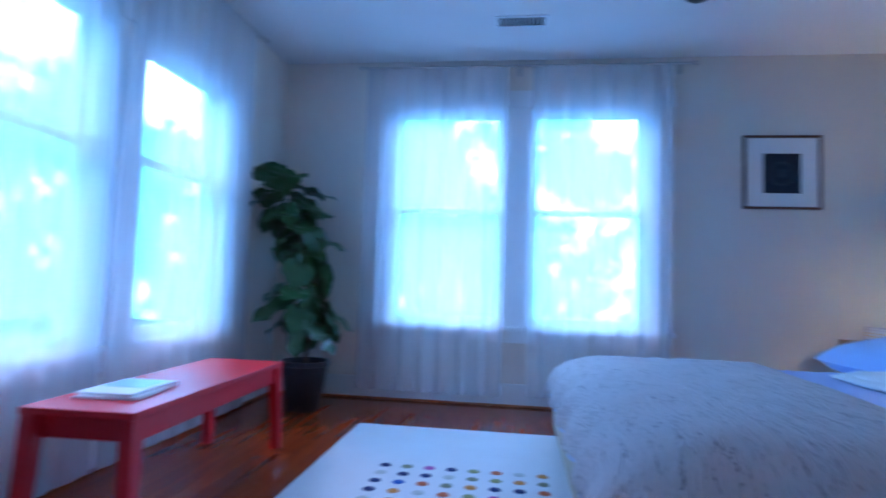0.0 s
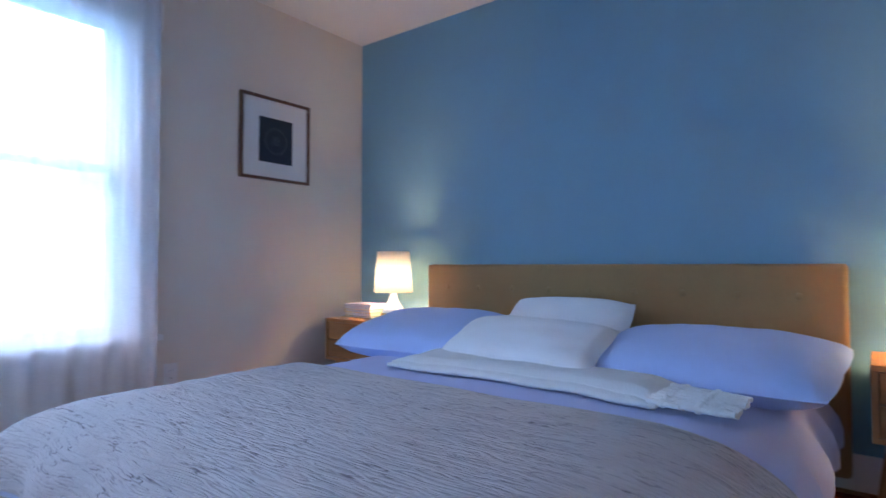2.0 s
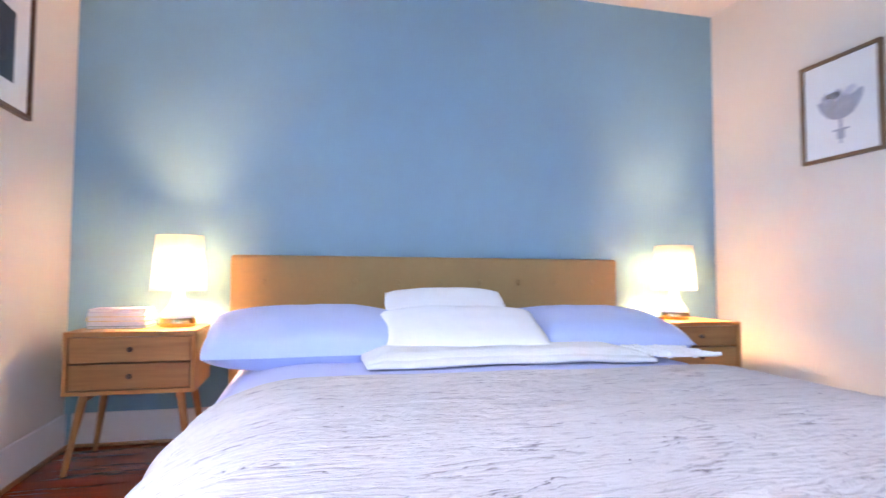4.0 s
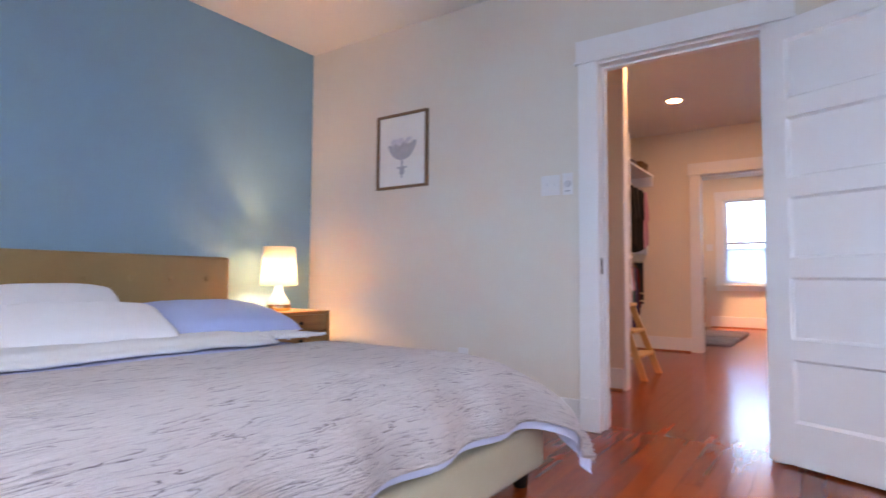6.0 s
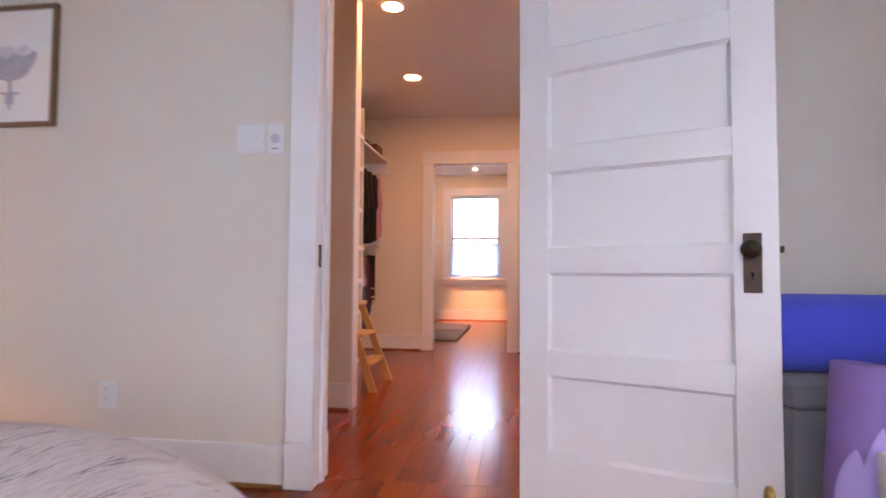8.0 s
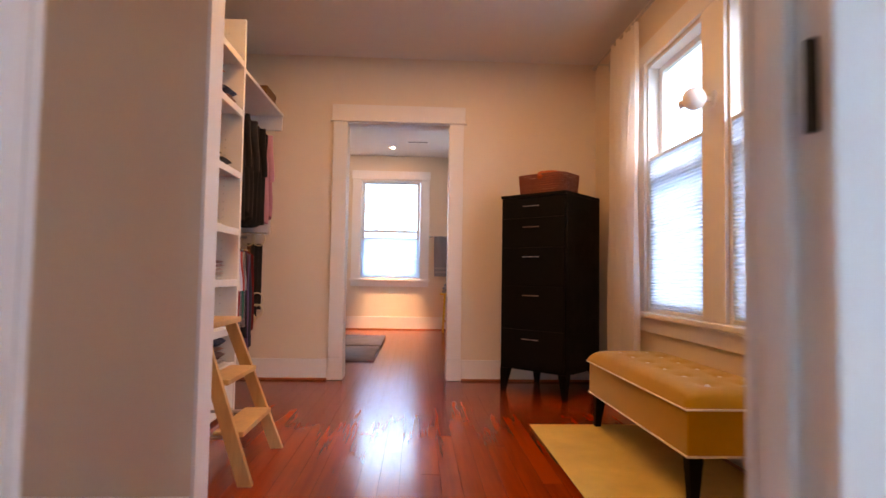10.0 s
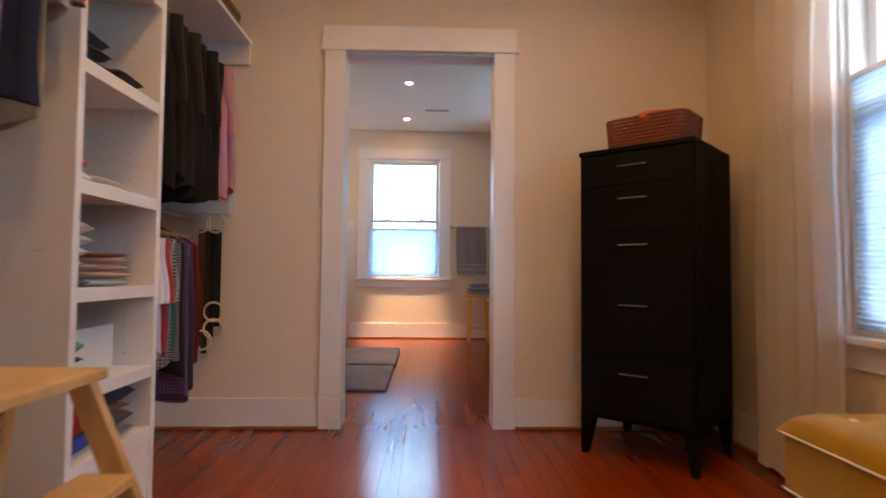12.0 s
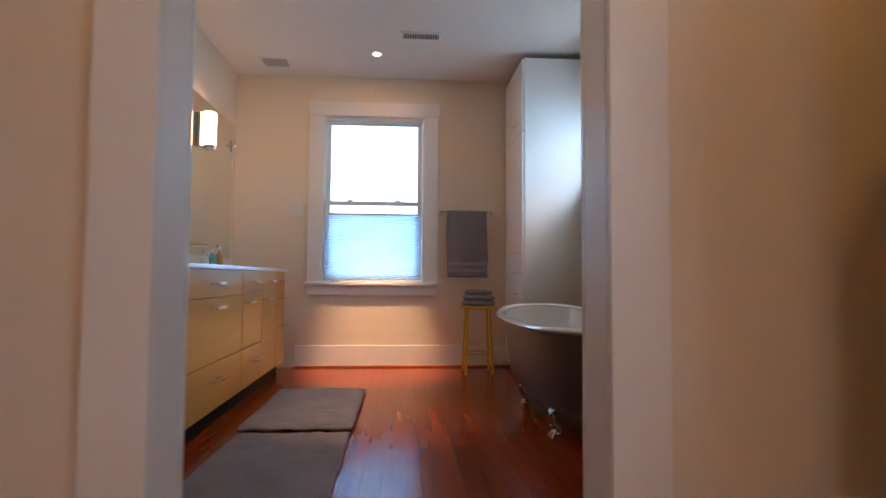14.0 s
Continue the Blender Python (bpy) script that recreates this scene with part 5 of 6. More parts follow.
# ---- closet: built-in tower, rails, top shelf ----
tower = thing("shelf_tower", (2.76, -1.375, 0.0), "tall white built-in closet shelves holding folded clothes", "shelf")
TW, TD = 0.25, 0.272
for x in (-TW, TW - 0.03):
    bm = B()
    box(bm, x, x + 0.03, -TD, TD, 0.0, 2.42, 0.002)
    part("side_panel", bm, TRIM, tower)
bm = B()
box(bm, -TW + 0.0302, TW - 0.0302, TD - 0.012, TD, 0.0, 2.42)
part("back_panel", bm, TRIM, tower)
SHELVES = (0.29, 0.505, 0.79, 1.10, 1.45, 1.84, 2.15)
for z in SHELVES:
    bm = B()
    box(bm, -TW + 0.0302, TW - 0.0302, -TD + 0.0205, TD - 0.0122, z - 0.02, z)
    sh = part("shelf", bm, TRIM, tower)
    bm = B()
    box(bm, -TW + 0.0302, TW - 0.0302, -TD + 0.001, -TD + 0.0202, z - 0.038, z + 0.003, 0.002)
    part("front_edge", bm, TRIM, sh)
bm = B()
box(bm, -TW + 0.0302, TW - 0.0302, -TD + 0.004, -TD + 0.02, 0.02, 0.25, 0.002)
part("kick_panel", bm, TRIM, tower)
bm = B()
for sx in (-TW + 0.0304, TW - 0.0304):
    for sy in (-0.17, 0.17):
        for k in range(38):
            rod(bm, (sx - 0.0002, sy, 0.55 + 0.048 * k), (sx + 0.0002, sy, 0.55 + 0.048 * k), 0.003, seg=6)
tagged(part("shelf_pin_holes", bm, GREYP, tower, "tiny dark shelf-pin holes"), kind="stuff")

top = thing("closet_shelf", (0, 0, 0), "white high closet shelf on brackets above the hanging rails", "shelf", kind="structure")
for x0, x1 in ((1.347, 2.508), (3.012, 4.008)):
    bm = B()
    box(bm, x0, x1, -1.645, -1.102, 2.095, 2.118, 0.002)
    part("board", bm, TRIM, top)
    bm = B()
    box(bm, x0, x1, -1.125, -1.102, 2.0, 2.0945, 0.002)
    part("cleat", bm, TRIM, top)
bm = B()
for y0, z0, y1, z1 in ((-1.62, 2.06, -1.15, 2.06),):
    box(bm, 3.985, 4.008, -1.64, -1.126, 1.98, 2.0945, 0.006)
part("side_cleat", bm, TRIM, top)
bm = B()
box(bm, 3.985, 4.008, -1.57, -1.126, 1.14, 1.27, 0.02)
part("side_cleat", bm, TRIM, top)
for x0, x1, z in ((1.347, 2.508, 2.0), (3.012, 3.984, 2.03), (3.012, 3.984, 1.12)):
    bm = B()
    rod(bm, (x0, -1.38, z), (x1, -1.38, z), 0.015, seg=14)
    t = tagged(new("closet_rail", mesh_of("closet_rail", bm, NICKEL, True)), "round metal clothes rail in the closet", "clothes rail", "closet rails")


def garment(x, rail_z, length, col, pattern="", width=0.42, thick=0.045, label="", sleeves=0.0, seed=0, kind="shirt", y=-1.38, flare=0.0):
    """A garment on a hanger that hangs across the rail, with folds running down."""
    t = thing(kind, (x, y, rail_z), label, kind, group="hanging clothes")
    bm = B()

    def fn(u, v):
        a = 2 * math.pi * u
        if v < 0.12:
            w = 0.09 + (width - 0.09) * (v / 0.12) ** 0.8
        else:
            w = width * (1 + flare * (v - 0.12) + 0.05 * noise.noise(Vector((seed, v * 3, 1))))
        th = thick * (0.35 + 0.65 * min(1, v / 0.2))
        f = 1 + 0.35 * math.sin(a * 7 + seed) * min(1, v * 1.5) + 0.25 * noise.noise(Vector((math.cos(a) * 3, v * 4, seed)))
        hem = 0.025 * math.sin(a * 2 + seed) * v
        drop = 0.075 + (0.085 * v / 0.12 if v < 0.12 else 0.085 + (v - 0.12) / 0.88 * (length - 0.16)) + hem
        return (th / 2 * math.sin(a) * f + 0.01 * math.sin(v * 5 + seed), w / 2 * math.cos(a), -drop)
    sheet(bm, 40, 16, fn, True)
    m = dye(col, pattern)
    body = part("body", bm, m, t, "", True)
    if sleeves:
        for s in (-1, 1):
            bm = B()

            def sl(u, v, s=s):
                a = 2 * math.pi * u
                r = 0.055 - 0.018 * v
                return (0.4 * r * math.cos(a) + 0.012 * s * math.sin(v * 6), s * (width / 2 - 0.012 + 0.03 * v) + 0.55 * r * math.sin(a), -0.15 - sleeves * v)
            sheet(bm, 14, 8, sl, True)
            part("sleeve", bm, m, t, "", True)
    bm = B()
    torus(bm, (0, 0, 0.0), 0.021, 0.0018, "x", 16, 6, 0.7)
    rod(bm, (0, 0, -0.02), (0, 0, -0.075), 0.0018, seg=6)
    for s in (-1, 1):
        rod(bm, (0, 0, -0.072), (0, s * width * 0.43, -0.13), 0.005, 0.004, 7)
    part("hanger", bm, WICKER if seed % 2 else NICKEL, t, "", True)
    return t


WHT, NVY, BLK, PNK, GRY = (0.72, 0.72, 0.74), (0.018, 0.02, 0.05), (0.012, 0.011, 0.014), (0.62, 0.30, 0.38), (0.22, 0.22, 0.24)
LEFT = ((2.085, 0.72, WHT, "", "white cotton shirt"), (2.135, 0.74, (0.25, 0.42, 0.68), "check", "blue and white checked shirt"), (1.72, 0.70, (0.55, 0.58, 0.62), "", "pale grey shirt"),
        (2.185, 0.76, (0.16, 0.10, 0.18), "stripe", "purple and white striped shirt"), (1.82, 0.74, (0.10, 0.08, 0.10), "", "dark plum shirt"), (1.93, 0.78, NVY, "", "dark navy jacket"),
        (2.25, 0.80, NVY, "", "dark navy jacket"), (2.325, 0.80, (0.03, 0.04, 0.09), "", "dark purple blouse"), (2.425, 0.42, (0.62, 0.20, 0.04), "plaid", "orange and blue plaid short-sleeved shirt"),
        (2.47, 0.52, (0.66, 0.60, 0.62), "", "pale lilac blouse"), (2.38, 0.86, (0.44, 0.36, 0.25), "", "beige crocheted cardigan"))
for k, (x, ln, c, pt, lb) in enumerate(LEFT):
    garment(x, 2.0, ln - 0.07, c, pt, 0.58 if k < 9 else 0.50, 0.042, lb + " on a hanger", 0.30 if k % 3 else 0.2, k + 1)
RIGHT = ((3.10, 0.80, (0.05, 0.05, 0.055), "", "dark grey wool jacket"), (3.19, 0.84, BLK, "", "black jacket"), (3.28, 0.80, (0.016, 0.013, 0.014), "", "very dark brown jacket"), (3.37, 0.84, (0.02, 0.019, 0.022), "", "charcoal cardigan"),
         (3.47, 0.86, BLK, "", "long black dress"), (3.57, 0.85, BLK, "", "black coat"), (3.67, 0.82, BLK, "", "black knitted top"), (3.77, 0.80, PNK, "", "pink blouse"), (3.86, 0.76, (0.55, 0.24, 0.32), "", "dusky pink blouse"))
for k, (x, ln, c, pt, lb) in enumerate(RIGHT):
    garment(x, 2.03, ln, c, pt, 0.46, 0.065, lb + " on a hanger", 0.35 if k % 2 else 0.0, k + 20, "garment")
LOWER = ((3.08, 0.72, WHT, "", "white long shirt"), (3.15, 0.60, (0.60, 0.62, 0.80), "", "pale lavender top"), (3.22, 0.62, (0.45, 0.06, 0.06), "", "red top"), (3.29, 0.66, (0.04, 0.04, 0.05), "check", "black and white checked top"),
         (3.36, 0.58, (0.02, 0.17, 0.14), "", "dark teal top"), (3.43, 0.62, (0.05, 0.05, 0.06), "stripe", "black and white striped top"), (3.50, 0.70, (0.02, 0.018, 0.03), "", "black skirt"), (3.57, 0.82, (0.13, 0.012, 0.03), "plaid", "dark red and navy plaid skirt"),
         (3.65, 0.80, (0.04, 0.045, 0.07), "", "dark blue trousers"), (3.73, 0.70, (0.17, 0.018, 0.02), "", "dark red lace top"))
for k, (x, ln, c, pt, lb) in enumerate(LOWER):
    garment(3.07 + (x - 3.08) * 0.62, 1.12, ln, c, pt, 0.44, 0.045, lb + " on a lower rail hanger", 0.25 if k < 4 else 0.0, k + 40, "garment", flare=0.06)

belts = thing("belt_hanger", (3.93, -1.47, 1.10), "belts hanging from cream rings on the closet wall", "belt hanger")
CREAM = mat("cream_plastic", (0.72, 0.62, 0.42), 0.4)
for k, (dy, zz) in enumerate(((0.05, 0.0), (-0.03, 0.0), (-0.03, -0.47), (-0.03, -0.56), (0.03, -0.62))):
    bm = B()
    torus(bm, (0, dy, zz), 0.05, 0.006, "x", 24, 8)
    part("ring", bm, CREAM, belts, smooth=True)
for k, (dy, ln, c) in enumerate(((0.045, 0.62, (0.16, 0.05, 0.02)), (0.02, 0.66, (0.05, 0.03, 0.02)), (-0.01, 0.58, (0.015, 0.013, 0.013)), (-0.04, 0.52, (0.02, 0.018, 0.018)))):
    bm = B()
    box(bm, 0.004 + 0.005 * k, 0.008 + 0.005 * k, dy - 0.016, dy + 0.016, -ln - 0.03, -0.035, 0.001)
    bl = part("belt", bm, mat("belt_leather", c, 0.4, vary=0.2, scale=30, bump=0.3, bscale=90), belts)
    bm = B()
    torus(bm, (0.012 + 0.005 * k, dy, -ln - 0.03), 0.02, 0.003, "x", 14, 6)
    part("buckle", bm, NICKEL, bl, "metal buckle", True)
bm = B()
rod(bm, (0.0, 0.09, 0.05), (0.054, 0.09, 0.05), 0.006, seg=10)
rod(bm, (0.0, -0.09, 0.05), (0.0, 0.09, 0.05), 0.005, seg=10)
part("rack", bm, NICKEL, belts, "thin metal bar")

# hanging pocket organiser left of the tower
org = thing("hanging_organizer", (2.11, -1.42, 0.0), "white hanging closet organizer with rounded open pockets", "organizer")
bm = B()
box(bm, -0.19, 0.19, 0.20, 0.205, 0.10, 1.17)
for x in (-0.19, 0.186):
    box(bm, x, x + 0.004, -0.06, 0.1995, 0.10, 1.17)
part("back_panel", bm, WHITECL, org)
TRAYS = (0.16, 0.39, 0.62, 0.85)
for z in TRAYS + (1.13,):
    bm = B()

    def tray(u, v, z=z):
        x = -0.185 + 0.37 * u
        bow = 0.07 * (1 - (2 * u - 1) ** 2)
        return (x, 0.195 + (-0.355 - bow) * v, z + (0.03 * v ** 2 if v > 0 else 0) * (1 - 0.5 * abs(2 * u - 1)))
    sheet(bm, 14, 8, tray)
    ob = part("pocket_floor", bm, WHITECL, org, "", True)
    so = ob.modifiers.new("thickness", "SOLIDIFY")
    so.thickness = 0.006
    if z < 1.1:
        bm = B()

        def lip(u, v, z=z):
            bow = 0.07 * (1 - (2 * u - 1) ** 2)
            return (-0.185 + 0.37 * u, -0.16 - bow - 0.012 * v, z + 0.03 * (1 - 0.5 * abs(2 * u - 1)) - 0.03 + 0.075 * v)
        sheet(bm, 14, 3, lip)
        ob = part("pocket_lip", bm, WHITECL, org, "", True)
        so = ob.modifiers.new("thickness", "SOLIDIFY")
        so.thickness = 0.006


def crumple(at, w, d, h, col, label, seed, pattern="", kind="folded_clothes"):
    """A loosely folded or crumpled garment."""
    return solo(kind, pillow_bm(w, d, h, seed, 18, 14, 0.3), dye(col, pattern), label, "clothes", group="clothes in the closet", smooth=True, at=pose(*at, 0, 0, seed * 17 % 20 - 10))


for k, (dx, z, c, lb) in enumerate(((-0.06, 0.862, (0.60, 0.03, 0.03), "crumpled red top in an organizer pocket"), (0.06, 0.87, (0.03, 0.08, 0.42), "crumpled blue shorts in an organizer pocket"), (0.0, 0.632, (0.03, 0.03, 0.045), "dark socks in an organizer pocket"),
                                    (-0.05, 0.402, (0.70, 0.12, 0.04), "crumpled orange top in an organizer pocket"), (0.05, 0.172, (0.03, 0.35, 0.45), "crumpled teal top in an organizer pocket"), (-0.08, 0.172, (0.02, 0.02, 0.03), "black tights in an organizer pocket"))):
    crumple((2.11 + dx, -1.40, z), 0.18, 0.24, 0.11, c, lb, k * 2.3 + 1)


def stack(x, y, z, items, w, d):
    """Folded garments one on another."""
    for k, (c, h, pt, lb) in enumerate(items):
        crumple((x + random.uniform(-.008, .008), y + random.uniform(-.01, .01), z), w * random.uniform(.94, 1.03), d, h, c, lb, k * 1.7 + x * 3, pt)
        z += h * 0.93


stack(2.625, -1.42, 0.7905, [((0.05, 0.035, 0.04), 0.03, "", "folded dark garment in a stack"), ((0.55, 0.35, 0.03), 0.03, "", "folded mustard garment in a stack"), (WHT, 0.035, "", "folded white shirt in a stack"), (WHT, 0.04, "", "folded white shirt in a stack"), ((0.72, 0.74, 0.80), 0.04, "", "folded pale blue shirt in a stack"), (WHT, 0.045, "", "folded white shirt in a stack")], 0.20, 0.34)
stack(2.855, -1.42, 0.7905, [(WHT, 0.028, "", "folded white top in a stack"), ((0.62, 0.46, 0.42), 0.026, "", "folded pale pink top in a stack"), ((0.68, 0.50, 0.48), 0.026, "", "folded pink top in a stack"), ((0.55, 0.33, 0.30), 0.024, "", "folded dusky pink top in a stack"), ((0.40, 0.20, 0.16), 0.022, "", "folded rust top in a stack")], 0.21, 0.34)
stack(2.83, -1.42, 1.1005, [(WHT, 0.03, "", "folded white cloth on a shelf"), (WHT, 0.025, "", "folded white cloth on a shelf")], 0.21, 0.34)
stack(2.615, -1.46, 1.1005, [(WHT, 0.05, "", "folded white cloth on a shelf"), ((0.60, 0.02, 0.02), 0.04, "", "folded red top on a shelf")], 0.16, 0.30)
stack(2.645, -1.45, 1.4505, [(BLK, 0.045, "", "folded black sweater on a shelf"), (BLK, 0.045, "", "folded black sweater on a shelf"), ((0.03, 0.035, 0.03), 0.05, "", "folded dark green sweater on a shelf")], 0.20, 0.34)
stack(2.865, -1.45, 1.4505, [(BLK, 0.04, "", "folded black sweater on a shelf"), ((0.035, 0.03, 0.03), 0.035, "", "folded dark sweater on a shelf")], 0.18, 0.34)
stack(2.65, -1.45, 1.8405, [((0.75, 0.55, 0.45), 0.04, "", "folded peach top on a high shelf"), (NVY, 0.05, "", "folded navy sweater on a high shelf"), (NVY, 0.05, "", "folded navy sweater on a high shelf"), ((0.65, 0.20, 0.04), 0.04, "", "folded orange top on a high shelf")], 0.21, 0.34)
stack(2.88, -1.45, 1.8405, [(WHT, 0.03, "", "folded white top on a high shelf"), ((0.30, 0.12, 0.08), 0.035, "", "folded brown top on a high shelf"), (NVY, 0.05, "", "folded navy sweater on a high shelf")], 0.17, 0.34)
stack(2.64, -1.42, 0.2905, [((0.03, 0.06, 0.35), 0.05, "", "folded blue garment on the lowest shelf"), ((0.55, 0.015, 0.03), 0.12, "", "crumpled red garment on the lowest shelf")], 0.20, 0.38)
stack(2.86, -1.42, 0.2905, [(GRY, 0.03, "stripe", "folded striped top on the lowest shelf"), ((0.12, 0.05, 0.04), 0.05, "", "folded brown trousers on the lowest shelf"), ((0.30, 0.12, 0.06), 0.03, "", "folded rust trousers on the lowest shelf"), (NVY, 0.06, "", "folded navy trousers on the lowest shelf")], 0.22, 0.38)
stack(2.61, -1.46, 0.5055, [((0.70, 0.70, 0.72), 0.03, "", "folded white top on a shelf"), ((0.55, 0.05, 0.10), 0.03, "", "folded red top on a shelf"), (BLK, 0.03, "", "folded black top on a shelf"), ((0.02, 0.22, 0.12), 0.05, "", "folded green top on a shelf")], 0.14, 0.30)
bm = B()
for b in ((-.13, .13, -.16, .16, 0, .004), (-.13, .13, -.16, -.156, .004, .15), (-.13, .13, .156, .16, .004, .15), (-.13, -.126, -.156, .156, .004, .15), (.126, .13, -.156, .156, .004, .15)):
    box(bm, *b)
solo("storage_box", bm, PLASTIC, "open white storage box on a closet shelf", "box", at=pose(2.83, -1.36, 0.5055, 0, 0, 3))
for x, w, d, h, c, lb in ((3.20, 0.30, 0.32, 0.16, (0.05, 0.045, 0.05), "dark folded bag on the top closet shelf"), (3.55, 0.28, 0.34, 0.14, (0.03, 0.03, 0.05), "black soft bag on the top closet shelf")):
    solo("bag", pillow_bm(w, d, h, x, 16, 12, 0.25), dye(c), lb, "bag", smooth=True, at=pose(x, -1.40, 2.1185))
bx = thing("shoe_box", (3.83, -1.42, 2.1185), "brown cardboard box on the top closet shelf", "box")
CARD = mat("cardboard", (0.20, 0.10, 0.045), 0.85, vary=0.12)
bm = B()
box(bm, -.13, .13, -.17, .17, 0, .10, .002)
part("body", bm, CARD, bx)
bm = B()
box(bm, -.134, .134, -.174, .174, .1005, .13, .002)
part("lid", bm, CARD, bx)

# ---- closet: step ladder ----
lad = thing("step_ladder", (2.13, -1.80, 0.0), "folding birch step ladder with two treads and a top step", "ladder")
# local +y points to the climbing side
lad.matrix_basis = pose(2.01, -1.79, 0.0, 0, 0, 180)
bm = B()
box(bm, -0.225, 0.225, -0.13, 0.12, 0.60, 0.626, 0.006)
part("top_step", bm, BIRCH, lad)
for s in (-1, 1):
    bm = B()
    bar4(bm, (s * 0.245, 0.30, 0.0), (s * 0.19, 0.08, 0.5995), 0.026, 0.055, 0.026, 0.055)
    part("front_rail", bm, BIRCH, lad)
    bm = B()
    bar4(bm, (s * 0.21, -0.17, 0.0), (s * 0.16, -0.06, 0.5995), 0.026, 0.045, 0.026, 0.045)
    part("back_rail", bm, BIRCH, lad)
    bm = B()
    rod(bm, (s * 0.212, -0.135, 0.175), (s * 0.222, 0.235, 0.18), 0.008, seg=8)
    part("steel_strut", bm, NICKEL, lad, "flat steel strut", True)
for z, f, wd in ((0.20, 0.215, 0.212), (0.40, 0.145, 0.194)):
    bm = B()
    box(bm, -wd, wd, f - 0.06, f + 0.06, z - 0.022, z, 0.004)
    part("tread", bm, BIRCH, lad)
bm = B()
bar4(bm, (-0.19, -0.15, 0.07), (0.15, -0.06, 0.55), 0.022, 0.012)
part("cross_brace", bm, BIRCH, lad)
bm = B()
bar4(bm, (0.19, -0.137, 0.07), (-0.15, -0.047, 0.55), 0.022, 0.012)
part("cross_brace", bm, BIRCH, lad)

# ---- closet: dresser and basket ----
dres = thing("dresser", (3.61, -3.72, 0.0), "tall black five-drawer dresser standing across the corner", "dresser")
DT = math.degrees(math.atan2(0.37, 0.355))
dres.matrix_basis = pose(3.617, -3.735, 0.0, 0, 0, DT) @ Matrix.Diagonal((1.03, 1.03, 1.016, 1))
# local: front at +y, width along x
bm = B()
box(bm, -0.262, 0.262, -0.245, 0.236, 0.17, 1.39, 0.003)
box(bm, -0.262, 0.262, -0.245, 0.2525, 1.3905, 1.412, 0.003)
part("body", bm, BLACKW, dres)
zz = [0.19, 0.455, 0.76, 1.03, 1.24, 1.385]
for a, b in zip(zz, zz[1:]):
    bm = B()
    box(bm, -0.25, 0.25, 0.2365, 0.252, a + 0.0015, b - 0.0015, 0.0015)
    dr = part("drawer_front", bm, BLACKW, dres)
    bm = B()
    zc = b - 0.065 if b - a > 0.2 else (a + b) / 2 + 0.01
    rod(bm, (-0.065, 0.266, zc), (0.065, 0.266, zc), 0.003, seg=10)
    for s in (-.05, .05):
        rod(bm, (s, 0.2525, zc), (s, 0.266, zc), 0.003, seg=8)
    part("handle", bm, NICKEL, dr, "slim metal bar handle", True)
for sx in (-1, 1):
    for sy in (-1, 1):
        bm = B()
        bar4(bm, (sx * 0.245, sy * 0.225, 0.0), (sx * 0.232, sy * 0.21, 0.1695), 0.028, 0.028, 0.06, 0.06)
        part("leg", bm, BLACKW, dres)
wb = thing("wicker_basket", (3.58, -3.73, 1.4125), "red-brown wicker basket with folded cloth on the dresser", "basket")
wb.matrix_basis = pose(3.555, -3.705, 1.4352, 0, 0, DT)
for k in range(9):
    bm = B()
    z = 0.008 + 0.0165 * k
    w, d = 0.182 + 0.0012 * k, 0.132 + 0.001 * k

    def strand(u, v, z=z, w=w, d=d, k=k):
        a = 2 * math.pi * u
        ex = 0.35
        x = w * math.copysign(abs(math.cos(a)) ** ex, math.cos(a))
        y = d * math.copysign(abs(math.sin(a)) ** ex, math.sin(a))
        o = 0.005 * math.cos(2 * math.pi * v) + 0.003 * math.sin(44 * a + (k % 2) * math.pi)
        q = math.hypot(x, y)
        return (x * (1 + o / q), y * (1 + o / q), z + 0.0085 * math.sin(2 * math.pi * v))
    sheet(bm, 176, 6, strand)
    part("strand", bm, WICKERR, wb, smooth=True)
bm = B()
box(bm, -0.17, 0.17, -0.12, 0.12, 0.001, 0.006)
part("bottom", bm, WICKERR, wb)
crumple((3.555, -3.705, 1.515), 0.29, 0.20, 0.10, (0.50, 0.10, 0.03), "orange-red folded cloth lying in the wicker basket", 0.0, kind="folded_cloth")

# ---- closet: ottoman, rug, curtain, globe light ----
ot = thing("storage_ottoman", (2.08, -3.94, 0.0), "long mustard tufted storage ottoman with cream piping", "ottoman")
bm = B()
box(bm, -0.575, 0.575, -0.21, 0.21, 0.19, 0.362, 0.008, 3)
part("body", bm, MUSTARD, ot, "", True)
bm = B()


def lid(u, v):
    x, y = 2 * u - 1, 2 * v - 1
    e = (1 - abs(x) ** 14) * (1 - abs(y) ** 6)
    t = 0.0
    for i in range(6):
        for j in range(2):
            dx, dy = (x * 0.585 - (-0.46 + 0.184 * i)), (y * 0.22 - (-0.075 + 0.15 * j))
            t += 0.014 * math.exp(-(dx * dx + dy * dy) / 0.0016)
    return (x * 0.585, y * 0.22, 0.372 + 0.068 * max(e, 0) ** 0.45 - t)


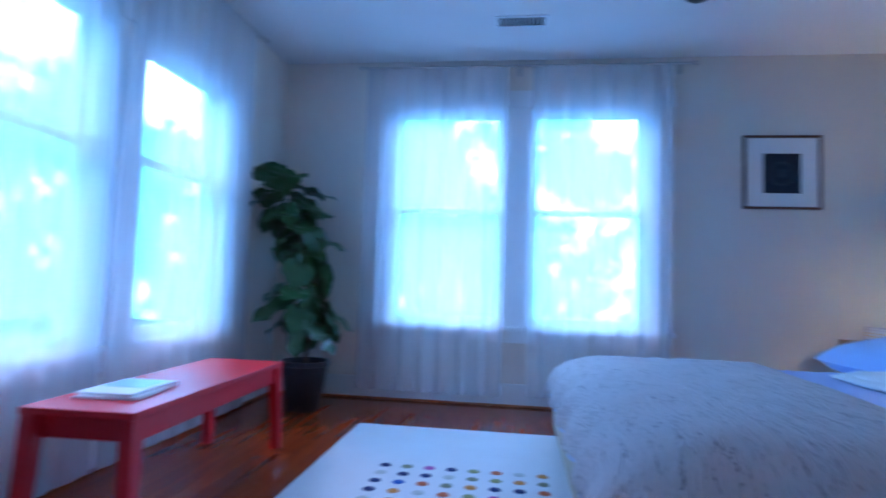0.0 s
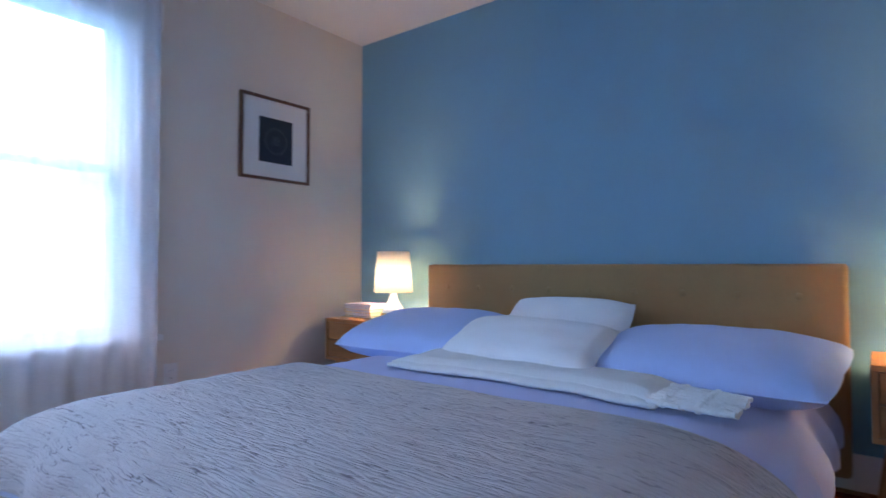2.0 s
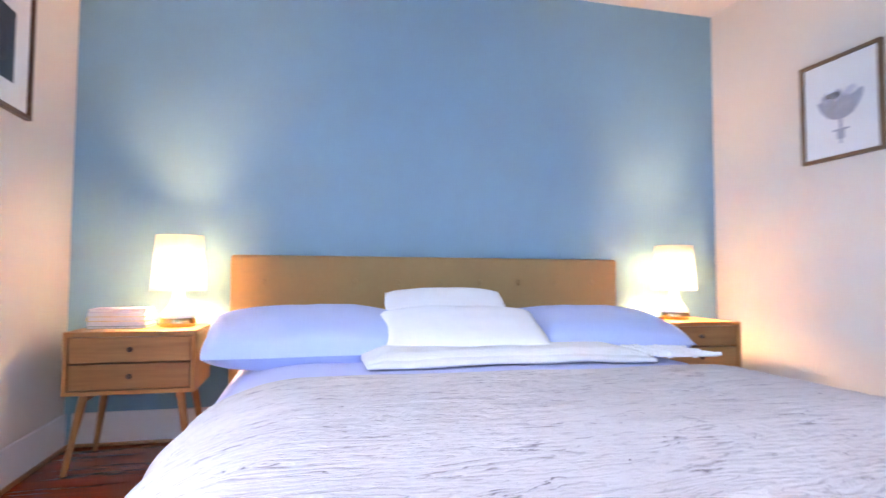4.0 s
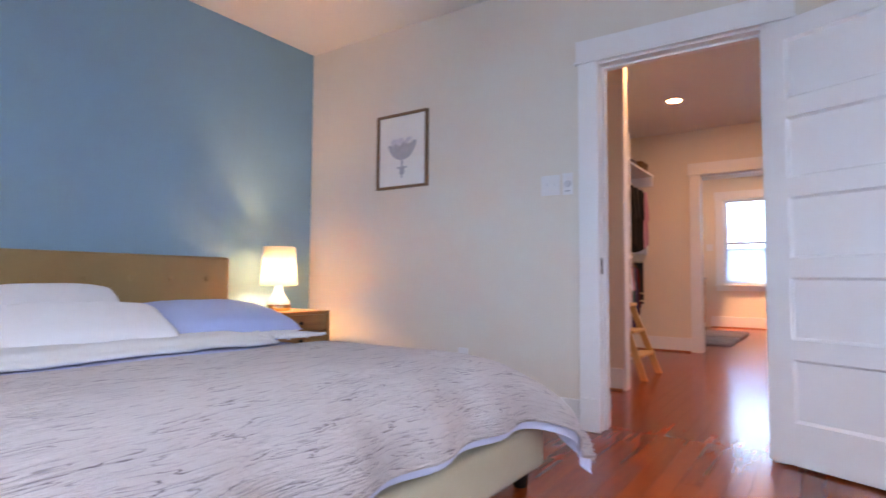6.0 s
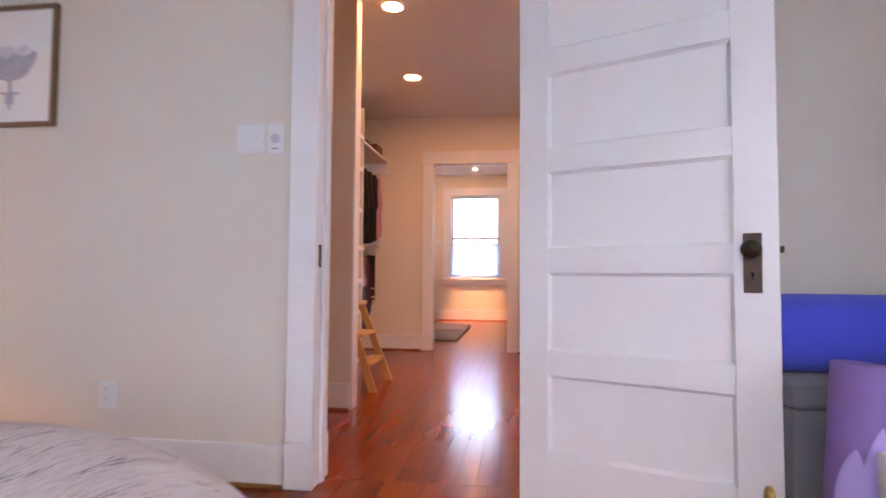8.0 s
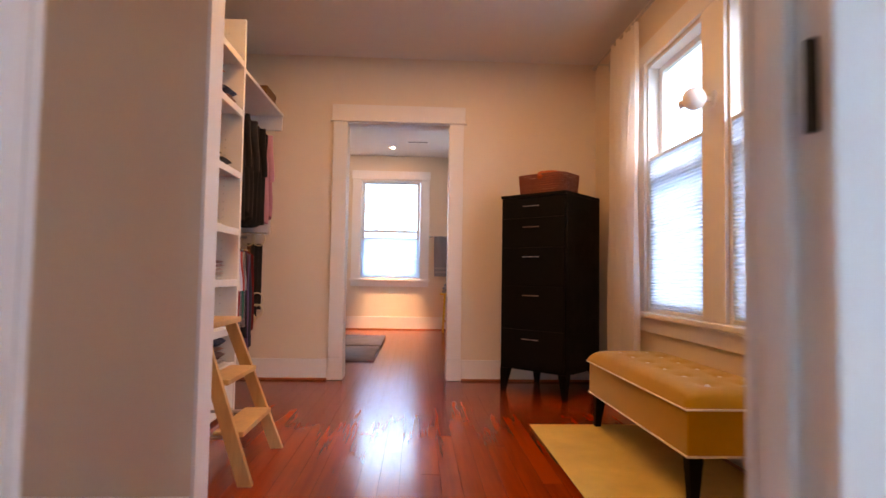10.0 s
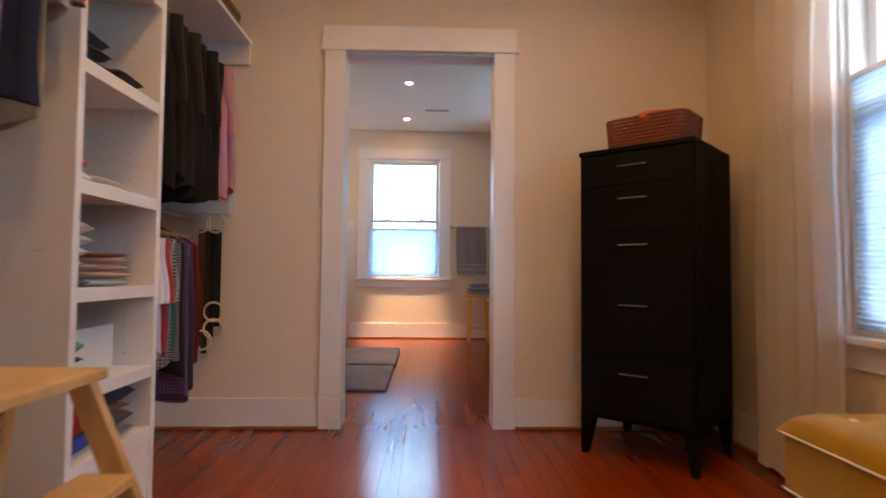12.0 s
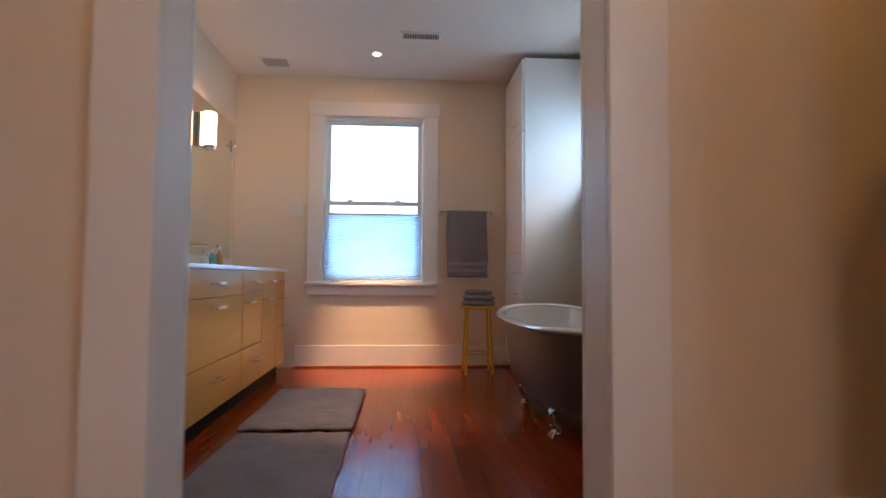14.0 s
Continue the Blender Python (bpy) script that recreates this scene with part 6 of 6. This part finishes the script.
sheet(bm, 90, 36, lid)
box(bm, -0.585, 0.585, -0.22, 0.22, 0.363, 0.3725)
lo = part("lid", bm, MUSTARD, ot, "buttoned lid", True)
for i in range(6):
    for j in range(2):
        bm = B()
        bmesh.ops.create_uvsphere(bm, u_segments=10, v_segments=6, radius=0.011, matrix=Matrix.Translation((-0.46 + 0.184 * i, -0.075 + 0.15 * j, 0.428)) @ Matrix.Diagonal((1, 1, 0.6, 1)))
        part("button", bm, PAPER, lo, "pale button", True)
for z in (0.366, 0.196):
    bm = B()
    c = [(-0.586, -0.221), (0.586, -0.221), (0.586, 0.221), (-0.586, 0.221)] if z > 0.3 else [(-0.577, -0.212), (0.577, -0.212), (0.577, 0.212), (-0.577, 0.212)]
    for a, b in zip(c, c[1:] + c[:1]):
        rod(bm, (*a, z), (*b, z), 0.0042, seg=8)
    part("piping", bm, PAPER, ot, "cream piping", True)
for sx in (-1, 1):
    for sy in (-1, 1):
        bm = B()
        bar4(bm, (sx * 0.54, sy * 0.175, 0.012 if sy > 0 else 0.012), (sx * 0.525, sy * 0.165, 0.1895), 0.03, 0.03, 0.055, 0.055)
        part("leg", bm, BLACKW, ot, "dark tapered leg")
bm = B()
box(bm, 1.10, 2.655, -4.16, -3.39, 0.0065, 0.0118, 0.003)
solo("rug", bm, RUGY, "flat yellow and cream rug under the ottoman", "rug")
rail("curtain_rod", "y", -4.10, -4.2, 0.6, 3.72, 2.47, (0.7, 2.15, 3.64), "thin metal curtain rod on wall brackets")
curtain("curtain", "y", -4.10, 2.86, 3.38, 0.03, 2.47, 5, 0.028, DRAPE, "white cloth curtain drawn to one side of the window", 0.8)
gl = thing("globe_sconce", (2.14, -4.2, 1.72), "white round globe wall light between the windows", "wall light")
bm = B()
rod(bm, (0, 0.022, 0), (0, 0.03, 0), 0.045, 0.04, 28)
rod(bm, (0, 0.03, 0), (0, 0.075, 0), 0.014, seg=12)
part("mount", bm, PLASTIC, gl, smooth=True)
bm = B()
bmesh.ops.create_uvsphere(bm, u_segments=28, v_segments=18, radius=0.056, matrix=Matrix.Translation((0, 0.115, 0)))
part("globe", bm, OPAL, gl, "opal white globe", True)
bm = B()
rod(bm, (0.04, 0.145, -0.015), (0.056, 0.157, -0.015), 0.015, 0.022, 18)
part("collar", bm, OPAL, gl, smooth=True)

# ---- bathroom: vanity, mirror, sconce ----
van = thing("vanity", (0, 0, 0), "long maple bathroom vanity with flat drawer fronts", "vanity")
bm = B()
box(bm, 4.95, 7.89, -1.565, -1.052, 0.09, 0.868)
part("body", bm, MAPLE, van)
bm = B()
box(bm, 4.97, 7.87, -1.53, -1.06, 0.0, 0.0895)
part("toe_kick", bm, BLACKW, van, "dark recessed toe kick")


def front(x0, x1, z0, z1, hx, hz):
    bm = B()
    box(bm, x0 + .003, x1 - .003, -1.585, -1.5655, z0 + .003, z1 - .003, 0.0015)
    f = part("front", bm, MAPLE, van)
    bm = B()
    box(bm, hx - .08, hx + .08, -1.634, -1.620, hz - .008, hz + .008, .003)
    for s in (-.07, .07):
        box(bm, hx + s - .008, hx + s + .008, -1.6198, -1.5852, hz - .006, hz + .006, .002)
    part("handle", bm, CHROME, f, "chrome bar handle", True)


for x0, x1, kind in ((4.96, 5.55, "d"), (5.55, 6.62, "s"), (6.62, 7.10, "m"), (7.10, 7.55, "c"), (7.55, 7.88, "d")):
    xm = (x0 + x1) / 2
    front(x0, x1, 0.715, 0.866, xm, 0.79)
    if kind in "sm":
        front(x0, x1, 0.36, 0.715, xm if kind == "s" else x0 + 0.1, 0.66)
        front(x0, x1, 0.10, 0.36, xm, 0.27)
    elif kind == "c":
        front(x0, x1, 0.10, 0.715, x0 + 0.1, 0.66)
    else:
        front(x0, x1, 0.49, 0.715, xm, 0.65)
        front(x0, x1, 0.10, 0.49, xm, 0.42)
bm = B()
box(bm, 4.93, 7.91, -1.60, -1.052, 0.8685, 0.893, 0.004)
ct = solo("countertop", bm, CERAMIC, "thin white vanity countertop", "countertop")
bm = B()
box(bm, 4.95, 8.10, -1.0525, -1.0508, 0.98, 2.2)
solo("mirror", bm, MIRROR, "large frameless wall mirror above the vanity", "mirror")
sc = thing("wall_sconce", (7.25, -1.053, 1.93), "lit tubular bathroom sconce on a chrome plate", "wall light")
bm = B()
box(bm, -0.04, 0.04, -0.03, -0.0005, -0.13, 0.13, 0.004)
part("back_plate", bm, CHROME, sc)
bm = B()
lathe(bm, [(0.001, -0.12), (0.045, -0.12), (0.045, 0.13), (0.001, 0.13)], 28, 0, -0.082)
part("tube", bm, SCONCEG, sc, "glowing glass tube", True)
bm = B()
lathe(bm, [(0.001, -0.15), (0.047, -0.15), (0.047, -0.119), (0.001, -0.119)], 28, 0, -0.082)
part("cap", bm, CHROME, sc, "chrome end cap", True)
hk = thing("robe_hook", (8.06, -1.053, 1.99), "small square chrome robe hook beside the mirror", "hook")
bm = B()
box(bm, -0.03, 0.03, -0.012, -0.0005, -0.05, 0.05, 0.003)
part("plate", bm, CHROME, hk)
bm = B()
rod(bm, (0, -0.012, 0.0), (0, -0.05, 0.012), 0.009, seg=12)
part("peg", bm, CHROME, hk, smooth=True)
fc = thing("faucet", (6.86, -1.14, 0.8935), "chrome basin tap on the vanity", "faucet")
bm = B()
rod(bm, (0, 0, 0), (0, 0, 0.16), 0.016, seg=16)
rod(bm, (0, 0, 0.15), (0, -0.14, 0.14), 0.012, seg=14)
part("spout", bm, CHROME, fc, smooth=True)
bm = B()
rod(bm, (0, 0, 0.165), (0.0, 0.03, 0.20), 0.006, seg=8)
part("lever", bm, CHROME, fc, smooth=True)
for k, (x, y, r, h, m, cap, lb) in enumerate(((7.12, -1.22, 0.032, 0.10, GLASST, PLASTIC, "teal glass bottle on the vanity"), (7.22, -1.16, 0.034, 0.09, GLASST, PLASTIC, "teal glass tumbler on the vanity"), (7.34, -1.20, 0.026, 0.13, mat("amber_plastic", (0.55, 0.25, 0.08), 0.3), PLASTIC, "amber bottle with a white cap"), (7.42, -1.16, 0.02, 0.15, PLASTIC, mat("orange_plastic", (0.7, 0.25, 0.1), 0.4), "white bottle with an orange cap"), (7.02, -1.2, 0.03, 0.09, PLASTIC, NICKEL, "white soap dispenser on the vanity"))):
    t = thing("bottle", (x, y, 0.8935), lb, "bottle", group="bottles on the vanity")
    bm = B()
    lathe(bm, [(0.001, 0), (r, 0), (r, h * 0.7), (r * 0.45, h * 0.85), (r * 0.4, h), (0.001, h)], 20)
    part("body", bm, m, t, "", True)
    bm = B()
    rod(bm, (0, 0, h + .0005), (0, 0, h + 0.03), r * 0.45, seg=14)
    part("cap", bm, cap, t, "", True)

# ---- bathroom: mats, tub, stool, towels, tall cabinet ----
for x0, x1 in ((6.02, 7.06), (4.95, 5.98)):
    bm = B()

    def fluff(u, v, x0=x0, x1=x1):
        e = min(1.0, 14 * min(u, 1 - u, v, 1 - v) + 0.3)
        x, y = x0 + (x1 - x0) * u, -2.34 + 0.60 * v
        return (x + 0.006 * noise.noise(Vector((y * 9, x, 0))), y + 0.008 * noise.noise(Vector((x * 9, y, 4))), 0.008 + 0.02 * e + 0.006 * noise.noise(Vector((x * 14, y * 14, 0))))
    sheet(bm, 70, 44, fluff)
    ob = solo("bath_mat", bm, MATG, "fluffy dark grey bath mat in front of the vanity", "bath mat", group="bath mats", smooth=True)
    so = ob.modifiers.new("thickness", "SOLIDIFY")
    so.thickness, so.offset = 0.012, -1

tub = thing("bathtub", (6.28, -3.62, 0.0), "clawfoot bathtub, white inside and dark grey outside", "bathtub")


def tub_ring(u, half, wid, z, lift=0.0):
    a = 2 * math.pi * u
    x = half * math.copysign(abs(math.cos(a)) ** 0.62, math.cos(a))
    y = wid * math.copysign(abs(math.sin(a)) ** 0.8, math.sin(a))
    return (x, y, z + lift * (x / half) ** 2 * (1 if x > 0 else 0.3))


OUT = [(0.60, 0.20, 0.13), (0.70, 0.27, 0.16), (0.77, 0.315, 0.26), (0.81, 0.335, 0.40), (0.835, 0.345, 0.555)]
INN = [(0.83, 0.34, 0.57), (0.79, 0.315, 0.42), (0.74, 0.29, 0.26), (0.66, 0.23, 0.19), (0.30, 0.10, 0.175), (0.01, 0.005, 0.172)]
for nm, prof, m in (("shell", [(0.01, 0.005, 0.125)] + OUT, TUBGREY), ("basin", INN, CERAMIC)):
    bm = B()
    vs = [[bm.verts.new(tub_ring(i / 56, a, b, z, 0.05 * (z / 0.57) ** 4)) for i in range(56)] for a, b, z in prof]
    for r0, r1 in zip(vs, vs[1:]):
        for i in range(56):
            bm.faces.new((r0[i], r0[(i + 1) % 56], r1[(i + 1) % 56], r1[i]))
    part(nm, bm, m, tub, "dark grey painted shell" if nm == "shell" else "white enamel basin", True)
bm = B()


def rim(u, v):
    a = 2 * math.pi * v
    x, y, z = tub_ring(u, 0.865 + 0.032 * math.cos(a), 0.375 + 0.032 * math.cos(a), 0.575 + 0.016 * math.sin(a), 0.05)
    return (x, y, z)


sheet(bm, 64, 10, rim, True)
part("rolled_rim", bm, CERAMIC, tub, "white rolled rim", True)
for sx in (-0.42, 0.30):
    for sy in (-1, 1):
        bm = B()
        pts = [Vector((sx, sy * 0.20, 0.17)), Vector((sx, sy * 0.25, 0.13)), Vector((sx, sy * 0.235, 0.08)), Vector((sx, sy * 0.20, 0.04)), Vector((sx, sy * 0.215, 0.012))]
        for p, q in zip(pts, pts[1:]):
            rod(bm, p, q, 0.02, 0.017, 10)
        bmesh.ops.create_uvsphere(bm, u_segments=12, v_segments=8, radius=0.027, matrix=Matrix.Translation((sx, sy * 0.215, 0.027)))
        for q in (-.02, 0, .02):
            rod(bm, (sx + q, sy * 0.222, 0.05), (sx + q * 1.5, sy * 0.247, 0.008), 0.008, 0.005, 6)
        part("claw_foot", bm, CHROME, tub, "chrome claw foot", True)

st = thing("stool", (7.88, -3.26, 0.0), "yellow three-legged metal stool with towels on it", "stool")
bm = B()
lathe(bm, [(0.001, 0.555), (0.165, 0.555), (0.175, 0.562), (0.175, 0.572), (0.168, 0.578), (0.001, 0.578)], 36)
part("seat", bm, YPAINT, st, "", True)
for k in range(4):
    a = radians(45 + 90 * k)
    bm = B()
    rod(bm, (0.165 * math.cos(a), 0.165 * math.sin(a), 0), (0.135 * math.cos(a), 0.135 * math.sin(a), 0.5545), 0.011, seg=10)
    part("leg", bm, YPAINT, st, "", True)
for z in (0.17,):
    bm = B()
    for k in range(4):
        a, b = radians(45 + 90 * k), radians(135 + 90 * k)
        rod(bm, (0.155 * math.cos(a), 0.155 * math.sin(a), z), (0.155 * math.cos(b), 0.155 * math.sin(b), z), 0.006, seg=8)
    part("stretcher", bm, YPAINT, st)
z = 0.579
for k, (w, d) in enumerate(((0.31, 0.25), (0.30, 0.24), (0.24, 0.20))):
    solo("folded_towel", pillow_bm(w, d, 0.05, k * 3.1, 18, 14, 0.25), TOWEL, "folded grey towel on the yellow stool", "towel", group="towels on the stool", smooth=True, at=pose(7.88 + 0.01 * k, -3.27, z, 0, 0, 80 + 8 * k))
    z += 0.047
tb = thing("towel_bar", (8.18, -3.18, 1.44), "chrome towel bar on the bathroom wall", "towel bar")
bm = B()
rod(bm, (-0.065, -0.25, 0), (-0.065, 0.25, 0), 0.008, seg=14)
part("bar", bm, CHROME, tb, smooth=True)
for s in (-1, 1):
    bm = B()
    rod(bm, (-0.0005, s * 0.25, 0), (-0.012, s * 0.25, 0), 0.025, 0.023, 20)
    rod(bm, (-0.012, s * 0.25, 0), (-0.07, s * 0.25, 0), 0.010, seg=12)
    part("post", bm, CHROME, tb, smooth=True)
bm = B()


def towel(u, v):
    y = -0.20 + 0.37 * u + 0.012 * math.sin(v * 4)
    L = 0.62 + 0.52
    s = v * L
    k = 0.006 * math.sin(u * 15) + 0.004 * noise.noise(Vector((u * 5, v * 5, 0)))
    if s < 0.61:
        return (-0.078 + k, y, -0.61 + s)
    a = min(math.pi, (s - 0.61) / 0.012)
    if a < math.pi:
        return (-0.065 - 0.012 * math.cos(a), y, 0.012 * math.sin(a))
    return (-0.052 + k * 0.4, y, -(s - 0.61 - 0.012 * math.pi))


sheet(bm, 26, 60, towel)
tl = tagged(thing("towel", (8.18, -3.18, 1.44), "grey bath towel hanging over the towel bar", "towel"))
ob = part("cloth", bm, TOWEL, tl, "", True)
so = ob.modifiers.new("thickness", "SOLIDIFY")
so.thickness = 0.006
bm = B()
for z in (-0.56, -0.50):
    box(bm, -0.0865, -0.0845, -0.198, 0.168, z, z + 0.03)
part("woven_band", bm, cloth_mat("pale_grey_band", (0.36, 0.37, 0.42), weave=500), tl, "paler woven band")

cab = thing("tall_cabinet", (0, 0, 0), "tall white linen cabinet with flat doors beside the window", "cabinet")
bm = B()
box(bm, 7.42, 8.16, -4.15, -3.58, 0.06, 2.64, 0.002)
part("body", bm, TRIM, cab)
bm = B()
box(bm, 7.44, 8.14, -4.14, -3.61, 0.0, 0.0595)
part("plinth", bm, TRIM, cab)
for z0, z1, nm, hz in ((2.03, 2.63, "door", 2.12), (0.95, 2.025, "door", 1.04), (0.78, 0.945, "drawer", 0.87), (0.07, 0.775, "door", 0.70)):
    bm = B()
    box(bm, 7.425, 8.155, -3.5795, -3.56, z0, z1, 0.0015)
    dr = part(nm, bm, TRIM, cab)
    bm = B()
    rod(bm, (7.53, -3.532, hz), (7.66, -3.532, hz), 0.006, seg=8)
    for x in (7.545, 7.645):
        rod(bm, (x, -3.5595, hz), (x, -3.532, hz), 0.004, seg=8)
    part("handle", bm, CHROME, dr, "chrome bar handle", True)
bm = B()
box(bm, 6.0, 7.41, -4.195, -4.04, 1.452, 1.478, 0.004)
solo("wood_ledge", bm, OAKSILL, "wooden ledge below the window over the bathtub", "shelf")
vs = thing("vase", (7.33, -4.11, 1.4785), "small round white glass vase on the ledge", "vase")
bm = B()
lathe(bm, [(0.001, 0), (0.03, 0), (0.058, 0.05), (0.05, 0.09), (0.022, 0.115), (0.02, 0.15), (0.016, 0.15), (0.018, 0.11), (0.001, 0.02)], 28)
part("body", bm, OPAL, vs, "", True)


# ---- floors: boards laid along x, each its own piece ----
def boards(name, x0, x1, y0, y1, step, seed, lengths):
    root = thing(name, (0, 0, 0), "glossy red-brown stained pine floorboards", "floor", kind="structure")
    bm = B()
    box(bm, x0, x1, y0, y1, -0.05, -0.012)
    part("subfloor", bm, SUB, root)
    meshes = {}
    r = random.Random(seed)
    y = y0
    while y < y1 - 0.005:
        w = min(step, y1 - y)
        x = x0 - r.uniform(0, lengths[0])
        while x < x1:
            ln = r.choice(lengths)
            a, b = max(x, x0), min(x + ln, x1)
            x += ln
            if b - a < 0.02:
                continue
            key = (round(b - a, 2), round(w, 3))
            if key not in meshes:
                bm = B()
                L, g = key[0] / 2 - 0.0004, key[1] / 2 - 0.0005
                v = [bm.verts.new(p) for p in ((-L, -g, -0.012), (L, -g, -0.012), (L, g, -0.012), (-L, g, -0.012), (-L, -g, 0), (L, -g, 0), (L, g, 0), (-L, g, 0))]
                for f in ((4, 5, 6, 7), (0, 1, 5, 4), (1, 2, 6, 5), (2, 3, 7, 6), (3, 0, 4, 7)):
                    bm.faces.new([v[i] for i in f])
                meshes[key] = mesh_of("plank", bm, FLOORW)
            ob = new("plank", meshes[key])
            ob.parent = root
            ob.location = ((a + b) / 2, y + w / 2, 0)
        y += step
    return root


boards("floor", -3.93, 0.13, -4.65, 0.13, 0.083, 1, (2.2, 2.8, 1.7))
boards("floor_closet", 0.13, 4.075, -4.35, -1.0, 0.083, 2, (2.4, 3.0, 1.9))
boards("floor_bath", 4.075, 8.33, -4.35, -0.95, 0.083, 3, (2.4, 3.0, 1.9))
